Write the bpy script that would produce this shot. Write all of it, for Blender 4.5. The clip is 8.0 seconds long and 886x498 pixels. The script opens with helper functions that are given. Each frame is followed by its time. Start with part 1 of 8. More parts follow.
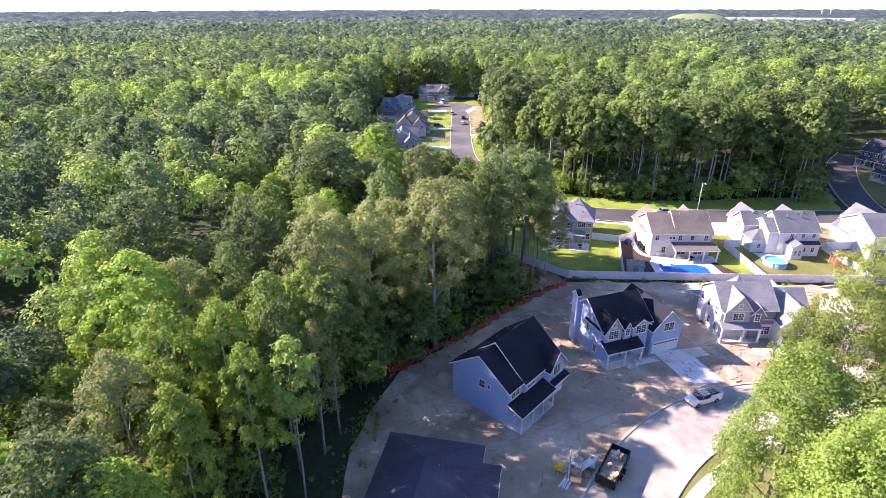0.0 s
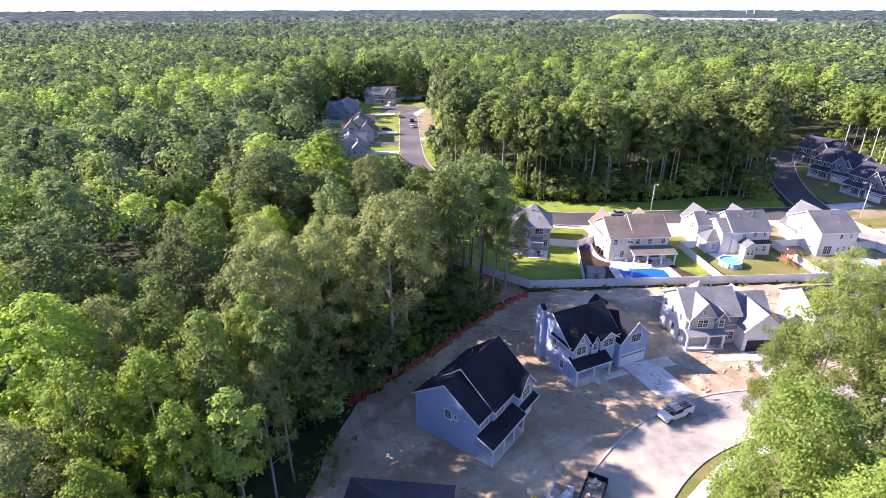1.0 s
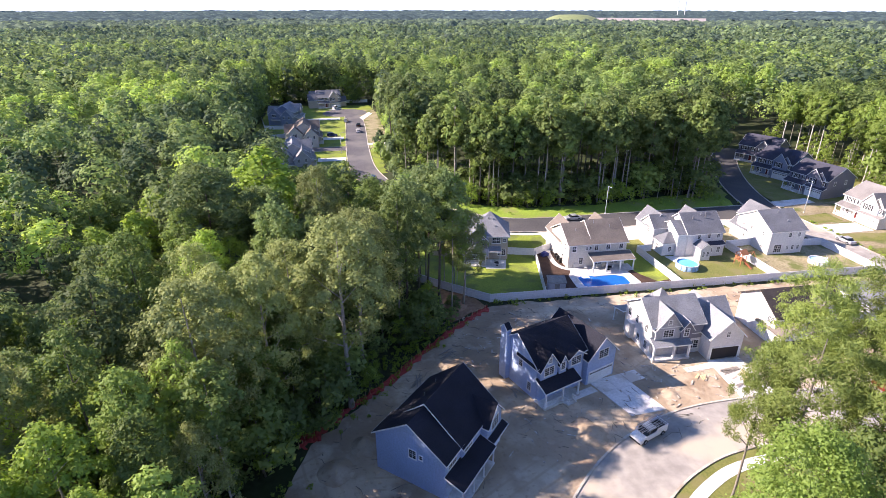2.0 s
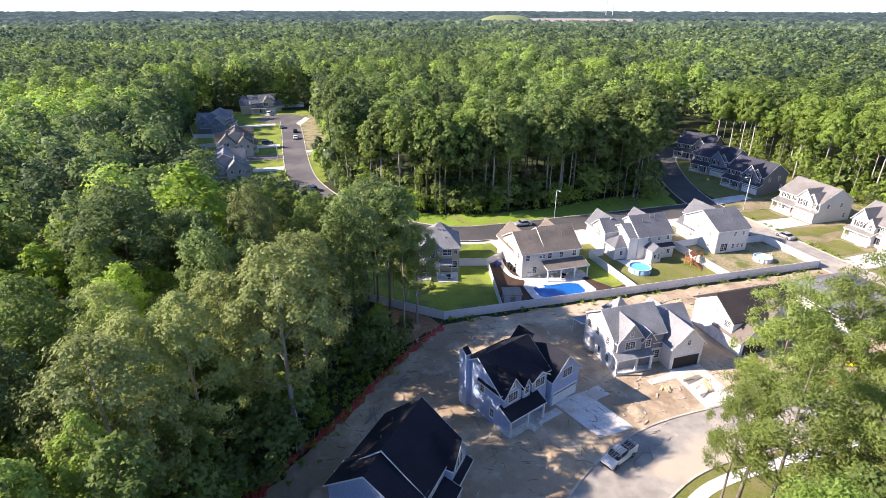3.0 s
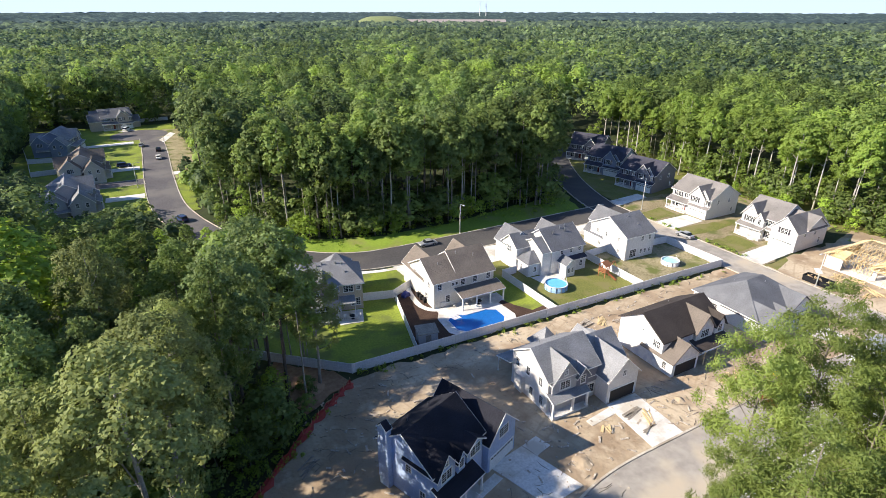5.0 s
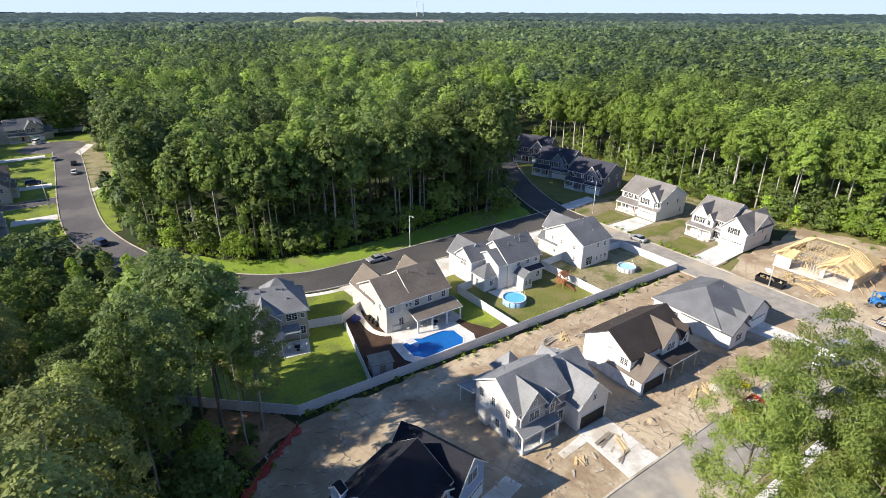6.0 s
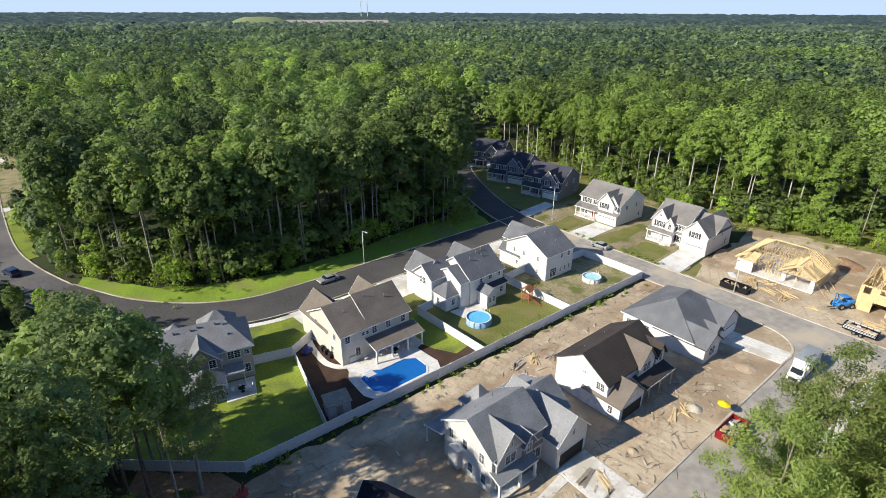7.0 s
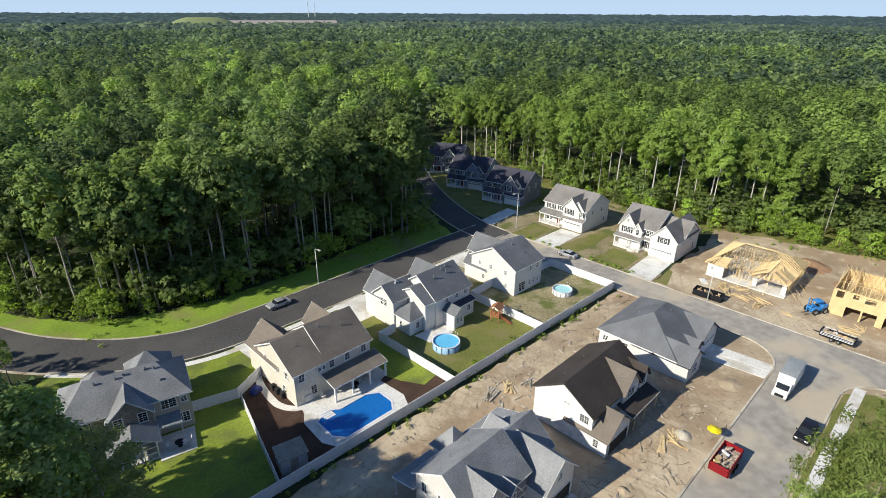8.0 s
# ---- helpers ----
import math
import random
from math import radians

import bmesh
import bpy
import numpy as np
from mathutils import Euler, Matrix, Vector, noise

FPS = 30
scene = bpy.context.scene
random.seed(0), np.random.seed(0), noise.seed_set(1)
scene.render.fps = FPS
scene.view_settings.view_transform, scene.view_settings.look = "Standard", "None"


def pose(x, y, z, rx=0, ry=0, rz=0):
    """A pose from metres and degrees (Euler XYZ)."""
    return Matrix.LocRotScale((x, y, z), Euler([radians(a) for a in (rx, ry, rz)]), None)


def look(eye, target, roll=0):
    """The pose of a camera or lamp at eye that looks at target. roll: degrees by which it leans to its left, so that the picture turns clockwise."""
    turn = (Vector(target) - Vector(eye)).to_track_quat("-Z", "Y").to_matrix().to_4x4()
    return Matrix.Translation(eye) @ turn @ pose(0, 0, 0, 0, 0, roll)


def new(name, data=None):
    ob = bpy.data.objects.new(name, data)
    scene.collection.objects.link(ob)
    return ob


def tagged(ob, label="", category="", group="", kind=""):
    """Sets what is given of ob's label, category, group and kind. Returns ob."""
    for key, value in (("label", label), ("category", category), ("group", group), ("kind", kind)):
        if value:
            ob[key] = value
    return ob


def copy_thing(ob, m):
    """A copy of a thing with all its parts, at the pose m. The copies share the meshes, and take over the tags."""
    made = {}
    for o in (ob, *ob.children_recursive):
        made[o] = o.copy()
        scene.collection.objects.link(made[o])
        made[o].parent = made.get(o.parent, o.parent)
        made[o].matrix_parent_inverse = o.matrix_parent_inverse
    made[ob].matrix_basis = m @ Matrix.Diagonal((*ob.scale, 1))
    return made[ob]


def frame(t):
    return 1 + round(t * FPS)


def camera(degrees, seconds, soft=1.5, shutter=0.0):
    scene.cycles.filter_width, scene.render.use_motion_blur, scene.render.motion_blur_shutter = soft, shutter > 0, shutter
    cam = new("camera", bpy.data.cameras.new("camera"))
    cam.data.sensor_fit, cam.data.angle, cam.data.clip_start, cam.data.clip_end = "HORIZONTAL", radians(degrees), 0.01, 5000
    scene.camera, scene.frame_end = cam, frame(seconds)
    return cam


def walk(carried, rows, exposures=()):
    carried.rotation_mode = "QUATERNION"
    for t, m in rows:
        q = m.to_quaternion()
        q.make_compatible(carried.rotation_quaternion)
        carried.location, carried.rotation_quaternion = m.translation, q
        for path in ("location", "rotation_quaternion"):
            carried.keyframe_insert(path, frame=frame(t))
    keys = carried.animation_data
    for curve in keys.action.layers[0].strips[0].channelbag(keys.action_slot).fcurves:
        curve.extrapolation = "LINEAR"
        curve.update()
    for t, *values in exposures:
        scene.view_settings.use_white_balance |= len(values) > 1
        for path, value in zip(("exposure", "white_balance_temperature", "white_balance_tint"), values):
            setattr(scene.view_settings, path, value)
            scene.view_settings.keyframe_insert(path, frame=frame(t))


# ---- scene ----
cam = camera(78.76, 8.0, soft=0.5)
ROWS = [
    (0.0, 0.15, 0.92, 53.31, 1.27, -24.23, 0.14),
    (0.5, -0.33, 4.06, 53.33, -1.00, -24.22, 0.10),
    (1.0, -0.62, 7.27, 53.43, -4.31, -24.21, 0.05),
    (1.5, -0.73, 10.53, 53.55, -7.15, -24.20, 0.01),
    (3.0, -0.00, 20.62, 53.78, -16.22, -24.13, -0.05),
    (3.5, 0.62, 24.08, 53.79, -19.68, -24.10, -0.06),
    (4.0, 1.44, 27.57, 53.80, -22.58, -24.08, -0.06),
    (4.5, 2.47, 31.10, 53.81, -25.28, -24.05, -0.06),
    (6.0, 6.92, 41.85, 53.96, -34.35, -24.00, -0.10),
    (6.5, 8.88, 45.48, 54.03, -37.13, -23.99, -0.13),
    (7.0, 11.10, 49.13, 54.03, -39.74, -23.98, -0.17),
    (7.5, 13.57, 52.80, 53.89, -42.32, -23.96, -0.20),
    (8.0, 16.30, 56.49, 53.51, -44.69, -23.91, -0.23),]
walk(cam, [(t, pose(x, y, z, 90 + pitch, roll, yaw)) for t, x, y, z, yaw, pitch, roll in ROWS], [(0.0, 1.92, 6600, 34), (1.5, 1.7, 6700, 28), (3.5, 1.4, 6900, 16), (4.5, 1.22, 6900, 12), (6.5, 0.84, 6800, 8), (8.0, 0.58, 6700, 4)])

# ---- world and sun ----
SUN_ELEV, SUN_AZ = radians(31.5), radians(-75)      # azimuth from +y towards +x: the sun stands low in the west
world = bpy.data.worlds.new("sky")
scene.world = world
world.use_nodes = True
wn = world.node_tree.nodes
sky = wn.new("ShaderNodeTexSky")
sky.sky_type, sky.sun_disc = "NISHITA", False
sky.sun_elevation, sky.sun_rotation = SUN_ELEV, SUN_AZ
sky.dust_density, sky.air_density, sky.ozone_density = 0.0, 0.5, 4.0
world.node_tree.links.new(sky.outputs[0], wn["Background"].inputs[0])
wn["Background"].inputs[1].default_value = 0.15
sun = new("sun", bpy.data.lights.new("sun", "SUN"))
sun.data.energy, sun.data.angle, sun.data.color = 4.3, radians(0.55), (1.0, 0.93, 0.82)
toward = Vector((math.sin(SUN_AZ) * math.cos(SUN_ELEV), math.cos(SUN_AZ) * math.cos(SUN_ELEV), math.sin(SUN_ELEV)))
sun.matrix_world = look(toward * 300, (0, 0, 0))


# ---- materials ----
def node_mat(name):
    m = bpy.data.materials.new(name)
    m.use_nodes = True
    return m, m.node_tree.nodes, m.node_tree.links, m.node_tree.nodes["Principled BSDF"]


def mixed(n, l, fac, a, b):
    mx = n.new("ShaderNodeMix")
    mx.data_type = "RGBA"
    for slot, v in ((6, a), (7, b)):
        if isinstance(v, tuple):
            mx.inputs[slot].default_value = (*v[:3], 1)
        else:
            l.new(v, mx.inputs[slot])
    if isinstance(fac, float):
        mx.inputs[0].default_value = fac
    else:
        l.new(fac, mx.inputs[0])
    return mx.outputs[2]


def noise_of(n, l, co, scale, detail=3.0, lo=0.35, hi=0.65):
    t = n.new("ShaderNodeTexNoise")
    t.inputs["Scale"].default_value, t.inputs["Detail"].default_value = scale, detail
    l.new(co, t.inputs["Vector"])
    r = n.new("ShaderNodeMapRange")
    r.inputs[1].default_value, r.inputs[2].default_value = lo, hi
    l.new(t.outputs[0], r.inputs[0])
    return r.outputs[0]


def surface(name, dark, light, rough=0.85, large=0.25, small=6.0, bump=0.3, bump_scale=30.0, metal=0.0, third=None, third_scale=0.1,
            bands=0.0, band_axis="Z", courses=0.0, spec=0.3, where="Object"):
    """A procedural surface with variation at two scales; third is a stain colour, bands the height of laps or courses in metres."""
    m, n, l, p = node_mat(name)
    co = n.new("ShaderNodeTexCoord").outputs[where]
    a = noise_of(n, l, co, large)
    b = noise_of(n, l, co, small, 5.0)
    col = mixed(n, l, a, dark, light)
    fine = mixed(n, l, b, tuple(c * 0.82 for c in dark), tuple(min(1, c * 1.12) for c in light))
    col = mixed(n, l, 0.45, col, fine)
    if third:
        col = mixed(n, l, noise_of(n, l, co, third_scale, 6.0, 0.5, 0.62), col, third)
    height = noise_of(n, l, co, bump_scale, 4.0, 0.2, 0.8)
    if bands:
        w = n.new("ShaderNodeTexWave")
        w.wave_profile, w.bands_direction = "SAW", band_axis
        w.inputs["Scale"].default_value = 0.314 / bands
        l.new(co, w.inputs["Vector"])
        add = n.new("ShaderNodeMath")
        add.operation = "MULTIPLY_ADD"
        l.new(w.outputs["Fac"], add.inputs[0])
        add.inputs[1].default_value = 1.5
        l.new(height, add.inputs[2])
        height = add.outputs[0]
        if courses:
            col = mixed(n, l, noise_of(n, l, w.outputs["Color"], 1.0, 0.0, 0.0, 0.25), tuple(c * (1 - courses) for c in dark), col)
    bp = n.new("ShaderNodeBump")
    bp.inputs["Strength"].default_value, bp.inputs["Distance"].default_value = bump, 0.03
    l.new(height, bp.inputs["Height"])
    l.new(bp.outputs[0], p.inputs["Normal"])
    l.new(col, p.inputs["Base Color"])
    p.inputs["Roughness"].default_value, p.inputs["Metallic"].default_value = rough, metal
    p.inputs["Specular IOR Level"].default_value = spec
    return m


def foliage(name, dark, light, tint, cell=0.0, through_leaf=0.40, tone=False, spread=(0.62, 1.3), cool=None, leafy=(0.2, 0.85)):
    """Leaves: colour by leaf, by tree and by stand of the wood; cool is the needle green of the pines among them; some light comes through."""
    m, n, l, p = node_mat(name)
    geo = n.new("ShaderNodeNewGeometry")
    leaf_by_leaf = n.new("ShaderNodeMapRange")
    leaf_by_leaf.inputs[3].default_value, leaf_by_leaf.inputs[4].default_value = leafy
    l.new(geo.outputs["Random Per Island"], leaf_by_leaf.inputs[0])
    col = mixed(n, l, leaf_by_leaf.outputs[0], dark, light)
    if cell:
        vor = n.new("ShaderNodeTexVoronoi")
        vor.inputs["Scale"].default_value = cell
        flat = n.new("ShaderNodeVectorMath")
        flat.operation = "MULTIPLY"
        flat.inputs[1].default_value = (1, 1, 0)
        l.new(geo.outputs["Position"], flat.inputs[0])
        l.new(flat.outputs[0], vor.inputs["Vector"])
        sep = n.new("ShaderNodeSeparateColor")
        l.new(vor.outputs["Color"], sep.inputs[0])
        by_tree = sep.outputs[0]
    elif tone:
        at = n.new("ShaderNodeAttribute")
        at.attribute_name = "tone"
        by_tree = at.outputs["Fac"]
    else:
        by_tree = n.new("ShaderNodeObjectInfo").outputs["Random"]
    if cell or tone:
        grove = n.new("ShaderNodeMath")
        grove.operation = "MULTIPLY_ADD"
        grove.inputs[1].default_value = 0.68
        half = n.new("ShaderNodeMath")
        half.operation = "MULTIPLY"
        half.inputs[1].default_value = 0.32
        l.new(noise_of(n, l, geo.outputs["Position"], 0.011, 4.0, 0.38, 0.62), half.inputs[0])
        l.new(by_tree, grove.inputs[0])
        l.new(half.outputs[0], grove.inputs[2])
        by_tree = grove.outputs[0]
    if cool:
        pines = n.new("ShaderNodeMapRange")
        pines.inputs[1].default_value, pines.inputs[2].default_value = 0.46, 0.34
        l.new(by_tree, pines.inputs[0])
        col = mixed(n, l, pines.outputs[0], col, cool)
    fresh = n.new("ShaderNodeMapRange")
    fresh.inputs[1].default_value, fresh.inputs[2].default_value, fresh.inputs[4].default_value = 0.6, 0.92, 0.95
    l.new(by_tree, fresh.inputs[0])
    col = mixed(n, l, fresh.outputs[0], col, tint)
    v = n.new("ShaderNodeMapRange")
    v.inputs[3].default_value, v.inputs[4].default_value = spread
    l.new(by_tree, v.inputs[0])
    stand = n.new("ShaderNodeMapRange")
    stand.inputs[3].default_value, stand.inputs[4].default_value = 0.85, 1.15
    l.new(noise_of(n, l, geo.outputs["Position"], 0.014, 3.0, 0.3, 0.7), stand.inputs[0])
    all_of = n.new("ShaderNodeMath")
    all_of.operation = "MULTIPLY"
    l.new(v.outputs[0], all_of.inputs[0])
    l.new(stand.outputs[0], all_of.inputs[1])
    hsv = n.new("ShaderNodeHueSaturation")
    l.new(all_of.outputs[0], hsv.inputs["Value"])
    l.new(col, hsv.inputs["Color"])
    glow = n.new("ShaderNodeHueSaturation")
    glow.inputs["Hue"].default_value, glow.inputs["Saturation"].default_value, glow.inputs["Value"].default_value = 0.487, 1.05, 1.4
    l.new(hsv.outputs[0], glow.inputs["Color"])
    dif, tr, mx = n.new("ShaderNodeBsdfDiffuse"), n.new("ShaderNodeBsdfTranslucent"), n.new("ShaderNodeMixShader")
    l.new(hsv.outputs[0], dif.inputs[0])
    l.new(glow.outputs[0], tr.inputs[0])
    mx.inputs[0].default_value = through_leaf
    l.new(dif.outputs[0], mx.inputs[1])
    l.new(tr.outputs[0], mx.inputs[2])
    gloss, skin = n.new("ShaderNodeBsdfGlossy"), n.new("ShaderNodeMixShader")
    gloss.inputs["Roughness"].default_value, skin.inputs[0].default_value = 0.6, 0.015
    l.new(mx.outputs[0], skin.inputs[1])
    l.new(gloss.outputs[0], skin.inputs[2])
    l.new(skin.outputs[0], n["Material Output"].inputs[0])
    return m


def plain(name, colour, rough=0.5, metal=0.0, bump=0.05):
    return surface(name, tuple(c * 0.88 for c in colour), tuple(min(1, c * 1.08) for c in colour), rough, 0.8, 9.0, bump, 25.0, metal)


def bare_soil(name):
    """Trodden sandy soil: pale sand, damp brown patches, drifts of reddish silt, wheel ruts, crumbs and chips."""
    m, n, l, p = node_mat(name)
    co = n.new("ShaderNodeTexCoord").outputs["Object"]
    col = mixed(n, l, noise_of(n, l, co, 0.075, 7.0, 0.40, 0.60), (0.34, 0.258, 0.175), (0.53, 0.435, 0.315))
    col = mixed(n, l, noise_of(n, l, co, 0.13, 8.0, 0.50, 0.64), col, (0.30, 0.222, 0.15))
    col = mixed(n, l, noise_of(n, l, co, 0.05, 5.0, 0.54, 0.68), col, (0.40, 0.285, 0.19))
    ruts = []
    for turn, at in ((0.12, 0.0), (-0.5, 3.0), (1.3, 5.0)):
        mp = n.new("ShaderNodeMapping")
        mp.inputs["Rotation"].default_value, mp.inputs["Location"].default_value = (0, 0, turn), (at, at, 0)
        l.new(co, mp.inputs["Vector"])
        w = n.new("ShaderNodeTexWave")
        w.bands_direction, w.wave_profile = "Y", "SIN"
        w.inputs["Scale"].default_value, w.inputs["Distortion"].default_value, w.inputs["Detail"].default_value, w.inputs["Detail Scale"].default_value = 0.17, 2.0, 3.0, 0.25
        l.new(mp.outputs[0], w.inputs["Vector"])
        r = n.new("ShaderNodeMapRange")
        r.inputs[1].default_value, r.inputs[2].default_value, r.inputs[4].default_value = 0.86, 0.98, 0.5
        l.new(w.outputs["Fac"], r.inputs[0])
        cut = n.new("ShaderNodeMath")
        cut.operation = "MULTIPLY"
        l.new(r.outputs[0], cut.inputs[0])
        l.new(noise_of(n, l, mp.outputs[0], 0.11, 2.0, 0.48, 0.62), cut.inputs[1])
        ruts.append(cut.outputs[0])
        col = mixed(n, l, cut.outputs[0], col, (0.345, 0.26, 0.175))
    col = mixed(n, l, noise_of(n, l, co, 1.6, 7.0, 0.56, 0.82), col, (0.26, 0.19, 0.125))
    col = mixed(n, l, noise_of(n, l, co, 0.35, 8.0, 0.55, 0.78), col, (0.57, 0.48, 0.36))
    h = noise_of(n, l, co, 1.1, 7.0, 0.2, 0.8)
    bp = n.new("ShaderNodeBump")
    bp.inputs["Strength"].default_value, bp.inputs["Distance"].default_value = 0.8, 0.12
    l.new(h, bp.inputs["Height"])
    l.new(bp.outputs[0], p.inputs["Normal"])
    l.new(col, p.inputs["Base Color"])
    p.inputs["Roughness"].default_value, p.inputs["Specular IOR Level"].default_value = 0.95, 0.2
    return m


DIRT = bare_soil("sandy_dirt")
FOREST_FLOOR = surface("forest_floor", (0.03, 0.036, 0.015), (0.06, 0.072, 0.028), 0.95, 0.05, 1.2, 0.6, 3.0, third=(0.03, 0.045, 0.012), third_scale=0.06, where="Object")
CLAY = surface("reddish_clay", (0.27, 0.15, 0.085), (0.40, 0.25, 0.15), 0.95, 0.2, 1.5, 0.9, 4.0)
GRASS = surface("lawn_grass", (0.145, 0.195, 0.025), (0.255, 0.31, 0.042), 0.9, 0.15, 2.5, 0.8, 12.0, third=(0.14, 0.17, 0.04), third_scale=0.2)
OLIVE = surface("olive_lawn", (0.12, 0.135, 0.03), (0.20, 0.20, 0.055), 0.9, 0.2, 3.0, 0.8, 12.0, third=(0.20, 0.18, 0.07), third_scale=0.25)
PALE_MEADOW = surface("pale_meadow_grass", (0.17, 0.205, 0.09), (0.24, 0.275, 0.12), 0.9, 0.02, 0.3, 0.3, 1.0)
STUBBLE = surface("pale_stubble", (0.29, 0.245, 0.22), (0.39, 0.335, 0.30), 0.95, 0.01, 0.1, 0.3, 1.0)
DRY = surface("dry_lawn", (0.20, 0.17, 0.09), (0.36, 0.31, 0.19), 0.95, 0.25, 2.0, 0.8, 8.0, third=(0.13, 0.145, 0.04), third_scale=0.22)
PATCHY = surface("worn_patchy_lawn", (0.20, 0.165, 0.09), (0.34, 0.28, 0.18), 0.95, 0.2, 2.0, 0.8, 8.0, third=(0.125, 0.14, 0.04), third_scale=0.16)
# Far asphalt, paler than the main street: glancing sheen put into the grey.
SHEEN_ASPHALT = surface("sheen_grey_asphalt", (0.085, 0.079, 0.086), (0.125, 0.118, 0.124), 0.88, 0.1, 2.0, 0.08, 3.0, third=(0.155, 0.145, 0.14), third_scale=0.07)
VERGE = surface("bright_verge_grass", (0.14, 0.22, 0.025), (0.235, 0.33, 0.04), 0.9, 0.12, 2.0, 0.9, 9.0, third=(0.21, 0.23, 0.065), third_scale=0.1)
MULCH = surface("dark_mulch", (0.045, 0.026, 0.018), (0.085, 0.05, 0.035), 0.95, 0.5, 4.0, 0.9, 14.0)
ASPHALT = surface("dark_asphalt", (0.06, 0.057, 0.058), (0.092, 0.088, 0.088), 0.85, 0.08, 2.0, 0.08, 3.0, third=(0.095, 0.09, 0.085), third_scale=0.07)
ROADGREY = surface("pale_worn_roadway", (0.28, 0.255, 0.23), (0.41, 0.375, 0.33), 0.88, 0.09, 0.6, 0.06, 2.5, third=(0.47, 0.40, 0.31), third_scale=0.09)
CONCRETE = surface("pale_concrete", (0.62, 0.60, 0.57), (0.75, 0.73, 0.70), 0.8, 0.2, 3.0, 0.08, 5.0, third=(0.52, 0.48, 0.42), third_scale=0.25)
KERB = surface("kerb_concrete", (0.42, 0.375, 0.31), (0.58, 0.53, 0.45), 0.85, 0.3, 3.0, 0.2, 25.0, third=(0.33, 0.28, 0.22), third_scale=0.2)
VINYL = surface("white_vinyl", (0.64, 0.64, 0.66), (0.74, 0.74, 0.76), 0.45, 0.2, 3.0, 0.05, 20.0)
WHITE_TRIM = plain("white_trim", (0.80, 0.79, 0.77), 0.5)
GLASS = plain("dark_window_glass", (0.02, 0.024, 0.03), 0.06, 0.0, 0.01)
POST_WHITE = plain("white_post", (0.78, 0.77, 0.75), 0.5)
METAL_GREY = plain("galvanised_metal", (0.42, 0.43, 0.44), 0.4, 0.8)
POLE_GREY = plain("pale_grey_pole_paint", (0.55, 0.55, 0.53), 0.55)
BLACK = plain("black_rubber", (0.02, 0.02, 0.021), 0.8)


def siding(name, colour, lap=0.17):
    return surface(name, tuple(c * 0.92 for c in colour), tuple(min(0.9, c * 1.05) for c in colour), 0.6, 0.25, 4.0, 0.5, 20.0, bands=lap, courses=0.12)


def shingle(name, colour):
    return surface(name, tuple(c * 0.72 for c in colour), tuple(c * 1.25 for c in colour), 0.92, 0.3, 7.0, 0.6, 18.0, bands=0.16, courses=0.25, spec=0.2)


BLUE_SIDING = siding("blue_siding", (0.36, 0.46, 0.66))
PALE_SIDING = siding("pale_grey_siding", (0.66, 0.64, 0.62))
GREY_SIDING = siding("grey_siding", (0.46, 0.45, 0.46))
CREAM_SIDING = siding("cream_siding", (0.64, 0.60, 0.525))
WHITE_SIDING = siding("white_siding", (0.67, 0.655, 0.64))
TAN_SIDING = siding("tan_siding", (0.52, 0.44, 0.36))
DARK_SIDING = siding("dark_slate_siding", (0.20, 0.20, 0.24))
STEEL_SIDING = siding("steel_blue_siding", (0.25, 0.29, 0.38))
WRAP = surface("white_house_wrap", (0.66, 0.65, 0.64), (0.75, 0.74, 0.73), 0.55, 0.3, 2.0, 0.15, 6.0, third=(0.58, 0.58, 0.62), third_scale=0.9)
ROOF_BLACK = shingle("black_shingle", (0.021, 0.022, 0.031))
ROOF_GREY = shingle("grey_shingle", (0.24, 0.245, 0.26))
ROOF_SLATE = shingle("slate_shingle", (0.15, 0.155, 0.17))
ROOF_PALE_SLATE = shingle("pale_slate_shingle", (0.205, 0.21, 0.225))
ROOF_BROWN = shingle("dark_brown_shingle", (0.060, 0.050, 0.046))
ROOF_TAUPE = shingle("taupe_shingle", (0.17, 0.145, 0.125))
ROOF_CHAR = shingle("charcoal_shingle", (0.058, 0.058, 0.076))
ROOF_DUSK = shingle("dusky_shingle", (0.088, 0.086, 0.102))
ROOF_WARM = shingle("warm_grey_shingle", (0.215, 0.2, 0.19))
STONE = surface("stone_veneer", (0.22, 0.18, 0.15), (0.40, 0.34, 0.29), 0.9, 2.0, 5.0, 0.7, 4.0)
LUMBER = surface("raw_lumber", (0.58, 0.42, 0.22), (0.74, 0.58, 0.34), 0.75, 0.6, 6.0, 0.2, 20.0)
OSB = surface("strand_board", (0.55, 0.40, 0.20), (0.70, 0.54, 0.30), 0.8, 1.0, 12.0, 0.3, 25.0)
BARK = surface("grey_bark", (0.13, 0.11, 0.085), (0.27, 0.235, 0.19), 0.95, 0.8, 5.0, 0.9, 8.0)
BARK_PALE = surface("pale_bark", (0.23, 0.205, 0.175), (0.40, 0.365, 0.32), 0.9, 0.6, 5.0, 0.6, 8.0)
BARK_WHITE = surface("whitish_bark", (0.34, 0.31, 0.27), (0.52, 0.48, 0.43), 0.9, 0.6, 5.0, 0.6, 8.0)
BARK_DARK = surface("dark_pine_bark", (0.07, 0.052, 0.042), (0.14, 0.105, 0.085), 0.95, 0.8, 5.0, 0.9, 8.0)
LEAF_BRIGHT = foliage("bright_spring_leaves", (0.175, 0.268, 0.042), (0.30, 0.415, 0.075), (0.275, 0.385, 0.07), through_leaf=0.47, spread=(0.8, 1.2))
LEAF_FRESH = foliage("fresh_street_tree_leaves", (0.145, 0.222, 0.042), (0.25, 0.345, 0.075), (0.23, 0.32, 0.066), through_leaf=0.42, spread=(0.85, 1.15))
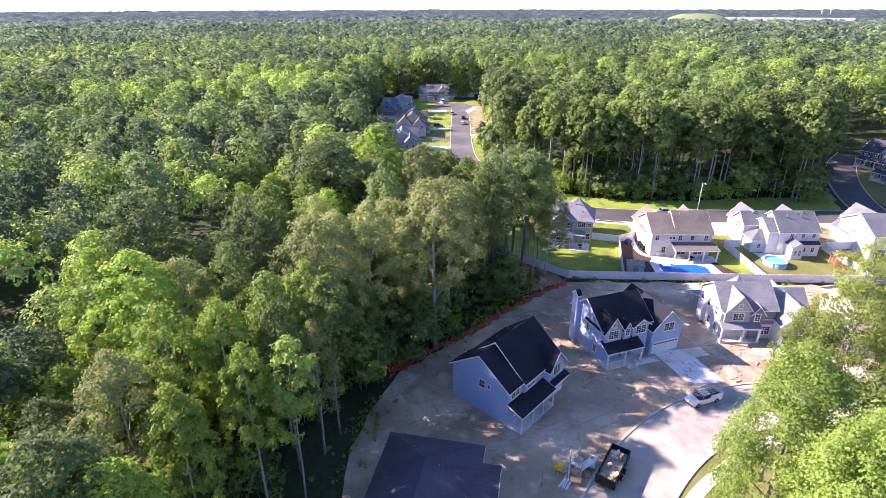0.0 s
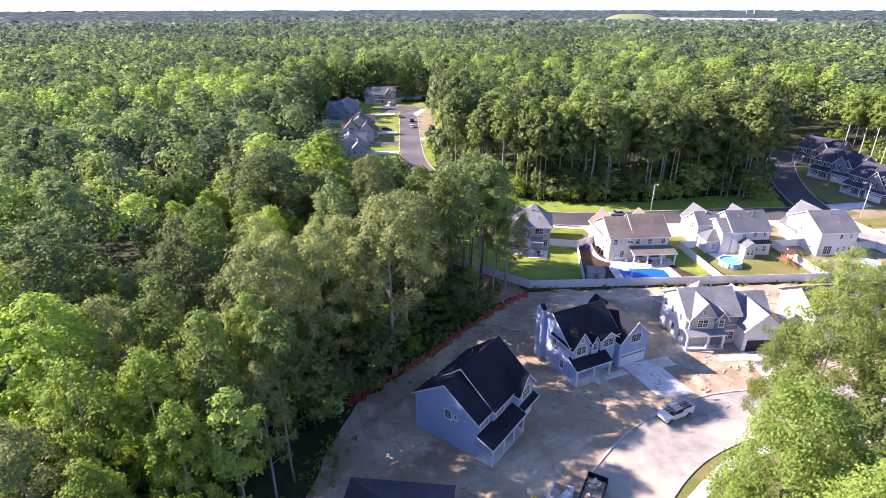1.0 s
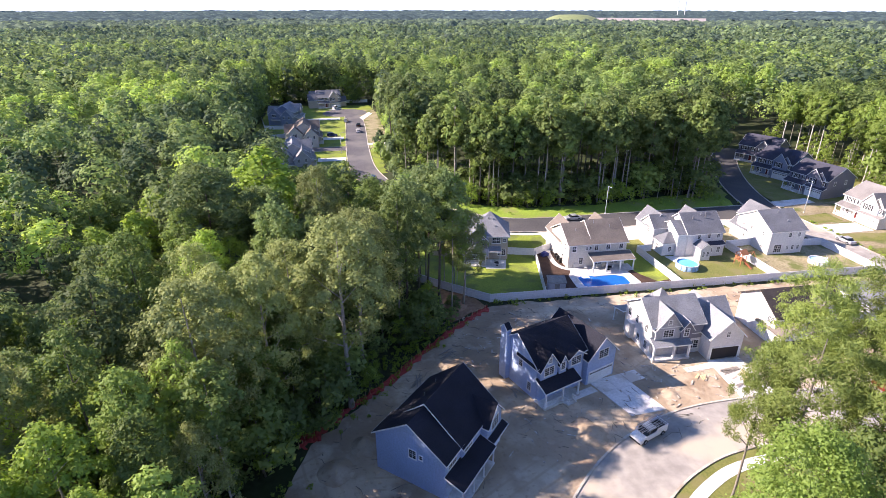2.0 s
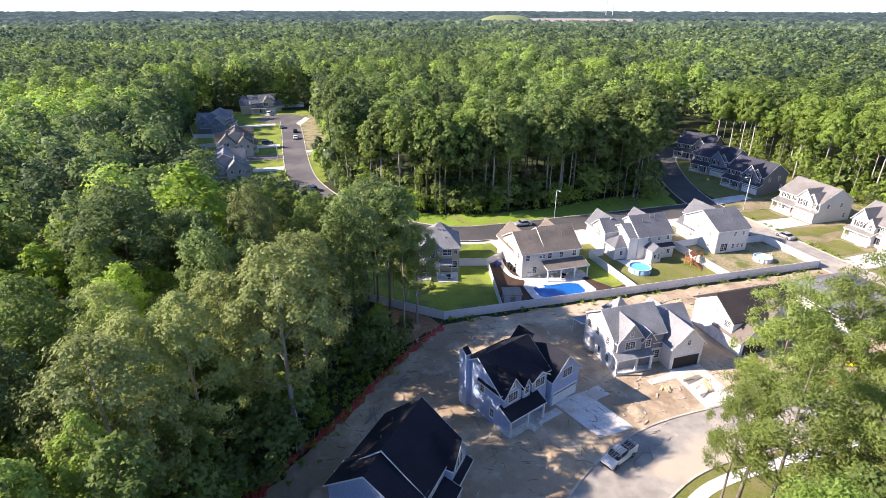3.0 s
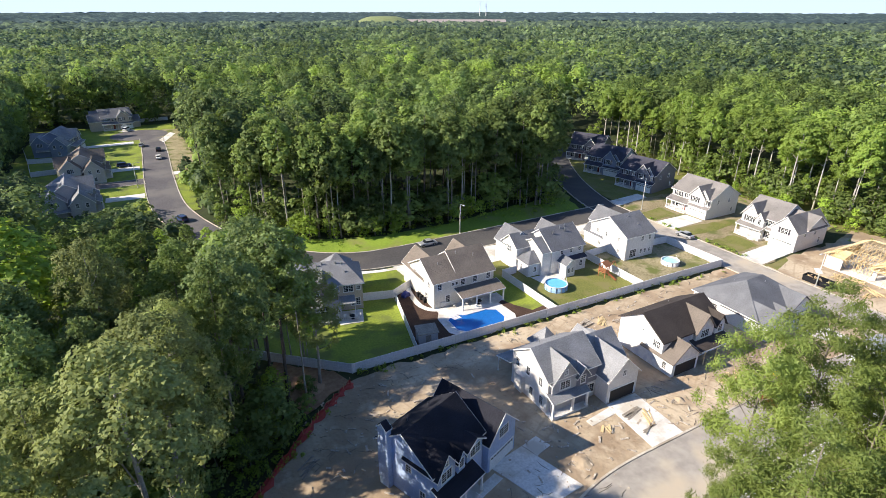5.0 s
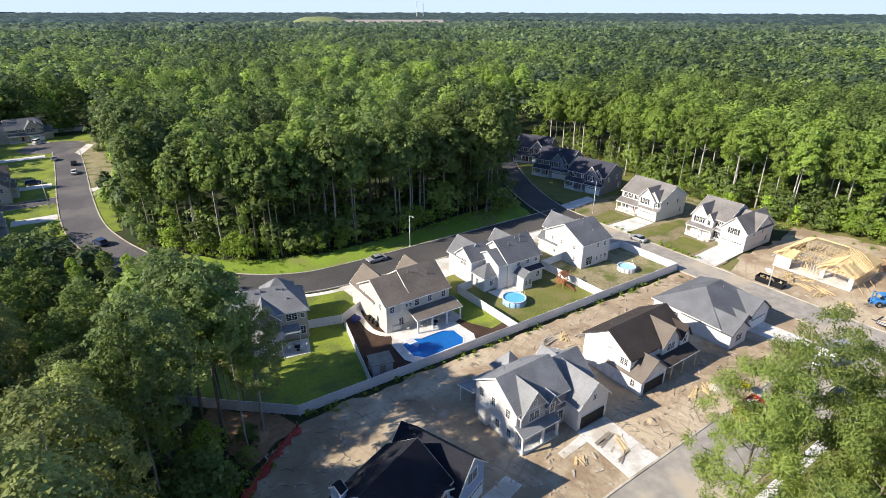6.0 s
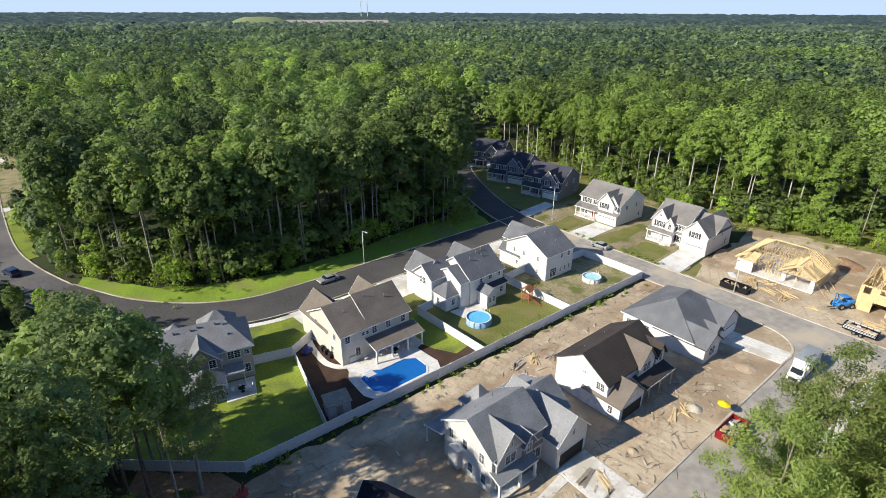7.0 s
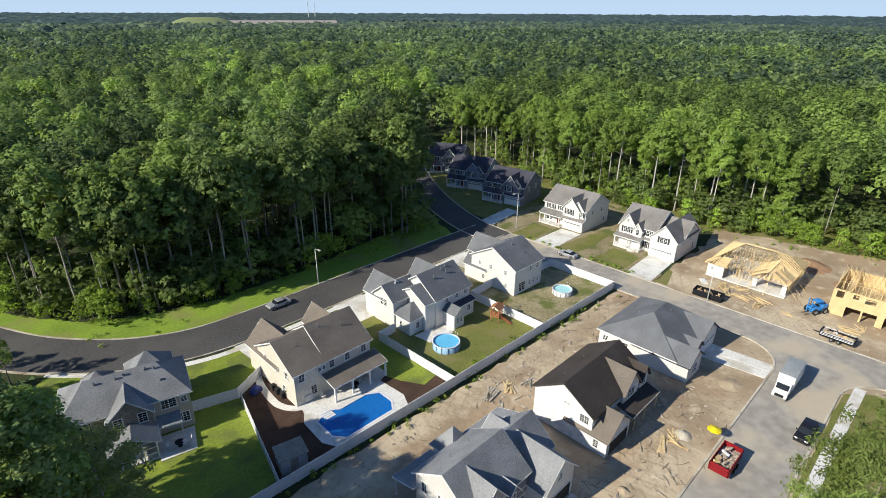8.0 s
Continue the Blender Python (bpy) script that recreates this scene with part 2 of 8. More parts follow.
LEAF_MID = foliage("green_leaves", (0.105, 0.165, 0.04), (0.20, 0.275, 0.07), (0.20, 0.28, 0.06))
# Shade of the north front and under crowns is put into this green.
LEAF_SHADED = foliage("shaded_green_leaves", (0.10, 0.15, 0.042), (0.19, 0.25, 0.074), (0.19, 0.26, 0.066))
LEAF_SILVER = foliage("silvery_olive_leaves", (0.165, 0.198, 0.068), (0.30, 0.342, 0.122), (0.265, 0.31, 0.105), spread=(0.75, 1.2))
NEEDLE = foliage("pine_needles", (0.095, 0.142, 0.052), (0.185, 0.24, 0.088), (0.16, 0.215, 0.072))
NEEDLE_OLIVE = foliage("olive_pine_needles", (0.13, 0.178, 0.04), (0.245, 0.305, 0.08), (0.22, 0.28, 0.07), spread=(0.8, 1.2))
PINE_COOL = (0.105, 0.155, 0.075)
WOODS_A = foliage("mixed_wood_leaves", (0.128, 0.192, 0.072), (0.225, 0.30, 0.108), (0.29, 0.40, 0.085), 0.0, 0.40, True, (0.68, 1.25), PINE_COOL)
# North wood toned darker, east wood lighter: shade and sunlight put into the colour.
WOODS_N = foliage("shaded_north_wood_leaves", (0.115, 0.176, 0.056), (0.21, 0.285, 0.09), (0.27, 0.375, 0.08), 0.0, 0.40, True, (0.72, 1.25), (0.095, 0.14, 0.055))
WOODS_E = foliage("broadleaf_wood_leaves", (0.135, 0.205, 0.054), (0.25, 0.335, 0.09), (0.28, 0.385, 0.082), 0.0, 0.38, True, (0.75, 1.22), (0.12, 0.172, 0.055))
LEAF_EAST = foliage("sunny_green_leaves", (0.145, 0.222, 0.045), (0.27, 0.36, 0.08), (0.24, 0.335, 0.072), spread=(0.8, 1.12))
# Four far leaf materials, bluer and duller with distance: haze put into their colour.
WOODS_B = foliage("hazed_far_leaves", (0.12, 0.172, 0.07), (0.20, 0.268, 0.10), (0.25, 0.345, 0.09), 0.0, 0.40, True, (0.7, 1.25), (0.085, 0.132, 0.078))
WOODS_R = foliage("hazed_remote_leaves", (0.11, 0.16, 0.085), (0.18, 0.24, 0.12), (0.21, 0.285, 0.115), 0.0, 0.36, True, (0.7, 1.2), (0.082, 0.125, 0.09))
WOODS_C = foliage("hazed_canopy_leaves", (0.08, 0.118, 0.085), (0.135, 0.18, 0.115), (0.15, 0.205, 0.11), 0.11, 0.2, False, (0.7, 1.25), (0.065, 0.1, 0.085))
WOODS_D = foliage("hazed_blue_canopy", (0.052, 0.082, 0.088), (0.085, 0.122, 0.12), (0.10, 0.14, 0.115), 0.06, 0.1, False, (0.7, 1.2))


# ---- shaping helpers ----
class Geo:
    """Collects vertices and faces of one mesh."""

    def __init__(self):
        self.v, self.f = [], []

    def add(self, verts, faces):
        k = len(self.v)
        self.v += [tuple(p) for p in verts]
        self.f += [tuple(i + k for i in q) for q in faces]
        return self

    def box(self, x0, x1, y0, y1, z0, z1):
        return self.add([(x, y, z) for z in (z0, z1) for y in (y0, y1) for x in (x0, x1)],
                        [(0, 2, 3, 1), (4, 5, 7, 6), (0, 1, 5, 4), (2, 6, 7, 3), (0, 4, 6, 2), (1, 3, 7, 5)])

    def beam(self, a, b, w, h=None):
        """A squared bar from a to b."""
        a, b, h = Vector(a), Vector(b), h or w
        d = (b - a).normalized()
        s = d.cross(Vector((0, 0, 1)))
        s = s.normalized() if s.length > 1e-4 else Vector((1, 0, 0))
        u = s.cross(d).normalized()
        c = [p + s * i * w / 2 + u * j * h / 2 for p in (a, b) for j in (-1, 1) for i in (-1, 1)]
        return self.add(c, [(0, 1, 3, 2), (4, 6, 7, 5), (0, 4, 5, 1), (2, 3, 7, 6), (0, 2, 6, 4), (1, 5, 7, 3)])

    def slab(self, poly, t):
        """A plate whose top is poly, t thick downwards."""
        n = len(poly)
        low = [(p[0], p[1], p[2] - t) for p in poly]
        return self.add(list(poly) + low, [tuple(range(n)), tuple(range(2 * n - 1, n - 1, -1))] + [(i, n + i, n + (i + 1) % n, (i + 1) % n) for i in range(n)])

    def prism(self, poly, x0, x1, axis="x"):
        """A side profile (a, z) carried along an axis."""
        n = len(poly)
        put = (lambda s, a, z: (s, a, z)) if axis == "x" else (lambda s, a, z: (a, s, z))
        return self.add([put(s, a, z) for s in (x0, x1) for a, z in poly],
                        [tuple(range(n)), tuple(range(2 * n - 1, n - 1, -1))] + [(i, (i + 1) % n, n + (i + 1) % n, n + i) for i in range(n)])

    def tube(self, pts, radii, sides=8, caps=True):
        rings, k = [], len(self.v)
        for i, p in enumerate(pts):
            a, b = Vector(pts[max(i - 1, 0)]), Vector(pts[min(i + 1, len(pts) - 1)])
            d = (b - a).normalized()
            s = d.cross(Vector((0.3, 0.9, 0.05))).normalized()
            u = d.cross(s)
            rings.append([Vector(p) + (s * math.cos(q * 2 * math.pi / sides) + u * math.sin(q * 2 * math.pi / sides)) * radii[i] for q in range(sides)])
        self.v += [tuple(p) for r in rings for p in r]
        for i in range(len(pts) - 1):
            for q in range(sides):
                self.f.append((k + i * sides + q, k + i * sides + (q + 1) % sides, k + (i + 1) * sides + (q + 1) % sides, k + (i + 1) * sides + q))
        if caps:
            self.f.append(tuple(k + q for q in range(sides - 1, -1, -1)))
            self.f.append(tuple(k + (len(pts) - 1) * sides + q for q in range(sides)))
        return self

    def data(self, name, material, smooth=False):
        me = bpy.data.meshes.new(name)
        me.from_pydata(self.v, [], self.f)
        bm = bmesh.new()
        bm.from_mesh(me)
        bmesh.ops.recalc_face_normals(bm, faces=bm.faces)
        bm.to_mesh(me)
        bm.free()
        if smooth:
            me.shade_smooth()
        me.materials.append(material)
        return me


def part(name, geo, material, parent=None, label="", smooth=False):
    data = geo.data(name, material, smooth) if isinstance(geo, Geo) else geo
    ob = new(name, data)
    ob.parent = parent
    if label:
        tagged(ob, label)
    return ob


def thing(name, m, label, category, group="", kind=""):
    ob = new(name)
    ob.empty_display_size = 0.3
    ob.matrix_basis = m
    return tagged(ob, label, category, group, kind)


def rounded(geo, name, material, width=0.05, segments=2, smooth=True):
    """A mesh of geo with its edges rounded."""
    me = geo.data(name, material)
    bm = bmesh.new()
    bm.from_mesh(me)
    bmesh.ops.remove_doubles(bm, verts=bm.verts, dist=1e-5)
    bmesh.ops.bevel(bm, geom=[e for e in bm.edges if len(e.link_faces) == 2 and e.calc_face_angle(0) > 0.5], offset=width, segments=segments, affect="EDGES", profile=0.6, clamp_overlap=True)
    bm.to_mesh(me)
    bm.free()
    if smooth:
        me.shade_smooth()
    return me


def sheet(name, outline, z, material, label, category="ground", ragged=0.0, seed=1):
    """A flat piece of ground inside an outline, its edge uneven by ragged metres."""
    rng = random.Random(seed)
    pts = []
    for (ax, ay), (bx, by) in zip(outline, outline[1:] + outline[:1]):
        steps = max(1, int(math.hypot(bx - ax, by - ay) / 2.0)) if ragged else 1
        for i in range(steps):
            s = i / steps
            pts.append((ax + (bx - ax) * s + rng.uniform(-ragged, ragged), ay + (by - ay) * s + rng.uniform(-ragged, ragged), z))
    g = Geo()
    g.slab(pts, 0.12)
    ob = new(name, g.data(name, material))
    return tagged(ob, label, category, kind="structure")


def smooth_line(pts, steps=6):
    """A Catmull-Rom line through points of the plan."""
    out = []
    for i in range(len(pts) - 1):
        p0, p1, p2, p3 = (Vector(pts[max(0, min(len(pts) - 1, i + k))]) for k in (-1, 0, 1, 2))
        for s in range(steps):
            t = s / steps
            out.append(0.5 * ((2 * p1) + (p2 - p0) * t + (2 * p0 - 5 * p1 + 4 * p2 - p3) * t * t + (3 * p1 - p0 - 3 * p2 + p3) * t ** 3))
    return out + [Vector(pts[-1])]


def ribbon(line, a, b, z0, z1):
    """A strip beside a line of the plan, from offset a to b (left is positive)."""
    g, left = Geo(), []
    for i, p in enumerate(line):
        d = (line[min(i + 1, len(line) - 1)] - line[max(i - 1, 0)]).normalized()
        s = Vector((-d.y, d.x))
        left.append((p + s * a, p + s * b))
    n = len(left)
    v = [(q.x, q.y, z) for pair in left for q in pair for z in (z0, z1)]
    f = []
    for i in range(n - 1):
        k = 4 * i
        f += [(k + 1, k + 3, k + 7, k + 5), (k, k + 4, k + 6, k + 2), (k, k + 1, k + 5, k + 4), (k + 2, k + 6, k + 7, k + 3)]
    f += [(0, 2, 3, 1), (4 * n - 4, 4 * n - 3, 4 * n - 1, 4 * n - 2)]
    return g.add(v, f)

# ---- ground, streets and lots ----
ground = Geo()
ground.box(-5200, 5200, -5200, 5200, -1.0, -0.16)
tagged(new("ground", ground.data("ground", FOREST_FLOOR)), "dark leaf-strewn forest floor reaching to the horizon", "ground", kind="structure")

sheet("dirt_lots", [(-13.5, 36), (-13.5, 55), (-11.5, 64), (-8.5, 71), (-4, 76), (2, 82.5), (9, 90), (16, 97), (24.5, 103.4), (113, 101.6), (113, 55), (104, 45), (60, 38), (30, 10), (12, -20), (-16, -52), (-60, -56), (-46, -24), (-26, 4), (-16, 30)],
      -0.03, DIRT, "bare sandy construction dirt with ruts and stains", ragged=0.5, seed=3)
sheet("east_dirt_lots", [(120.5, 30), (120.5, 97.5), (128, 98), (150, 98.5), (163, 101), (166, 90), (169, 74), (174, 50), (180, 25)], -0.03, DIRT, "bare sandy dirt round unfinished timber houses", ragged=0.7, seed=4)
sheet("back_lawn", [(24.7, 104.7), (36.2, 104.3), (40.4, 123.2), (40.2, 137.5), (22, 152), (12, 140), (6, 122)], 0.0, GRASS, "mown green lawn partly in tree shade", ragged=0.0)
sheet("pool_yard_mulch", [(36.3, 104.3), (65.6, 103.6), (65.2, 122), (63, 130), (46, 130), (40.4, 123.2)], 0.0, MULCH, "dark brown mulch bed round a swimming pool")
sheet("pool_side_lawn", [(60.5, 110.5), (62.5, 107.0), (65.4, 107.5), (65.2, 122), (63, 137), (44, 137.4), (40.2, 137.4), (40.4, 125), (45.4, 129), (59.4, 129), (59.2, 114)], 0.02, GRASS, "green side lawn beside a mulch bed")
sheet("olive_back_lawn", [(65.6, 103.6), (88.2, 103.2), (88, 137.6), (63, 137.6), (65.2, 122)], 0.0, OLIVE, "olive green lawn behind a house")
sheet("dry_back_lawn", [(88.2, 103.2), (112.2, 102.6), (112.2, 137), (88, 137.6)], 0.0, DRY, "patchy dry lawn in a fenced back yard", ragged=0.0)
sheet("verge_grass", [(14, 172), (20, 163), (27, 156), (36, 150.5), (46, 147.4), (60, 147.3), (110, 147.3), (112, 152), (118, 166), (108, 160), (90, 158.5), (70, 155), (50, 156), (38, 160), (28, 167), (18, 182)], -0.02, VERGE, "bright green grass verge along the edge of the woods", ragged=0.7, seed=5)
sheet("woodland_edge_grass", [(161, 101), (161, 142), (170, 150), (158, 200), (172, 205), (184, 180), (182, 128), (184, 90), (192, 60), (198, 25), (176, 25), (171, 50), (166, 74), (163.5, 90)], -0.05, OLIVE, "rough grass and weeds along the edge of the woods", ragged=1.2, seed=16)
sheet("east_lawns", [(121, 98), (121, 141), (126, 146), (150, 146), (162, 140), (162, 104), (137, 103.5), (126, 98.2)], -0.015, PATCHY, "patchy lawns round two houses", ragged=0.3, seed=6)
sheet("dark_house_lawns", [(124, 147), (129, 168), (140, 192), (165, 200), (170, 150), (162, 141)], -0.02, OLIVE, "shaded lawns of dark houses", ragged=0.4, seed=7)
for pts, s in (([(122, 105.8), (131.4, 105.9), (132, 113.2), (122, 114)], 1), ([(121.8, 130.8), (131.5, 131), (131.8, 137.4), (121.8, 136.8)], 2), ([(122.2, 118.4), (131, 117.6), (139.5, 118.6), (139.5, 121.4), (131, 122.6), (122.2, 122.8)], 3), ([(122.2, 95.6), (129, 97), (130, 98.6), (122.2, 98)], 4)):
    sheet("front_lawn", pts, 0.0, OLIVE, "small olive front lawn with worn edges", ragged=0.35, seed=s)
sheet("far_lawns", [(-45, 205), (12, 200), (14, 345), (-45, 352)], -0.02, GRASS, "lawns of far houses", ragged=1.0, seed=8)
sheet("far_dirt_lot", [(6, 236), (16, 238), (17, 268), (15, 330), (5, 330)], 0.0, DRY, "bare lots beside a far street", ragged=0.8, seed=9)
sheet("clay_bank", [(15.5, 98.5), (23.5, 103.2), (22.5, 106), (14, 113.5), (12, 108)], 0.0, CLAY, "reddish clay bank at the end of a fence", ragged=0.6, seed=10)
sheet("island_grass", [(20, 36), (26.5, 47.5), (33.6, 54.6), (40, 58.4), (47, 60.3), (107, 60.6), (110, 57), (110, 40), (60, 20), (30, 22)], 0.0, OLIVE, "rough grass under trees beside the street", ragged=0.2, seed=11)


def street(name, pts, half, material, label, kerbs=(True, True), z=0.0):
    line = smooth_line(pts)
    road = new(name, ribbon(line, half, -half, z - 0.12, z + 0.02).data(name, material))
    tagged(road, label, "street", kind="structure")
    for on, s in zip(kerbs, (1, -1)):
        if on:
            part("kerb", ribbon([p for p in line if not (name == "near_street" and p.x > 106.5)], s * half, s * (half + 0.3), -0.12, 0.14), KERB, road, "pale concrete kerb")
    return road


street("near_street", [(113.6, 65.5), (85, 65.5), (60, 65.4), (47, 65), (38.5, 62.6), (31, 58.3), (24.3, 52), (18.5, 44), (12, 33), (4, 20), (-8, 2), (-24, -22), (-44, -48)], 4.4, ROADGREY, "pale dusty roadway with tree shadows across it")
street("cross_street", [(117, 18), (117, 45), (117, 80), (117, 110), (117, 137.6)], 4.0, ROADGREY, "pale concrete-coloured cross street", (False, True), 0.004)
part("kerb", Geo().box(112.65, 112.95, 77.0, 137.2, -0.12, 0.14), KERB, bpy.data.objects["cross_street"], "pale concrete kerb")
part("kerb", Geo().box(112.65, 112.95, 18, 54.0, -0.12, 0.14), KERB, bpy.data.objects["cross_street"], "pale concrete kerb")
# rounded corners of the junction: roadway out to a curved kerb
for cy, a0, sgn in ((53.6, 0, 1), (77.4, 0, -1)):
    arc = [(106.2 + 6.75 * math.cos(q * math.pi / 16), cy + sgn * 7.35 * math.sin(q * math.pi / 16)) for q in range(9)]
    edge = cy + sgn * 7.35
    corner = arc + [(106.2, edge + sgn * 0.4), (113.2, edge + sgn * 0.4), (113.2, cy)]
    g = Geo().slab([(x, y, 0.031) for x, y in (corner if sgn > 0 else corner[::-1])], 0.1)
    piece = tagged(new("street_corner", g.data("street_corner", ROADGREY)), "pale roadway at a rounded street corner", "street", kind="structure")
    part("kerb", ribbon([Vector(p) for p in arc], 0.0, 0.3 * sgn, -0.12, 0.14), KERB, piece, "pale concrete kerb")
street("main_street", [(119, 142.4), (100, 142.5), (70, 142.5), (53, 142.5), (42, 143.6), (33, 147.6), (25.5, 153.8), (18.5, 162.5), (11.5, 176)], 4.8, ASPHALT, "dark asphalt street curving past the woods", z=0.008)
street("far_street", [(11.5, 176), (6.5, 192), (3.4, 210), (2.6, 240), (2.9, 280), (2.6, 312)], 4.5, SHEEN_ASPHALT, "asphalt street between far houses, glancing sheen in its grey", z=0.006)
street("shaded_street", [(117, 137.2), (118, 148), (122.5, 162), (130, 178), (141, 196), (155, 212)], 4.4, ASPHALT, "dark asphalt street in tree shade", (True, True), 0.012)
bulb = Geo()
bulb.slab([(-2 + 12 * math.cos(a * math.pi / 16), 322 + 12 * math.sin(a * math.pi / 16), 0.035) for a in range(32)], 0.1)
tagged(new("turning_circle", bulb.data("turning_circle", SHEEN_ASPHALT)), "asphalt turning circle at the end of a far street", "street", kind="structure")


street("side_street", [(-1.6, 238.6), (-14, 238.8), (-30, 240)], 3.2, SHEEN_ASPHALT, "short asphalt side street between far houses, with painted sheen", z=0.002)


def paving(name, pts, label, z=0.035, material=None):
    g = Geo()
    g.slab([(x, y, z) for x, y in pts], 0.14)
    return tagged(new(name, g.data(name, material or CONCRETE)), label, "paving", kind="structure")


def slabs_between(name, a, b, c, d, rows, cols, label):
    """Concrete slabs with open joints filling the four-cornered piece of ground a, b, c, d."""
    a, b, c, d = (Vector(q) for q in (a, b, c, d))
    base = paving(name, [tuple(q) for q in (a, b, c, d)], label, 0.015)
    for i in range(rows):
        for j in range(cols):
            def at(u, v):
                q = (a * (1 - u) + b * u) * (1 - v) + (d * (1 - u) + c * u) * v
                return (q.x, q.y, 0.045)
            e = 0.012
            u0, u1, v0, v1 = j / cols + e / cols, (j + 1) / cols - e / cols, i / rows + e / rows, (i + 1) / rows - e / rows
            g = Geo()
            g.slab([at(u0, v0), at(u1, v0), at(u1, v1), at(u0, v1)], 0.035)
            part("slab", g, CONCRETE, base)
    return base


slabs_between("driveway_blue_house", (33.6, 77.6), (39.4, 78.6), (42.3, 69.6), (36.6, 69.2), 3, 2, "new concrete driveway with open joints")
slabs_between("driveway_grey_house", (55.4, 79.4), (61.2, 79.4), (60.8, 70), (54.8, 70), 3, 2, "new concrete driveway strewn with timber")
slabs_between("driveway_hipped_house", (101.0, 80.4), (106.4, 80.0), (107.0, 70.2), (102.3, 70.2), 3, 2, "new concrete driveway")
slabs_between("driveway_taupe_roof_house", (46.5, 130), (52.5, 130), (53.5, 137.3), (46, 137.6), 2, 2, "pale concrete driveway")
slabs_between("driveway_white_gabled_house", (66.5, 129), (72.5, 129), (73.2, 137.4), (66, 137.4), 2, 2, "pale concrete driveway")
slabs_between("driveway_plain_white_house", (97.5, 128), (103.5, 128), (104, 137.4), (97, 137.4), 2, 2, "pale concrete driveway")
slabs_between("driveway_pale_house", (121.2, 123.4), (133.6, 123.8), (133.6, 129.6), (121.2, 129.8), 1, 3, "pale concrete driveway")
slabs_between("driveway_gabled_house", (121.2, 98.6), (134.1, 99.4), (134.1, 105.3), (121.2, 104.6), 1, 3, "pale concrete driveway")
slabs_between("driveway_dark_house", (121.5, 144.3), (136, 146), (136, 150), (122.6, 148.8), 1, 2, "pale concrete driveway in shade")
paving("front_walk_blue_house", [(27.6, 74.4), (33.6, 76.4), (34.1, 75.2), (28.1, 73.2)], "narrow concrete front walk")
paving("front_walk_grey_house", [(50.4, 78.2), (55.2, 78.8), (55.2, 77.4), (50.4, 77.0)], "narrow concrete front walk")
paving("side_pad_blue_house", [(39.5, 78.6), (42.2, 79.2), (42.9, 76.9), (40.2, 76.2)], "small concrete pad beside a driveway")
walk_line = smooth_line([(110, 58.9), (87, 59.1), (60, 58.8), (47, 58.3), (40, 56), (33.9, 52), (28, 47), (22, 38)])
tagged(new("pavement", ribbon(walk_line, 0.75, -0.75, -0.1, 0.05).data("pavement", CONCRETE)), "pale concrete pavement along rough grass", "pavement", kind="structure")
main_walk = smooth_line([(112, 136.4), (70, 136.4), (53, 136.3), (41, 137.3), (30, 142.5), (21, 151)])
tagged(new("street_pavement", ribbon(main_walk, 0.6, -0.6, -0.1, 0.055).data("street_pavement", CONCRETE)), "pale concrete pavement beside the dark street", "pavement", kind="structure")
paving("patio_brick_house", [(27.6, 119.2), (31.9, 118.4), (33.3, 122.9), (28.6, 124)], "concrete patio behind a house", 0.1)
for pts, nm in (([(-13, 219), (-2.2, 219), (-2.2, 224), (-13, 224)], "a"), ([(-12, 256), (-3, 256), (-3, 261), (-12, 261)], "b"), ([(-24, 302), (-4.4, 303), (-4.6, 308), (-24, 307)], "c"), ([(-11, 334), (-6, 331), (-2, 333), (-5, 338)], "d"), ([(7, 243), (17, 243), (17, 247), (7, 247)], "e"), ([(7.2, 300), (13, 318), (11, 322), (5.5, 306)], "f")):
    paving("far_driveway", pts, "pale driveway of a far house")


# ---- fences ----
def fence_run(name, pts, label, height=1.83, panel=2.4):
    """White privacy fence: posts with caps, and a boarded panel between two rails in each bay."""
    root = thing(name, pose(pts[0][0], pts[0][1], 0), label, "fence", "white privacy fences")
    o = Vector(pts[0])
    for a, b in zip(pts, pts[1:]):
        a, b = Vector(a) - o, Vector(b) - o
        n = max(1, round((b - a).length / panel))
        step = (b - a) / n
        ang = math.degrees(math.atan2(step.y, step.x))
        w = step.length
        outline, x = [], 0.06
        while x < w - 0.2:
            outline += [(x, -0.018), (x + 0.27, -0.018), (x + 0.276, -0.008)]
            x += 0.282
        outline += [(w - 0.06, -0.018), (w - 0.06, 0.018), (0.06, 0.018)]
        g = Geo().slab([(px, py, height - 0.13) for px, py in outline], height - 0.3)
        data = g.data("fence_panel", VINYL)
        rails = [Geo().box(0.06, w - 0.06, -0.035, 0.035, z, z + 0.14).data("rail", VINYL) for z in (0.04, height - 0.14)]
        q = Geo().box(-0.065, 0.065, -0.065, 0.065, -0.1, height + 0.03)
        q.add([(-0.09, -0.09, height + 0.03), (0.09, -0.09, height + 0.03), (0.09, 0.09, height + 0.03), (-0.09, 0.09, height + 0.03), (0, 0, height + 0.11)], [(3, 2, 1, 0), (0, 1, 4), (1, 2, 4), (2, 3, 4), (3, 0, 4)])
        post = q.data("fence_post", VINYL)
        for i in range(n):
            p = a + step * i
            ob = part("fence_panel", data, None, root)
            ob.matrix_basis = pose(p.x, p.y, 0, 0, 0, ang)
            for rail in rails:
                part("rail", rail, None, ob)
            ob = part("fence_post", post, None, root)
            ob.matrix_basis = pose(p.x, p.y, 0, 0, 0, ang)
        ob = part("fence_post", post, None, root)
        ob.matrix_basis = pose(b.x, b.y, 0, 0, 0, ang)
    return root


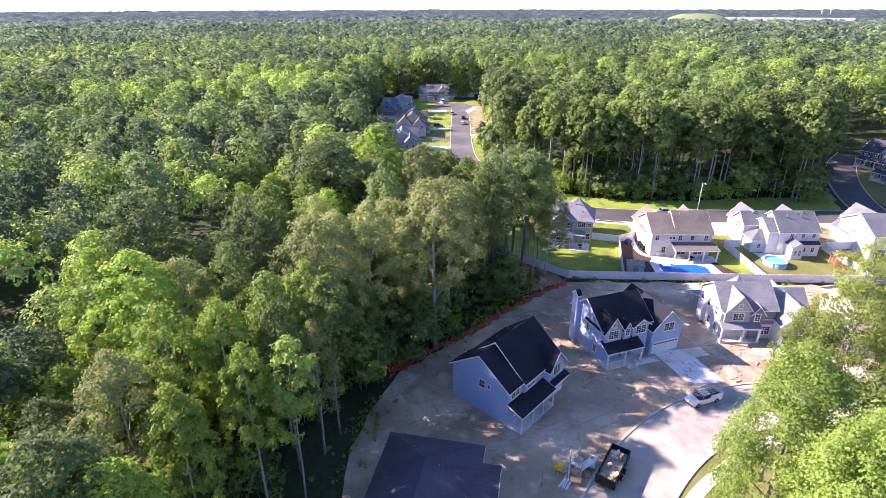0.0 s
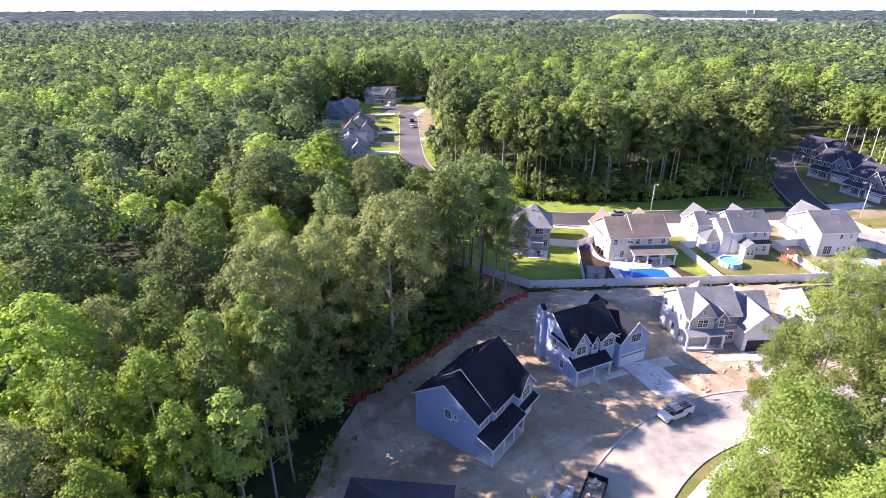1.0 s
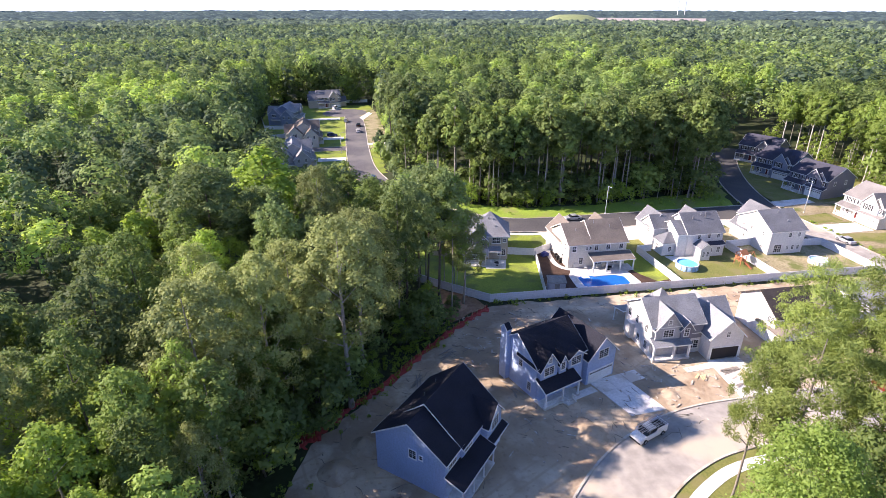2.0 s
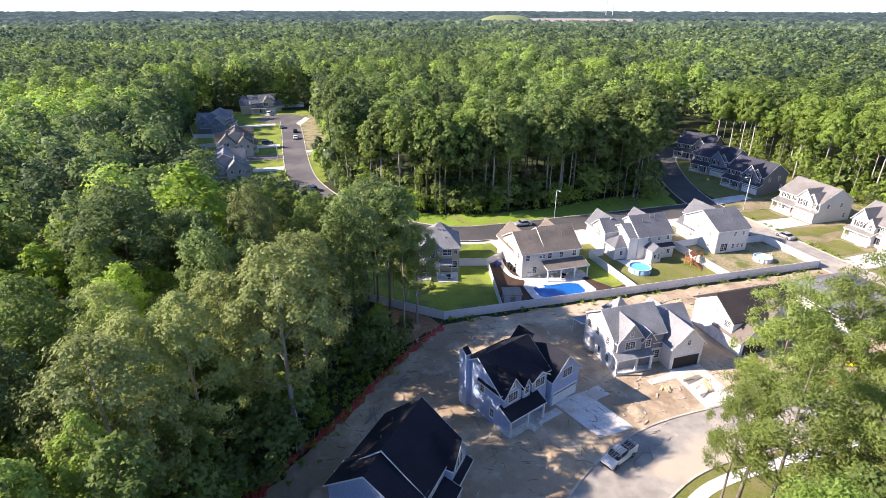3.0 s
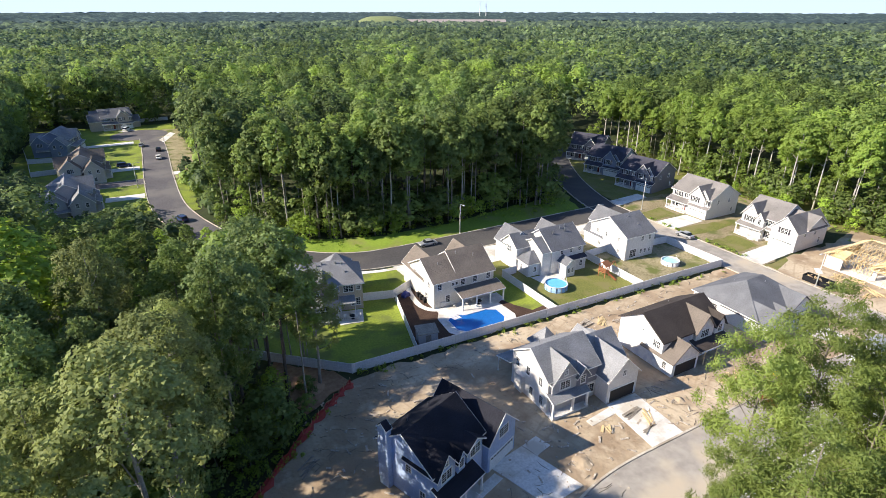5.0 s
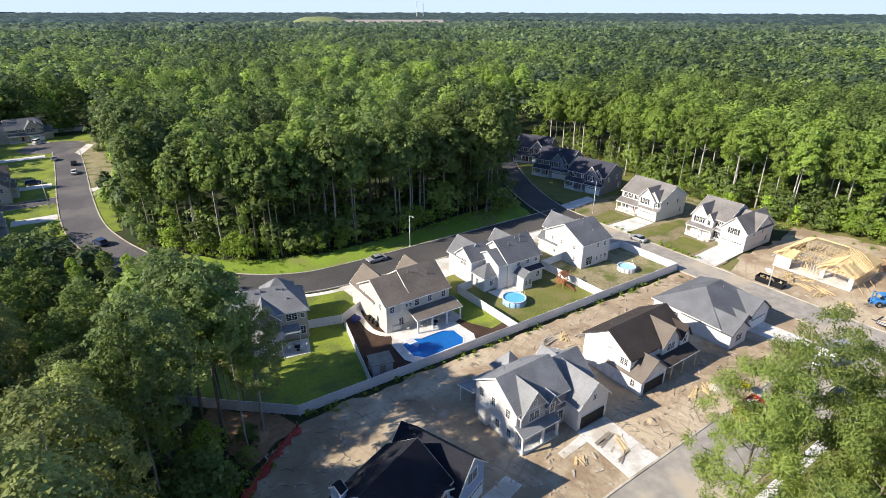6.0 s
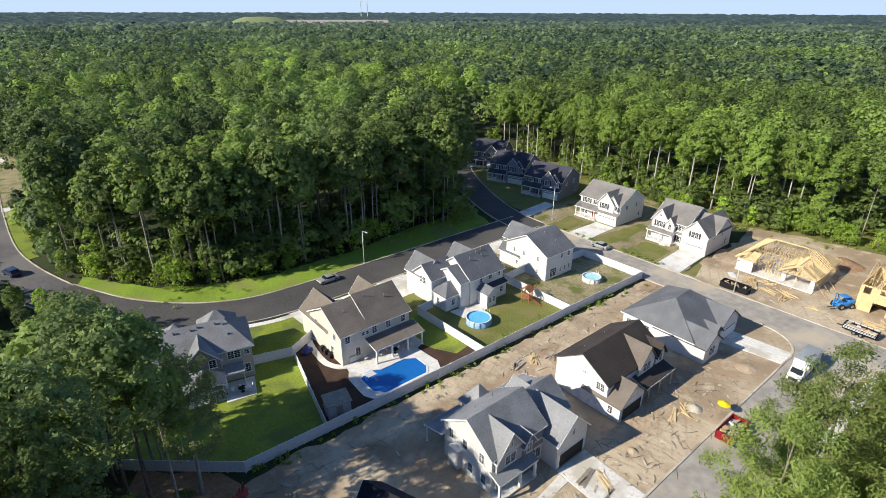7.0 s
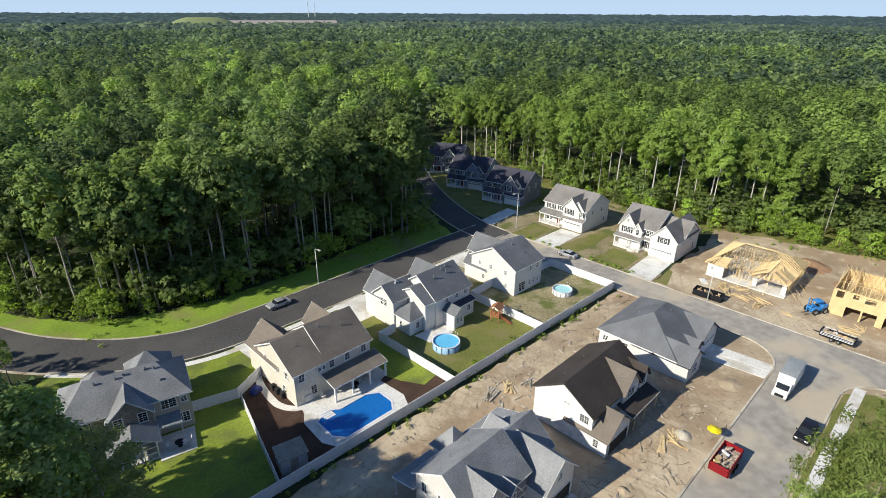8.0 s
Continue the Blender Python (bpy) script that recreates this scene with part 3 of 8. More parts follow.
fence_run("privacy_fence", [(24.7, 104.5), (36.2, 104.2), (65.6, 103.5)], "long white vinyl privacy fence along bare dirt")
fence_run("privacy_fence", [(65.6, 103.5), (88.2, 103.1), (112.3, 102.5)], "white vinyl privacy fence along a bare track")
fence_run("privacy_fence", [(24.7, 104.5), (15.7, 112.2), (5, 122)], "white vinyl privacy fence running into the trees")
fence_run("privacy_fence", [(36.2, 104.2), (40.4, 123.2)], "white vinyl privacy fence between lawn and mulch")
fence_run("privacy_fence", [(34.2, 126.0), (40.4, 124.2), (45.6, 127.0)], "short white vinyl privacy fence between two houses")
fence_run("privacy_fence", [(65.6, 103.5), (65.2, 121.6), (69, 121.8)], "white vinyl privacy fence between two yards")
fence_run("privacy_fence", [(88.2, 103.1), (88, 120.6), (95, 121.0)], "white vinyl privacy fence between lawn and dry grass")
fence_run("privacy_fence", [(-44, 306), (-40, 284), (-36.5, 262), (-26.5, 263)], "white vinyl privacy fence behind far houses")
fence_run("privacy_fence", [(-26, 281), (-40, 283.6)], "white vinyl privacy fence between far yards")
fence_run("privacy_fence", [(-2.3, 355.4), (12, 356.4)], "white vinyl privacy fence at the end of a far street")
fence_run("privacy_fence", [(112.3, 102.5), (112.2, 118), (104.4, 118.6)], "white vinyl privacy fence along the cross street")


# ---- house building kit ----
def tucked(h, x0, x1, y0, y1):
    """Each block of a house stands a little further in than the one before, so that no two walls share a plane."""
    k = 0.007 * sum(c.name.startswith("roof") for c in h.children)
    return x0 + k, x1 - k, y0 + k, y1 - k


def gable(h, x0, x1, y0, y1, ze, zr, axis, wall, roof, over=0.35, z0=0.0, ridge=0.5, walls=True, trim=None, low0=None, low1=None):
    """A block of a house with a gabled roof, its ridge along axis; ridge: where it lies across the block; low0, low1: eaves of their own."""
    trim = trim or WHITE_TRIM
    x0, x1, y0, y1 = tucked(h, x0, x1, y0, y1)
    a0, a1, b0, b1 = (x0, x1, y0, y1) if axis == "x" else (y0, y1, x0, x1)
    e0, e1 = low0 or ze, low1 or ze
    br = b0 + (b1 - b0) * ridge
    if walls:
        part("wall", Geo().prism([(b0, z0), (b1, z0), (b1, e1), (br, zr - 0.02), (b0, e0)], a0, a1, axis), wall, h)
    put = (lambda s, b, z: (s, b, z)) if axis == "x" else (lambda s, b, z: (b, s, z))
    s0, s1 = (zr - e0) / (br - b0), (zr - e1) / (b1 - br)
    t = 0.16
    lo0, lo1 = (b0 - over, e0 - s0 * over), (b1 + over, e1 - s1 * over)
    g = Geo()
    prof = [lo0, (br, zr), lo1, (lo1[0], lo1[1] + t), (br, zr + t), (lo0[0], lo0[1] + t)]
    for q in ((0, 1, 4, 5), (1, 2, 3, 4)):
        g.add([put(s, *prof[k]) for s in (a0 - over, a1 + over) for k in q],
              [(0, 1, 2, 3), (7, 6, 5, 4), (0, 4, 5, 1), (1, 5, 6, 2), (2, 6, 7, 3), (3, 7, 4, 0)])
    r = part("roof", g, roof, h)
    tr = Geo()
    for s, d in ((a0 - over, -1), (a1 + over, 1)):
        for u, v in ((lo0, (br, zr)), (lo1, (br, zr))):
            p = [(u[0], u[1] - 0.06), (v[0], v[1] - 0.06), (v[0], v[1] + 0.15), (u[0], u[1] + 0.15)]
            sa, sb = sorted((s + d * 0.003, s + d * 0.04))
            tr.add([put(k, *q) for k in (sa, sb) for q in p], [(0, 1, 2, 3), (7, 6, 5, 4), (0, 4, 5, 1), (1, 5, 6, 2), (2, 6, 7, 3), (3, 7, 4, 0)])
    for u, d in ((lo0, -1), (lo1, 1)):
        ba, bb = sorted((u[0] + d * 0.003, u[0] + d * 0.05))
        tr.add([put(k, b, z) for k in (a0 - over, a1 + over) for b, z in ((ba, u[1] - 0.04), (bb, u[1] - 0.04), (bb, u[1] + 0.12), (ba, u[1] + 0.12))],
               [(0, 1, 2, 3), (7, 6, 5, 4), (0, 4, 5, 1), (1, 5, 6, 2), (2, 6, 7, 3), (3, 7, 4, 0)])
    part("trim", tr, trim, r, "white rake and eaves boards")
    return r


def hip(h, x0, x1, y0, y1, ze, zr, wall, roof, over=0.4, z0=0.0, inset=None, walls=True, trim=None):
    """A block with a hipped roof; inset: how far the ridge ends lie from the short sides."""
    x0, x1, y0, y1 = tucked(h, x0, x1, y0, y1)
    if walls:
        part("wall", Geo().box(x0, x1, y0, y1, z0, ze), wall, h)
    X0, X1, Y0, Y1 = x0 - over, x1 + over, y0 - over, y1 + over
    along = (X1 - X0) >= (Y1 - Y0)
    half = min(X1 - X0, Y1 - Y0) / 2
    k = half if inset is None else inset
    if along:
        r0, r1 = (X0 + k, (Y0 + Y1) / 2, zr), (X1 - k, (Y0 + Y1) / 2, zr)
        c = [(X0, Y0, ze), (X1, Y0, ze), (X1, Y1, ze), (X0, Y1, ze)]
    else:
        r0, r1 = ((X0 + X1) / 2, Y0 + k, zr), ((X0 + X1) / 2, Y1 - k, zr)
        c = [(X1, Y0, ze), (X1, Y1, ze), (X0, Y1, ze), (X0, Y0, ze)]
    g = Geo()
    t = 0.16
    faces = [(c[0], c[1], r1, r0), (c[1], c[2], r1), (c[2], c[3], r0, r1), (c[3], c[0], r0)]
    for f in faces:
        n = len(f)
        g.add([(p[0], p[1], p[2] + t) for p in f], [tuple(range(n))])
    g.add(c, [(3, 2, 1, 0)])
    g.add([(p[0], p[1], p[2] + q) for q in (0, t) for p in c], [(i, (i + 1) % 4, 4 + (i + 1) % 4, 4 + i) for i in range(4)])
    r = part("roof", g, roof, h)
    tr = Geo()
    e = 0.03
    for xa, xb, ya, yb in ((X0 - e, X1 + e, Y0 - e, Y0 - 0.003), (X0 - e, X1 + e, Y1 + 0.003, Y1 + e), (X0 - e, X0 - 0.003, Y0, Y1), (X1 + 0.003, X1 + e, Y0, Y1)):
        tr.box(xa, xb, ya, yb, ze - 0.05, ze + 0.13)
    part("trim", tr, trim or WHITE_TRIM, r, "white eaves board")
    return r


def lean_to(h, x0, x1, y0, y1, z0, z1, roof, axis="y", t=0.14, trim=None):
    """A sloping porch roof: z0 at the low coordinate of axis, z1 at the high one."""
    zs = (lambda x, y: z0 + (z1 - z0) * ((y - y0) / (y1 - y0) if axis == "y" else (x - x0) / (x1 - x0)))
    g = Geo().slab([(x, y, zs(x, y)) for x, y in ((x0, y0), (x1, y0), (x1, y1), (x0, y1))], t)
    r = part("roof", g, roof, h)
    tr = Geo()
    e, d = 0.04, 0.004
    for a, b in (((x0, y0 - d), (x1, y0 - d)), ((x1 + d, y0), (x1 + d, y1)), ((x0, y1 + d), (x1, y1 + d)), ((x0 - d, y0), (x0 - d, y1))):
        tr.beam((a[0], a[1], zs(*a) - 0.1), (b[0], b[1], zs(*b) - 0.1), e, 0.2)
    part("trim", tr, trim or WHITE_TRIM, r, "white eaves board")
    return r


def posts(h, places, z0, z1, w=0.16, material=None):
    for x, y in places:
        g = Geo().box(x - w / 2, x + w / 2, y - w / 2, y + w / 2, z0, z1)
        g.box(x - w * 0.75, x + w * 0.75, y - w * 0.75, y + w * 0.75, z0, z0 + 0.18).box(x - w * 0.75, x + w * 0.75, y - w * 0.75, y + w * 0.75, z1 - 0.14, z1)
        part("post", g, material or POST_WHITE, h)


def railing(h, a, b, z0, height=0.95):
    g = Geo()
    a, b = Vector((*a, z0)), Vector((*b, z0))
    up = Vector((0, 0, 1))
    g.beam(a + up * height, b + up * height, 0.07).beam(a + up * 0.12, b + up * 0.12, 0.05)
    n = max(2, int((b - a).length / 0.14))
    for i in range(n + 1):
        p = a + (b - a) * i / n
        g.beam(p + up * 0.1, p + up * height, 0.035)
    part("railing", g, POST_WHITE, h)


SIDES = {"-y": 0, "+x": 90, "+y": 180, "-x": 270}
WIN_DATA = {}


def on_wall(side, plane, u, z):
    """The pose on a wall: local x along the wall, -y out of it."""
    x, y = (u, plane) if side[1] == "y" else (plane, u)
    return pose(x, y, z, 0, 0, SIDES[side])


def window(h, side, plane, u, z, w=0.95, tall=1.5, twin=1, shutters=None, trim=None, bars=True):
    """A sash window: casing, sashes with bars, panes; z is the sill's height."""
    trim = trim or WHITE_TRIM
    key = (w, tall, twin, trim.name, bars)
    if key not in WIN_DATA:
        W = w * twin + 0.1 * (twin - 1)
        c = 0.11
        ring = [(-W / 2 - c, -c), (W / 2 + c, -c), (W / 2 + c, tall + c), (-W / 2 - c, tall + c), (-W / 2, 0), (W / 2, 0), (W / 2, tall), (-W / 2, tall)]
        g = Geo().add([(x, y, z) for y in (-0.06, 0.01) for x, z in ring],
                      [(i, (i + 1) % 4, 4 + (i + 1) % 4, 4 + i) for i in range(4)] + [(8 + i, 12 + i, 12 + (i + 1) % 4, 8 + (i + 1) % 4) for i in range(4)]
                      + [(i, 8 + i, 8 + (i + 1) % 4, (i + 1) % 4) for i in range(4)] + [(4 + i, 4 + (i + 1) % 4, 12 + (i + 1) % 4, 12 + i) for i in range(4)])
        bits = [("window_sill", Geo().box(-W / 2 - c - 0.05, W / 2 + c + 0.05, -0.1, -0.061, -c - 0.03, -0.02).data("window_sill", trim))]
        for i in range(twin):
            x = -W / 2 + i * (w + 0.1)
            if i:
                bits.append(("mullion", Geo().box(x - 0.1, x, -0.055, 0.01, 0, tall).data("mullion", trim)))
            bits.append(("meeting_rail", Geo().box(x, x + w, -0.045, -0.003, tall / 2 - 0.03, tall / 2 + 0.03).data("meeting_rail", trim)))
            if bars:
                bits.append(("glazing_bar", Geo().box(x + w / 2 - 0.02, x + w / 2 + 0.02, -0.037, -0.004, 0, tall).data("glazing_bar", trim)))
                for q in (0.25, 0.75):
                    bits.append(("glazing_bar", Geo().box(x, x + w, -0.034, -0.004, tall * q - 0.018, tall * q + 0.018).data("glazing_bar", trim)))
            bits.append(("pane", Geo().box(x + 0.01, x + w - 0.01, -0.022, 0.008, 0.01, tall - 0.01).data("pane", GLASS)))
        WIN_DATA[key] = (g.data("window", trim), bits)
    d = WIN_DATA[key]
    ob = part("window", d[0], None, h)
    ob.matrix_basis = on_wall(side, plane, u, z)
    for name, data in d[1]:
        part(name, data, None, ob)
    if shutters:
        W = w * twin + 0.1 * (twin - 1)
        for s in (-1, 1):
            x = s * (W / 2 + 0.36)
            prof, n = [(0.0, -0.05), (-0.045, -0.05)], 9
            for k in range(n):
                z0 = -0.02 + k * (tall + 0.04) / n
                prof += [(-0.045, z0), (-0.058, z0 + 0.01), (-0.036, z0 + (tall + 0.04) / n - 0.01)]
            prof += [(-0.045, tall + 0.05), (0.0, tall + 0.05)]
            part("shutter", Geo().prism(prof, x - 0.2, x + 0.2), shutters, ob)
    return ob


def garage_door(h, side, plane, u, w=4.9, tall=2.15, material=None, glazed=True):
    g = Geo()
    g.box(-w / 2 - 0.14, -w / 2, -0.07, 0.02, 0, tall + 0.14).box(w / 2, w / 2 + 0.14, -0.07, 0.02, 0, tall + 0.14).box(-w / 2, w / 2, -0.07, 0.02, tall, tall + 0.14)
    ob = part("garage_door", g, material or WHITE_TRIM, h, "white panelled garage door")
    ob.matrix_basis = on_wall(side, plane, u, 0.03)
    for i in range(4):
        q = Geo().box(-w / 2, w / 2, -0.025, 0.02, i * tall / 4 + 0.008, (i + 1) * tall / 4 - 0.008)
        n = 8
        for j in range(n):
            x = -w / 2 + (j + 0.5) * w / n
            q.box(x - w / n * 0.38, x + w / n * 0.38, -0.045, -0.02, i * tall / 4 + 0.1, (i + 1) * tall / 4 - 0.1)
        sec = part("door_section", q, material or WHITE_TRIM, ob)
        if i == 3 and glazed:
            for j in range(n):
                x = -w / 2 + (j + 0.5) * w / n
                part("pane", Geo().box(x - w / n * 0.33, x + w / n * 0.33, -0.052, -0.044, i * tall / 4 + 0.13, (i + 1) * tall / 4 - 0.13), GLASS, sec)
    return ob


def opening(h, side, plane, u, z, w, tall, casing=None):
    """An unfinished doorway or garage mouth: rough casing round a panel painted as shade."""
    g = Geo()
    for x0, x1, z0, z1 in ((-w / 2 - 0.12, -w / 2, 0, tall + 0.12), (w / 2, w / 2 + 0.12, 0, tall + 0.12), (-w / 2, w / 2, tall, tall + 0.12)):
        g.box(x0, x1, -0.08, 0.02, z0, z1)
    ob = part("doorway", g, casing or WHITE_TRIM, h)
    ob.matrix_basis = on_wall(side, plane, u, z)
    part("dark_interior", Geo().box(-w / 2, w / 2, -0.012, 0.01, 0.02, tall), PAINTED_SHADE, ob)
    return ob


PAINTED_SHADE = plain("unlit_interior", (0.035, 0.032, 0.03), 0.95)
RED_DOOR = plain("dark_red_door", (0.16, 0.03, 0.025), 0.45)
DARK_SHUTTER = plain("dark_shutter", (0.035, 0.035, 0.045), 0.5)


def door(h, side, plane, u, z=0.45, material=None):
    g = Geo().box(-0.48, 0.48, -0.05, 0.01, 0, 2.08)
    for z0, z1 in ((0.2, 0.9), (1.1, 1.9)):
        for x in (-0.22, 0.22):
            g.box(x - 0.15, x + 0.15, -0.065, -0.045, z0, z1)
    ob = part("door", g, material or RED_DOOR, h)
    ob.matrix_basis = on_wall(side, plane, u, z)
    c = Geo().box(-0.6, -0.485, -0.07, 0.01, 0, 2.2).box(0.485, 0.6, -0.07, 0.01, 0, 2.2).box(-0.485, 0.485, -0.07, 0.01, 2.085, 2.2)
    part("door_casing", c, WHITE_TRIM, ob)
    part("door_handle", Geo().box(0.36, 0.42, -0.1, -0.05, 0.95, 1.1), METAL_GREY, ob)
    return ob


def roof_vents(h, places, r=0.06, tall=0.4):
    for x, y, z in places:
        part("roof_vent", Geo().tube([(x, y, z - 0.3), (x, y, z + tall)], [r, r], 8), METAL_GREY, h)


def steps_to(h, x0, x1, y, n, rise, run=0.3, material=None):
    g = Geo()
    for i in range(n):
        g.box(x0, x1, y - (n - i) * run, y - (n - i - 1) * run + 0.001 * i, -0.05, rise * (i + 1))
    part("steps", g, material or CONCRETE, h)


# ---- the houses ----
# dark-roofed blue house at the bend of the street
h = thing("house", pose(9.0, 58.3, 0, 0, 0, 49), "unfinished two-storey blue-sided house with a black shingled roof", "house", "houses")
gable(h, 0.0, 3.6, 1.8, 11.9, 5.9, 9.4, "x", BLUE_SIDING, ROOF_BLACK)
gable(h, 3.4, 12.4, 1.5, 11.8, 5.7, 10.0, "x", BLUE_SIDING, ROOF_BLACK)
gable(h, 8.2, 12.2, 0.5, 6.5, 5.5, 7.7, "y", BLUE_SIDING, ROOF_BLACK)
lean_to(h, -0.3, 8.2, -0.8, 1.8, 2.95, 3.9, ROOF_BLACK)
lean_to(h, 8.2, 12.7, -0.4, 0.6, 2.95, 3.4, ROOF_BLACK)
posts(h, [(0.0, -0.55), (2.8, -0.55), (5.4, -0.55), (8.0, -0.55)], 0, 2.85)
part("porch_floor", Geo().box(-0.1, 8.2, -0.7, 1.8, -0.05, 0.16), CONCRETE, h)
window(h, "-x", 0.0, 6.4, 4.3, 0.95, 1.2)
window(h, "-x", 0.0, 5.2, 4.6, 0.4, 0.6, bars=False)
window(h, "-y", 0.5, 10.2, 4.0, 0.9, 1.5, 2)
window(h, "-y", 1.8, 1.6, 4.2, 0.85, 1.2, 2)
window(h, "-y", 1.5, 5.0, 4.2, 0.85, 1.2, 2)
window(h, "-y", 1.8, 2.0, 0.9, 0.9, 1.5)
garage_door(h, "-y", 0.5, 10.2, 3.6, 2.1)
door(h, "-y", 1.5, 6.4, 0.16)
roof_vents(h, [(6, 8.5, 8.6), (9.5, 9.0, 8.2)])

# blue house with the new driveway
h = thing("house", pose(24.6, 73.0, 0, 0, 0, 21), "two-storey pale blue-sided new house with black shingled roof and porch", "house", "houses")
gable(h, 0.0, 9.2, 1.8, 10.9, 6.1, 9.4, "x", BLUE_SIDING, ROOF_BLACK)
gable(h, 9.0, 14.9, 0.6, 10.4, 4.9, 7.9, "y", BLUE_SIDING, ROOF_BLACK)
gable(h, 0.1, 3.3, 1.2, 6.2, 6.0, 8.3, "y", BLUE_SIDING, ROOF_BLACK)
gable(h, 3.6, 5.0, 1.1, 5.6, 5.8, 7.0, "y", BLUE_SIDING, ROOF_BLACK, over=0.25)
gable(h, 5.5, 8.5, 1.2, 5.6, 6.0, 7.0, "y", BLUE_SIDING, ROOF_BLACK)
lean_to(h, -0.4, 6.6, -0.75, 1.8, 3.1, 4.2, ROOF_BLACK)
posts(h, [(-0.1, -0.5), (3.2, -0.5), (6.3, -0.5)], 0.4, 3.0, 0.22)
part("porch_floor", Geo().box(-0.2, 6.6, -0.65, 1.8, -0.05, 0.4), CONCRETE, h)
railing(h, (0.1, -0.55), (3.0, -0.55), 0.4)
steps_to(h, 3.5, 5.0, -0.65, 3, 0.13)
railing(h, (3.5, -0.65), (3.5, -1.7), 0.1)
railing(h, (5.0, -0.65), (5.0, -1.7), 0.1)
gable(h, -0.8, 0.05, 8.3, 9.9, 9.0, 9.7, "x", BLUE_SIDING, ROOF_BLACK, over=0.1)
for u, z in ((3.4, 1.0), (5.6, 4.0), (10.2, 4.0)):
    window(h, "-x", 0.0, u, z, 0.75, 1.4)
window(h, "-y", 1.2, 1.7, 4.5, 0.8, 1.35, 2)
window(h, "-y", 1.2, 1.7, 6.6, 0.55, 0.7)
window(h, "-y", 1.1, 4.3, 4.6, 0.7, 1.2)
window(h, "-y", 1.2, 7.0, 4.5, 0.85, 1.35, 2)
window(h, "-y", 0.6, 12.2, 4.2, 0.9, 1.4, 2)
window(h, "-y", 1.8, 1.6, 1.1, 0.85, 1.5, 2)
window(h, "-y", 1.8, 7.7, 1.1, 0.85, 1.5)
door(h, "-y", 1.8, 4.4, 0.4)
garage_door(h, "-y", 0.6, 12.0, 4.9)
roof_vents(h, [(3, 8.6, 8.0), (7.0, 8.8, 7.9)])

# pale grey house with the grey roof
h = thing("house", pose(46.2, 80.8, 0), "two-storey pale sided new house with grey shingled roof", "house", "houses")
gable(h, 0.0, 9.2, 1.3, 10.0, 5.9, 8.9, "x", PALE_SIDING, ROOF_GREY, ridge=0.48)
gable(h, 0.5, 5.0, 0.9, 5.6, 5.6, 8.5, "y", GREY_SIDING, ROOF_GREY)
gable(h, 4.9, 6.9, 0.7, 4.6, 5.4, 6.7, "y", DARK_SIDING, ROOF_GREY)
gable(h, 9.2, 15.2, -1.2, 9.2, 4.3, 7.2, "y", PALE_SIDING, ROOF_GREY)
gable(h, 8.9, 15.6, 2.4, 9.4, 4.6, 7.6, "x", PALE_SIDING, ROOF_GREY)
lean_to(h, 8.8, 17.6, 8.6, 12.6, 4.5, 3.1, ROOF_GREY)
part("wall", Geo().box(9.3, 15.0, 9.0, 11.4, 0.0, 3.3), PALE_SIDING, h)
posts(h, [(12.0, 12.3), (17.3, 12.3)], 0, 3.0)
hip(h, 5.4, 8.8, 9.4, 12.8, 4.4, 7.2, PALE_SIDING, ROOF_GREY)
lean_to(h, -0.6, 5.6, 9.8, 13.6, 3.9, 2.9, ROOF_GREY)
posts(h, [(-0.3, 13.3), (2.6, 13.3), (5.4, 13.3)], 0, 2.8)
lean_to(h, -0.2, 6.6, -0.4, 1.5, 2.9, 3.7, ROOF_GREY)
posts(h, [(0.05, -0.15), (3.6, -0.15), (6.3, -0.15)], 0.3, 2.85, 0.3)
part("porch_floor", Geo().box(-0.1, 6.6, -0.35, 1.3, -0.05, 0.3), CONCRETE, h)
part("bay", Geo().box(-0.7, 0.0, 6.6, 8.4, 0.3, 3.2), PALE_SIDING, h)
for u, z in ((2.6, 0.9), (5.0, 0.9), (3.0, 3.9), (6.0, 3.9), (8.6, 3.9)):
    window(h, "-x", 0.0, u, z, 0.8, 1.4)
window(h, "-y", 0.9, 2.75, 3.9, 0.8, 1.3, 2)
window(h, "-y", 0.9, 2.75, 6.3, 0.5, 0.7)
window(h, "-y", 0.7, 5.9, 3.9, 0.8, 1.3)
window(h, "-y", 1.3, 8.0, 3.9, 0.8, 1.3, 2)
window(h, "-y", 1.3, 2.4, 0.9, 0.8, 1.5, 2)
window(h, "-y", 1.3, 8.0, 0.9, 0.8, 1.5, 2)
window(h, "-y", -1.2, 12.2, 4.2, 0.6, 0.9)
part("wall_panel", Geo().box(6.9, 9.2, 1.22, 1.297, 2.9, 5.8), DARK_SIDING, h, "dark siding panel")
door(h, "-y", 1.3, 5.5, 0.3, DARK_SHUTTER)
opening(h, "-y", -1.2, 12.2, 0.03, 4.9, 2.2)
roof_vents(h, [(3, 7.6, 8.0), (6.5, 8.0, 7.7), (11, 7, 6.8)])

# house still in white wrap with the dark brown roof
h = thing("house", pose(69.0, 79.4, 0), "unfinished two-storey house in white wrap with dark brown roof", "house", "houses")
gable(h, 0.0, 14.0, 2.4, 11.6, 5.4, 8.3, "x", WRAP, ROOF_BROWN, trim=ROOF_BROWN)
gable(h, 7.2, 11.4, 1.9, 7.0, 5.4, 8.0, "y", WRAP, ROOF_TAUPE, trim=ROOF_TAUPE)
gable(h, 12.0, 14.2, 1.9, 7.0, 5.4, 7.0, "y", WRAP, ROOF_BROWN, trim=ROOF_BROWN)
gable(h, 0.0, 6.0, 0.0, 6.2, 2.9, 5.4, "y", WRAP, ROOF_TAUPE, trim=ROOF_TAUPE)
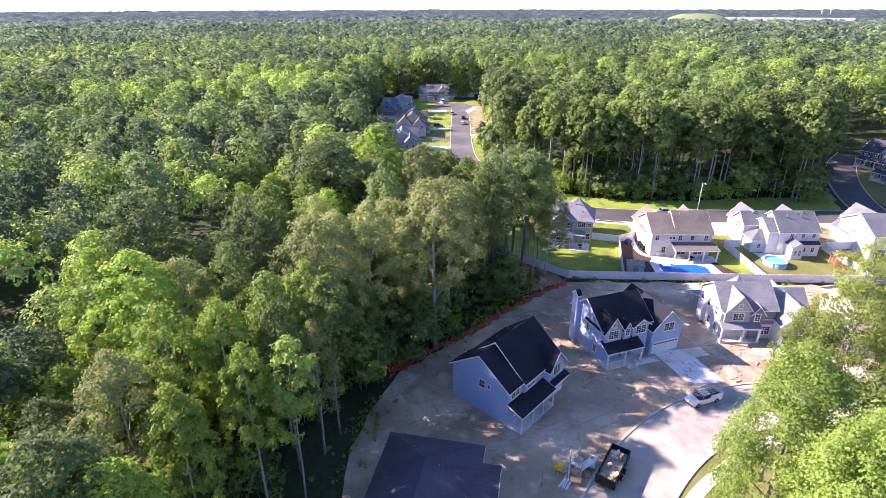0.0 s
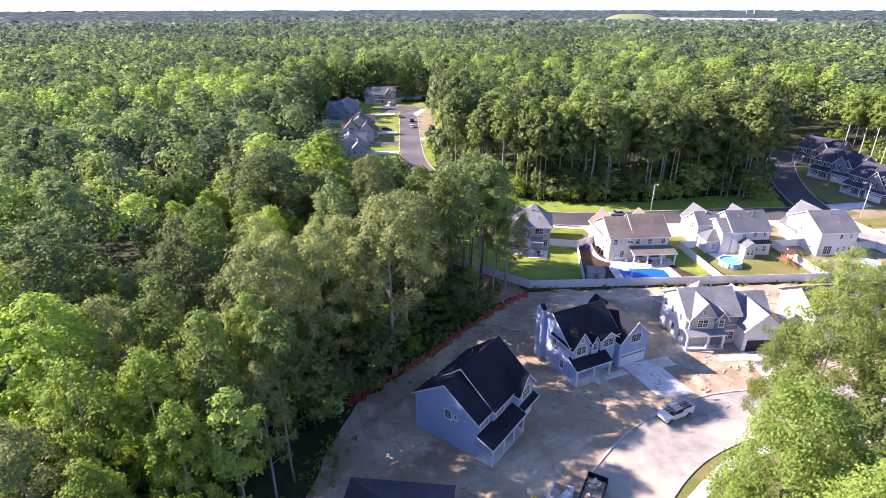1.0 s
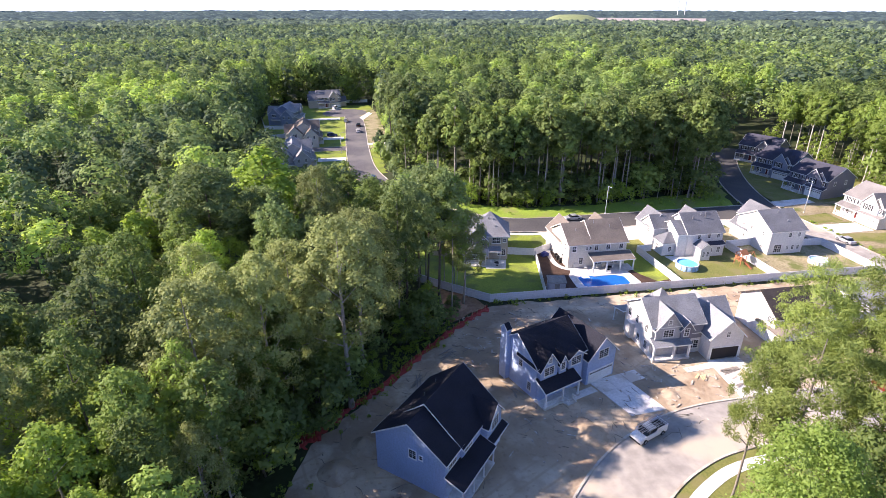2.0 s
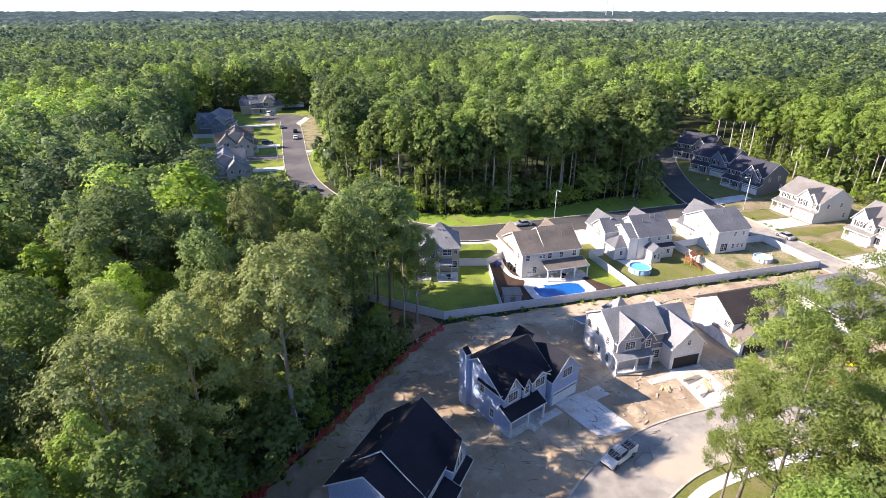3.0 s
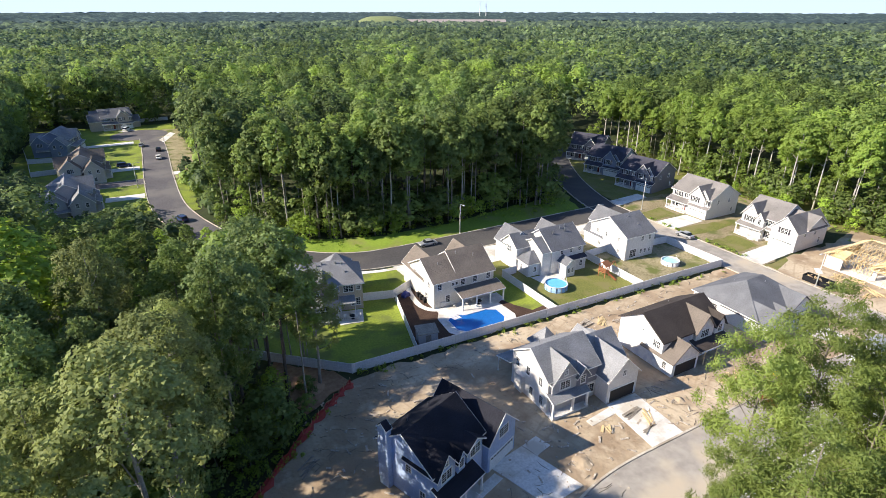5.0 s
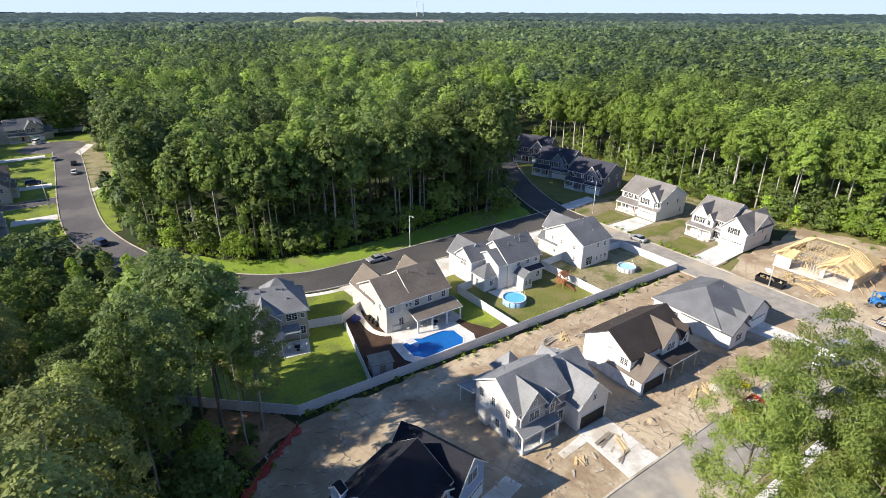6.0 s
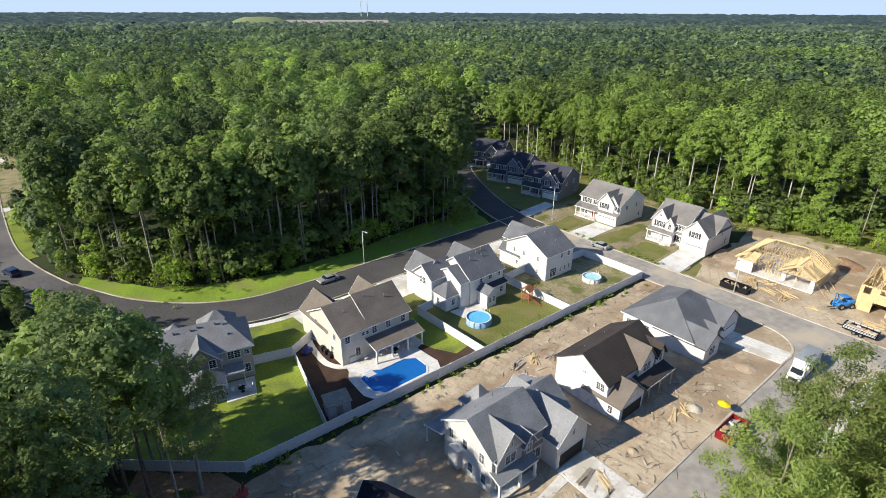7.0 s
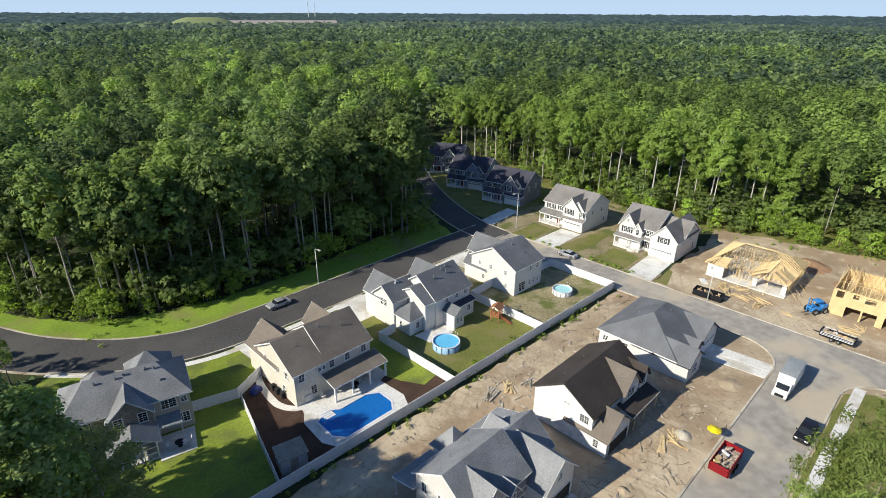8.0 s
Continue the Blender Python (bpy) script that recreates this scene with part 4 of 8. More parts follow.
lean_to(h, 6.2, 14.4, -0.2, 2.4, 2.9, 3.7, ROOF_BROWN)
posts(h, [(7.6, 0.0), (10.6, 0.0), (14.1, 0.0)], 0, 2.85, 0.14, LUMBER)
window(h, "-x", 0.0, 3.6, 3.7, 0.6, 1.2, 2)
window(h, "-x", 0.0, 6.4, 5.2, 0.9, 0.25, bars=False)
window(h, "-x", 0.0, 1.6, 0.9, 0.7, 1.2)
window(h, "-y", 1.9, 9.3, 3.9, 0.85, 1.3, 2)
window(h, "-y", 1.9, 13.1, 3.9, 0.85, 1.3)
window(h, "-y", 2.4, 9.0, 0.8, 0.85, 1.4, 2)
opening(h, "-y", 0.0, 3.0, 0.03, 4.9, 2.2)
opening(h, "-y", 2.4, 12.2, 0.2, 1.0, 2.1)
roof_vents(h, [(3, 9, 6.9), (9, 9.6, 6.6)])

# single-storey house with the grey hipped roof
h = thing("house", pose(92.0, 78.6, 0), "single-storey white house with a broad grey hipped roof", "house", "houses")
hip(h, 0.0, 15.4, 2.2, 15.4, 3.1, 6.9, WHITE_SIDING, ROOF_SLATE, inset=5.6)
gable(h, 0.0, 5.2, 0.0, 9.0, 3.1, 5.0, "y", WHITE_SIDING, ROOF_SLATE, trim=ROOF_CHAR)
gable(h, 8.2, 15.2, 1.4, 9.0, 3.1, 5.6, "y", WHITE_SIDING, ROOF_SLATE, trim=ROOF_CHAR)
gable(h, 5.2, 8.0, 1.2, 7.0, 3.1, 4.3, "y", DARK_SIDING, ROOF_SLATE, trim=ROOF_CHAR)
window(h, "-x", 0.0, 11.0, 1.0, 0.85, 1.4, 2)
window(h, "-x", 0.0, 14.2, 1.4, 0.85, 0.9)
window(h, "-y", 0.0, 2.6, 0.9, 0.85, 1.5, 2)
garage_door(h, "-y", 1.4, 11.7, 4.9)
door(h, "-y", 1.2, 6.6, 0.15)
roof_vents(h, [(4, 10, 5.0), (6, 11.6, 5.3), (9, 7.5, 6.3), (2.4, 6.0, 4.6)])

# taupe-roofed house with the swimming pool, its back to the dirt
h = thing("house", pose(59.2, 129.0, 0, 0, 0, 180), "two-storey cream-sided house with taupe roof and a covered porch", "house", "houses")
gable(h, 0.0, 13.6, 2.0, 12.8, 5.7, 8.7, "x", CREAM_SIDING, ROOF_TAUPE)
gable(h, 0.0, 8.0, 2.6, 12.2, 6.0, 9.2, "x", CREAM_SIDING, ROOF_TAUPE, over=0.3)
gable(h, 7.6, 13.6, -1.4, 8.0, 4.6, 7.6, "y", CREAM_SIDING, ROOF_TAUPE)
gable(h, 0.4, 4.4, 0.6, 7.0, 5.7, 8.2, "y", CREAM_SIDING, ROOF_TAUPE)
lean_to(h, -0.8, 9.2, 12.8, 16.2, 3.6, 2.85, ROOF_TAUPE)
posts(h, [(-0.5, 15.9), (2.6, 15.9), (5.8, 15.9), (8.9, 15.9)], 0, 2.75, 0.25)
for u in (1.3, 4.4, 7.2, 12.4):
    window(h, "+y", 12.8, u, 4.0, 0.85, 1.2)
for u in (8.6, 9.4):
    window(h, "+y", 12.8, u, 4.3, 0.5, 0.6, bars=False)
window(h, "+y", 12.8, 10.6, 0.9, 0.9, 1.5)
window(h, "+y", 12.8, 6.5, 0.6, 0.9, 1.9, 2)
window(h, "+y", 12.8, 2.6, 0.6, 0.9, 1.7, 2)
for u, z in ((4.4, 3.9), (10.6, 3.9), (9.5, 1.0)):
    window(h, "+x", 13.6, u, z, 0.75, 1.2)
garage_door(h, "-y", -1.4, 10.6)
door(h, "-y", 2.0, 5.8, 0.2)
roof_vents(h, [(6.5, 8.4, 9.0), (11, 9.4, 7.8), (3, 9.5, 8.3)])

# brick-backed house with a screened porch
h = thing("house", pose(36.2, 133.4, 0, 0, 0, 166), "two-storey tan and grey house with slate roof and screened porch", "house", "houses")
hip(h, 0.0, 15.0, 1.5, 10.4, 5.6, 8.7, TAN_SIDING, ROOF_PALE_SLATE, inset=3.6)
hip(h, 1.4, 7.0, -0.6, 4.8, 5.6, 8.5, TAN_SIDING, ROOF_PALE_SLATE, inset=3.05)
hip(h, 9.0, 12.4, 0.6, 4.0, 5.6, 7.7, TAN_SIDING, ROOF_PALE_SLATE, inset=2.25)
gable(h, 4.8, 9.8, 5.0, 11.7, 5.4, 7.8, "y", STONE, ROOF_PALE_SLATE)
hip(h, 14.6, 17.6, 3.0, 9.6, 3.0, 4.4, TAN_SIDING, ROOF_PALE_SLATE)
gable(h, 4.8, 10.2, 11.4, 15.0, 2.9, 4.2, "y", TAN_SIDING, ROOF_PALE_SLATE, walls=False)
screen = part("porch_screen", Geo().box(5.0, 10.0, 14.88, 14.96, 2.8, 2.95), WHITE_TRIM, h, "white screened porch lattice")
for x in (5.0, 6.65, 8.3, 9.98):
    part("screen_bar", Geo().box(x - 0.06, x + 0.06, 14.85, 14.99, 0, 2.9), WHITE_TRIM, screen)
for z in (0.05, 0.95, 1.9):
    part("screen_bar", Geo().box(5.0, 10.0, 14.88, 14.96, z, z + 0.1), WHITE_TRIM, screen)
for y in (11.7, 13.3):
    for x in (4.96, 9.92):
        part("screen_bar", Geo().box(x, x + 0.12, y, y + 0.1, 0, 2.9), WHITE_TRIM, screen)
for z in (0.95, 1.9, 2.85):
    for x in (4.98, 9.94):
        part("screen_bar", Geo().box(x, x + 0.08, 11.6, 14.9, z, z + 0.1), WHITE_TRIM, screen)
part("porch_floor", Geo().box(4.9, 10.1, 11.7, 15.0, -0.05, 0.12), CONCRETE, h)
for u in (5.9, 8.7):
    window(h, "+y", 11.7, u, 4.0, 0.95, 1.35, bars=True)
window(h, "+y", 11.7, 7.4, 0.6, 0.9, 1.9, 2)
window(h, "+y", 10.4, 2.7, 4.0, 0.85, 1.3, 2)
window(h, "+y", 10.4, 0.8, 4.3, 0.7, 0.8)
window(h, "+y", 10.4, 1.4, 1.0, 0.8, 1.5, 2)
window(h, "+y", 10.4, 12.6, 0.9, 0.8, 1.4, 2)
window(h, "+y", 10.4, 12.6, 3.9, 0.8, 1.3, 2)
lean_to(h, 1.6, 4.6, 10.4, 12.4, 3.2, 2.6, ROOF_GREY)
posts(h, [(1.75, 12.2), (4.45, 12.2)], 0, 2.5)
roof_vents(h, [(3.5, 6.8, 8.4), (4.6, 6.6, 8.5), (7.2, 6.6, 8.5), (8.2, 6.8, 8.4), (10.6, 6.8, 8.4), (3.0, 8.4, 7.2)], 0.14)

# white gabled house with the round pool
h = thing("house", pose(84.4, 131.4, 0, 0, 0, 180), "two-storey white-sided house with grey gables and a bump-out", "house", "houses")
gable(h, 0.0, 9.0, 4.0, 13.6, 5.6, 9.0, "x", WHITE_SIDING, ROOF_SLATE)
gable(h, 8.6, 14.8, 3.0, 8.6, 5.6, 7.8, "x", WHITE_SIDING, ROOF_SLATE)
gable(h, 8.4, 11.4, 6.0, 13.4, 5.6, 7.6, "x", WHITE_SIDING, ROOF_SLATE)
gable(h, 9.4, 14.6, 0.0, 6.0, 5.0, 8.0, "y", WHITE_SIDING, ROOF_SLATE)
gable(h, 0.6, 4.6, 1.6, 8.0, 5.4, 8.0, "y", WHITE_SIDING, ROOF_SLATE)
hip(h, 9.0, 14.4, 8.0, 12.6, 3.0, 4.9, WHITE_SIDING, ROOF_SLATE)
lean_to(h, -0.3, 6.6, 13.6, 15.0, 3.4, 2.9, ROOF_CHAR)
part("wall", Geo().box(0.0, 6.3, 13.6, 14.7, 0.0, 2.95), WHITE_SIDING, h)
gable(h, 4.6, 7.2, 13.6, 16.6, 3.1, 4.1, "y", WHITE_SIDING, ROOF_SLATE)
for u in (1.4, 3.4):
    window(h, "+y", 14.7, u, 1.0, 0.75, 1.2)
for u in (5.4, 6.4):
    window(h, "+y", 16.6, u, 1.0, 0.5, 1.1)
for u in (1.2, 3.6, 6.2):
    window(h, "+y", 13.6, u, 4.2, 0.7, 0.9)
window(h, "+x", 14.8, 5.8, 3.9, 0.75, 1.3, 2)
window(h, "+y", 12.6, 12.6, 1.0, 0.7, 1.2)
window(h, "+x", 14.4, 10.2, 1.0, 0.7, 1.2)
garage_door(h, "-y", 0.0, 12.0, 4.2)
roof_vents(h, [(2.6, 9.4, 8.9), (4.0, 9.6, 8.8), (3.3, 10.4, 8.5), (6.6, 10.5, 8.4)], 0.1)

# plain white house on the corner
h = thing("house", pose(104.0, 128.0, 0, 0, 0, 180), "two-storey plain white-sided house with slate roof", "house", "houses")
gable(h, 0.0, 9.0, 1.0, 12.9, 5.8, 9.0, "x", WHITE_SIDING, ROOF_SLATE)
gable(h, 1.4, 6.6, -2.0, 6.4, 5.4, 8.4, "y", WHITE_SIDING, ROOF_SLATE)
gable(h, 5.4, 9.0, -1.0, 5.0, 3.2, 5.0, "y", WHITE_SIDING, ROOF_SLATE)
for u, z in ((3.5, 4.0), (6.4, 4.0), (10.4, 4.0), (4.4, 1.1), (10.6, 1.1)):
    window(h, "+x", 9.0, u, z, 0.6, 0.9)
for u in (1.6, 4.0):
    window(h, "+y", 12.9, u, 4.2, 0.7, 1.0)
for u in (1.2, 2.6, 4.0):
    window(h, "+y", 12.9, u, 1.0, 0.6, 1.0)
window(h, "+y", 12.9, 6.6, 0.5, 0.9, 1.9, 2)
garage_door(h, "-y", -2.0, 4.0)
roof_vents(h, [(3.0, 7.0, 8.9), (4.4, 8.0, 8.7), (3.5, 10.5, 7.3)], 0.1)


def street_front_house(place, wall, roof, label, mirror=False, big=True):
    """A two-storey house seen from its front: porch, garage under a gable, twin windows with shutters."""
    h = thing("house", place, label, "house", "houses")
    gable(h, 0.0, 13.0, 2.0, 13.6, 5.7, 9.1, "x", wall, roof)
    gable(h, 6.4, 11.4, 1.2, 8.0, 5.7, 8.6, "y", wall, roof)
    if big:
        gable(h, 9.0, 12.6, 1.6, 8.0, 5.7, 7.9, "y", wall, roof)
    lean_to(h, -0.2, 6.8, -0.2, 2.0, 2.9, 3.8, roof)
    lean_to(h, 6.8, 13.2, 0.2, 1.8, 2.9, 3.5, roof)
    part("wall", Geo().box(6.9, 13.0, 0.6, 2.0, 0, 3.0), wall, h)
    posts(h, [(0.1, 0.0), (3.2, 0.0), (6.2, 0.0)], 0.3, 2.85, 0.2)
    part("porch_floor", Geo().box(-0.1, 6.8, -0.2, 2.0, -0.05, 0.3), CONCRETE, h)
    railing(h, (0.2, 0.0), (3.0, 0.0), 0.3)
    window(h, "-y", 2.0, 2.2, 4.0, 0.8, 1.4, 2, DARK_SHUTTER)
    window(h, "-y", 1.2, 8.4, 4.0, 0.8, 1.5, 2, DARK_SHUTTER)
    window(h, "-y", 1.6, 11.9, 4.0, 0.6, 1.3, 1, DARK_SHUTTER)
    window(h, "-y", 2.0, 5.2, 4.2, 0.6, 1.2, 1, DARK_SHUTTER)
    window(h, "-y", 2.0, 1.8, 0.8, 0.8, 1.6, 2)
    door(h, "-y", 2.0, 4.8, 0.3)
    garage_door(h, "-y", 0.6, 10.0)
    for u in (5.0, 9.6):
        window(h, "+x", 13.0, u, 4.0, 0.7, 1.1)
    window(h, "+x", 13.0, 11.4, 1.0, 0.7, 1.2)
    window(h, "-x", 0.0, 9.0, 4.0, 0.7, 1.1)
    roof_vents(h, [(3, 9.5, 8.2), (9, 10.5, 7.6)])
    return h


street_front_house(pose(133.8, 137.0, 0, 0, 0, -90), WHITE_SIDING, ROOF_WARM, "two-storey white house with warm grey roof, porch and garage")

h = thing("house", pose(133.6, 114.2, 0, 0, 0, -90), "two-storey white house with two street gables and warm grey roof", "house", "houses")
gable(h, 0.0, 9.0, 2.2, 13.6, 5.7, 9.2, "x", WHITE_SIDING, ROOF_WARM)
gable(h, 0.2, 4.6, 1.2, 8.0, 5.7, 8.6, "y", WHITE_SIDING, ROOF_WARM)
gable(h, 4.0, 6.2, 1.0, 6.0, 5.4, 6.9, "y", WHITE_SIDING, ROOF_WARM)
gable(h, 8.6, 15.0, 0.6, 13.2, 5.0, 8.2, "y", WHITE_SIDING, ROOF_WARM)
gable(h, 8.0, 15.0, 4.4, 12.4, 5.2, 8.0, "x", WHITE_SIDING, ROOF_WARM)
lean_to(h, -0.3, 6.6, -0.3, 2.2, 2.9, 3.8, ROOF_WARM)
lean_to(h, 6.6, 9.0, 1.4, 2.2, 3.1, 3.5, ROOF_WARM)
posts(h, [(0.0, 0.0), (3.3, 0.0), (6.3, 0.0)], 0.3, 2.85, 0.22)
part("porch_floor", Geo().box(-0.2, 6.6, -0.2, 2.2, -0.05, 0.3), CONCRETE, h)
railing(h, (0.2, 0.0), (3.0, 0.0), 0.3)
steps_to(h, 4.0, 5.6, -0.2, 2, 0.15)
window(h, "-y", 1.2, 2.3, 3.9, 0.8, 1.4, 2, DARK_SHUTTER)
window(h, "-y", 1.2, 2.3, 6.6, 0.5, 0.6)
window(h, "-y", 1.0, 5.1, 3.9, 0.7, 1.3)
window(h, "-y", 2.2, 7.6, 3.9, 0.75, 1.4, 2, DARK_SHUTTER)
window(h, "-y", 2.2, 7.6, 0.8, 0.75, 1.6, 2, DARK_SHUTTER)
window(h, "-y", 2.2, 1.6, 0.8, 0.75, 1.6, 2)
window(h, "-y", 0.6, 11.8, 3.9, 0.8, 1.4, 2, DARK_SHUTTER)
door(h, "-y", 2.2, 4.7, 0.3)
garage_door(h, "-y", 0.6, 11.8)
for u in (4.0, 8.0):
    window(h, "+x", 15.0, u, 3.6, 0.7, 1.1)
window(h, "+x", 15.0, 10.4, 1.0, 0.8, 1.3)
roof_vents(h, [(3, 9.5, 8.4), (12, 10, 7.4)])

street_front_house(pose(136.6, 160.5, 0, 0, 0, -80), DARK_SIDING, ROOF_CHAR, "two-storey dark slate-sided house in tree shade")
street_front_house(pose(138.5, 178.0, 0, 0, 0, -72), STEEL_SIDING, ROOF_CHAR, "two-storey steel blue house in tree shade")
street_front_house(pose(145.0, 195.5, 0, 0, 0, -62), DARK_SIDING, ROOF_CHAR, "two-storey slate-sided house deep in shade", big=False)
for x, y, r, wall, roof, lab in ((-16.5, 338.5, 8, TAN_SIDING, ROOF_SLATE, "far two-storey tan house with slate roof"), (-24.5, 294, 78, STEEL_SIDING, ROOF_GREY, "far two-storey blue-grey house with slate roof"),
                                 (-11.6, 248.5, 92, CREAM_SIDING, ROOF_TAUPE, "far two-storey cream house with taupe roof"), (-13.0, 211.5, 94, GREY_SIDING, ROOF_GREY, "far two-storey grey house with pale grey roof")):
    h = street_front_house(pose(x, y, 0, 0, 0, r), wall, roof, lab)
    gable(h, 0.6, 5.4, 7.0, 15.4, 5.5, 8.3, "y", wall, roof)
    gable(h, 8.6, 13.4, 7.0, 14.8, 3.4, 6.4, "y", wall, roof)
    gable(h, 12.8, 16.4, 3.0, 10.6, 3.0, 5.4, "x", wall, roof)
    window(h, "+y", 15.4, 3.0, 3.8, 0.8, 1.3, 2)
    window(h, "+y", 15.4, 3.0, 0.9, 1.5, 2.0, 2)
    window(h, "+x", 16.4, 6.8, 1.0, 0.8, 1.2)
    gable(h, -3.6, 4.0, 8.2, 14.2, 5.2, 8.2, "x", wall, roof)
    gable(h, -5.2, 3.0, 1.6, 7.6, 4.6, 7.6, "x", wall, roof)
    lean_to(h, -4.8, -2.4, 7.4, 12.6, 2.6, 3.4, roof, "x")
    for u, z in ((3.4, 3.4), (5.8, 3.4), (4.6, 0.9)):
        window(h, "-x", -5.2, u, z, 0.75, 1.2)
    window(h, "-x", -3.6, 11.2, 4.0, 0.85, 1.3, 2)

# single-storey dark-roofed house below the start of the flight
h = thing("house", pose(2.8, 42.0, 0, 0, 0, 80), "single-storey house with a dark hipped roof in dappled shade", "house", "houses")
hip(h, -7.0, 10.2, 0.8, 12.4, 3.0, 6.0, BLUE_SIDING, ROOF_DUSK, inset=6.2)
gable(h, 1.0, 7.6, -1.6, 6.0, 3.0, 5.0, "y", BLUE_SIDING, ROOF_DUSK)
garage_door(h, "-y", -1.6, 4.3)
window(h, "+x", 10.2, 6.0, 0.9, 0.9, 1.4, 2)
window(h, "+x", 10.2, 10.0, 0.9, 0.9, 1.4)
roof_vents(h, [(6.5, 8.4, 5.2), (4.0, 5.0, 5.4)])


# ---- pool yard ----
WATER = plain("blue_pool_water", (0.012, 0.14, 0.46), 0.08, 0.0, 0.12)
WATER_PALE = plain("turquoise_pool_water", (0.14, 0.50, 0.78), 0.08, 0.0, 0.12)
POOL_WALL = plain("pale_blue_pool_wall", (0.30, 0.48, 0.70), 0.5)
TEAK = plain("cedar_wood", (0.36, 0.15, 0.07), 0.7, 0.0, 0.2)
YELLOW = plain("yellow_plastic", (0.80, 0.62, 0.02), 0.5)
RED_PAINT = plain("red_paint", (0.23, 0.012, 0.018), 0.45)
BLUE_PAINT = plain("blue_machine_paint", (0.05, 0.25, 0.62), 0.4)
CARD = plain("cardboard", (0.42, 0.29, 0.17), 0.85)
SCRAP = surface("mixed_building_scrap", (0.22, 0.17, 0.13), (0.62, 0.55, 0.46), 0.9, 1.2, 5.0, 0.5, 9.0)
SILT = plain("orange_red_silt_fabric", (0.40, 0.062, 0.048), 0.8, 0.0, 0.3)
WEATHERED = surface("weathered_grey_boards", (0.20, 0.17, 0.14), (0.36, 0.32, 0.27), 0.9, 0.8, 6.0, 0.4, 14.0)
PURPLE = plain("navy_cover", (0.05, 0.06, 0.2), 0.7)
LINEN = plain("pale_canvas", (0.62, 0.60, 0.56), 0.85)

WATERLINE = [(45.9, 111.4), (48.0, 112.7), (50.0, 111.5), (54.6, 111.5), (56.4, 110.4), (56.4, 107.5), (55.2, 105.9), (47.2, 105.9), (45.8, 107.6)]
deck_pieces = [
    [(46.2, 117.2), (45.6, 114.4), (44.5, 112.6), (45.9, 111.4), (48.0, 112.7), (48.4, 117.2)],
    [(48.4, 117.2), (48.0, 112.7), (50.0, 111.5), (54.6, 111.5), (58.2, 112.6), (60.2, 113.4), (60.2, 116.2)],
    [(44.5, 112.6), (44.2, 107.6), (45.8, 107.6), (45.9, 111.4)],
    [(44.2, 107.6), (45.6, 104.9), (47.2, 105.9), (45.8, 107.6)],
    [(45.6, 104.9), (57.4, 104.9), (55.2, 105.9), (47.2, 105.9)],
    [(57.4, 104.9), (58.6, 107.4), (56.4, 107.5), (55.2, 105.9)],
    [(58.6, 107.4), (58.2, 112.6), (54.6, 111.5), (56.4, 110.4), (56.4, 107.5)]]
pool_deck = thing("pool_deck", pose(0, 0, 0), "pale concrete deck round a swimming pool", "paving")
for pts in deck_pieces:
    cx, cy = sum(p[0] for p in pts) / len(pts), sum(p[1] for p in pts) / len(pts)
    part("slab", Geo().slab([(cx + (x - cx) * 0.997, cy + (y - cy) * 0.997, 0.09) for x, y in pts], 0.2), CONCRETE, pool_deck)
pool = thing("swimming_pool", pose(0, 0, 0), "bright blue in-ground swimming pool with angled ends", "pool")
part("water", Geo().slab([(x, y, 0.02) for x, y in WATERLINE], 0.15), WATER, pool, "clear blue water")
n = len(WATERLINE)
for i in range(n):
    a, b = Vector((*WATERLINE[i], 0.1)), Vector((*WATERLINE[(i + 1) % n], 0.1))
    part("coping", Geo().beam(a, b, 0.3, 0.1), VINYL, pool)
for i in range(4):
    part("pool_step", Geo().box(46.9 + 0.1 * i, 48.6 + 0.05 * i, 112.1 - 0.38 * i, 112.45 - 0.38 * i, 0.0, 0.22 - 0.05 * i), VINYL, pool, "white pool step")
garden_path = smooth_line([(46.2, 129), (44.6, 126), (43.9, 122), (43.9, 118.6), (45.2, 116.2), (47, 115.6)])
tagged(new("garden_path", ribbon(garden_path, 0.55, -0.55, -0.1, 0.05).data("garden_path", CONCRETE)), "curving pale concrete garden path", "paving", kind="structure")

shed = thing("garden_shed", pose(37.5, 106.2, 0, 0, 0, -12), "small grey garden shed with a flat weathered roof", "shed")
part("wall", Geo().box(0, 3.4, 0, 2.6, 0, 2.3), GREY_SIDING, shed)
part("roof", Geo().slab([(-0.2, -0.2, 2.42), (3.6, -0.2, 2.42), (3.6, 2.8, 2.62), (-0.2, 2.8, 2.62)], 0.12), WEATHERED, shed)
part("door", Geo().box(1.2, 2.2, -0.04, 0.01, 0.1, 2.0), WEATHERED, shed)


def chair(x, y, rot, material=None, label="pale patio chair with slim legs"):
    c = thing("patio_chair", pose(x, y, 0.1, 0, 0, rot), label, "chair", "patio chairs")
    m = material or LINEN
    part("seat", Geo().box(-0.27, 0.27, -0.27, 0.27, 0.4, 0.46), m, c)
    part("backrest", Geo().add([(-0.27, 0.22, 0.46), (0.27, 0.22, 0.46), (0.27, 0.38, 1.0), (-0.27, 0.38, 1.0), (-0.27, 0.27, 0.46), (0.27, 0.27, 0.46), (0.27, 0.43, 1.0), (-0.27, 0.43, 1.0)],
                               [(0, 1, 2, 3), (7, 6, 5, 4), (0, 4, 5, 1), (1, 5, 6, 2), (2, 6, 7, 3), (3, 7, 4, 0)]), m, c)
    for px in (-0.24, 0.24):
        for py in (-0.24, 0.24):
            part("leg", Geo().box(px - 0.02, px + 0.02, py - 0.02, py + 0.02, 0, 0.4), METAL_GREY, c)
    return c


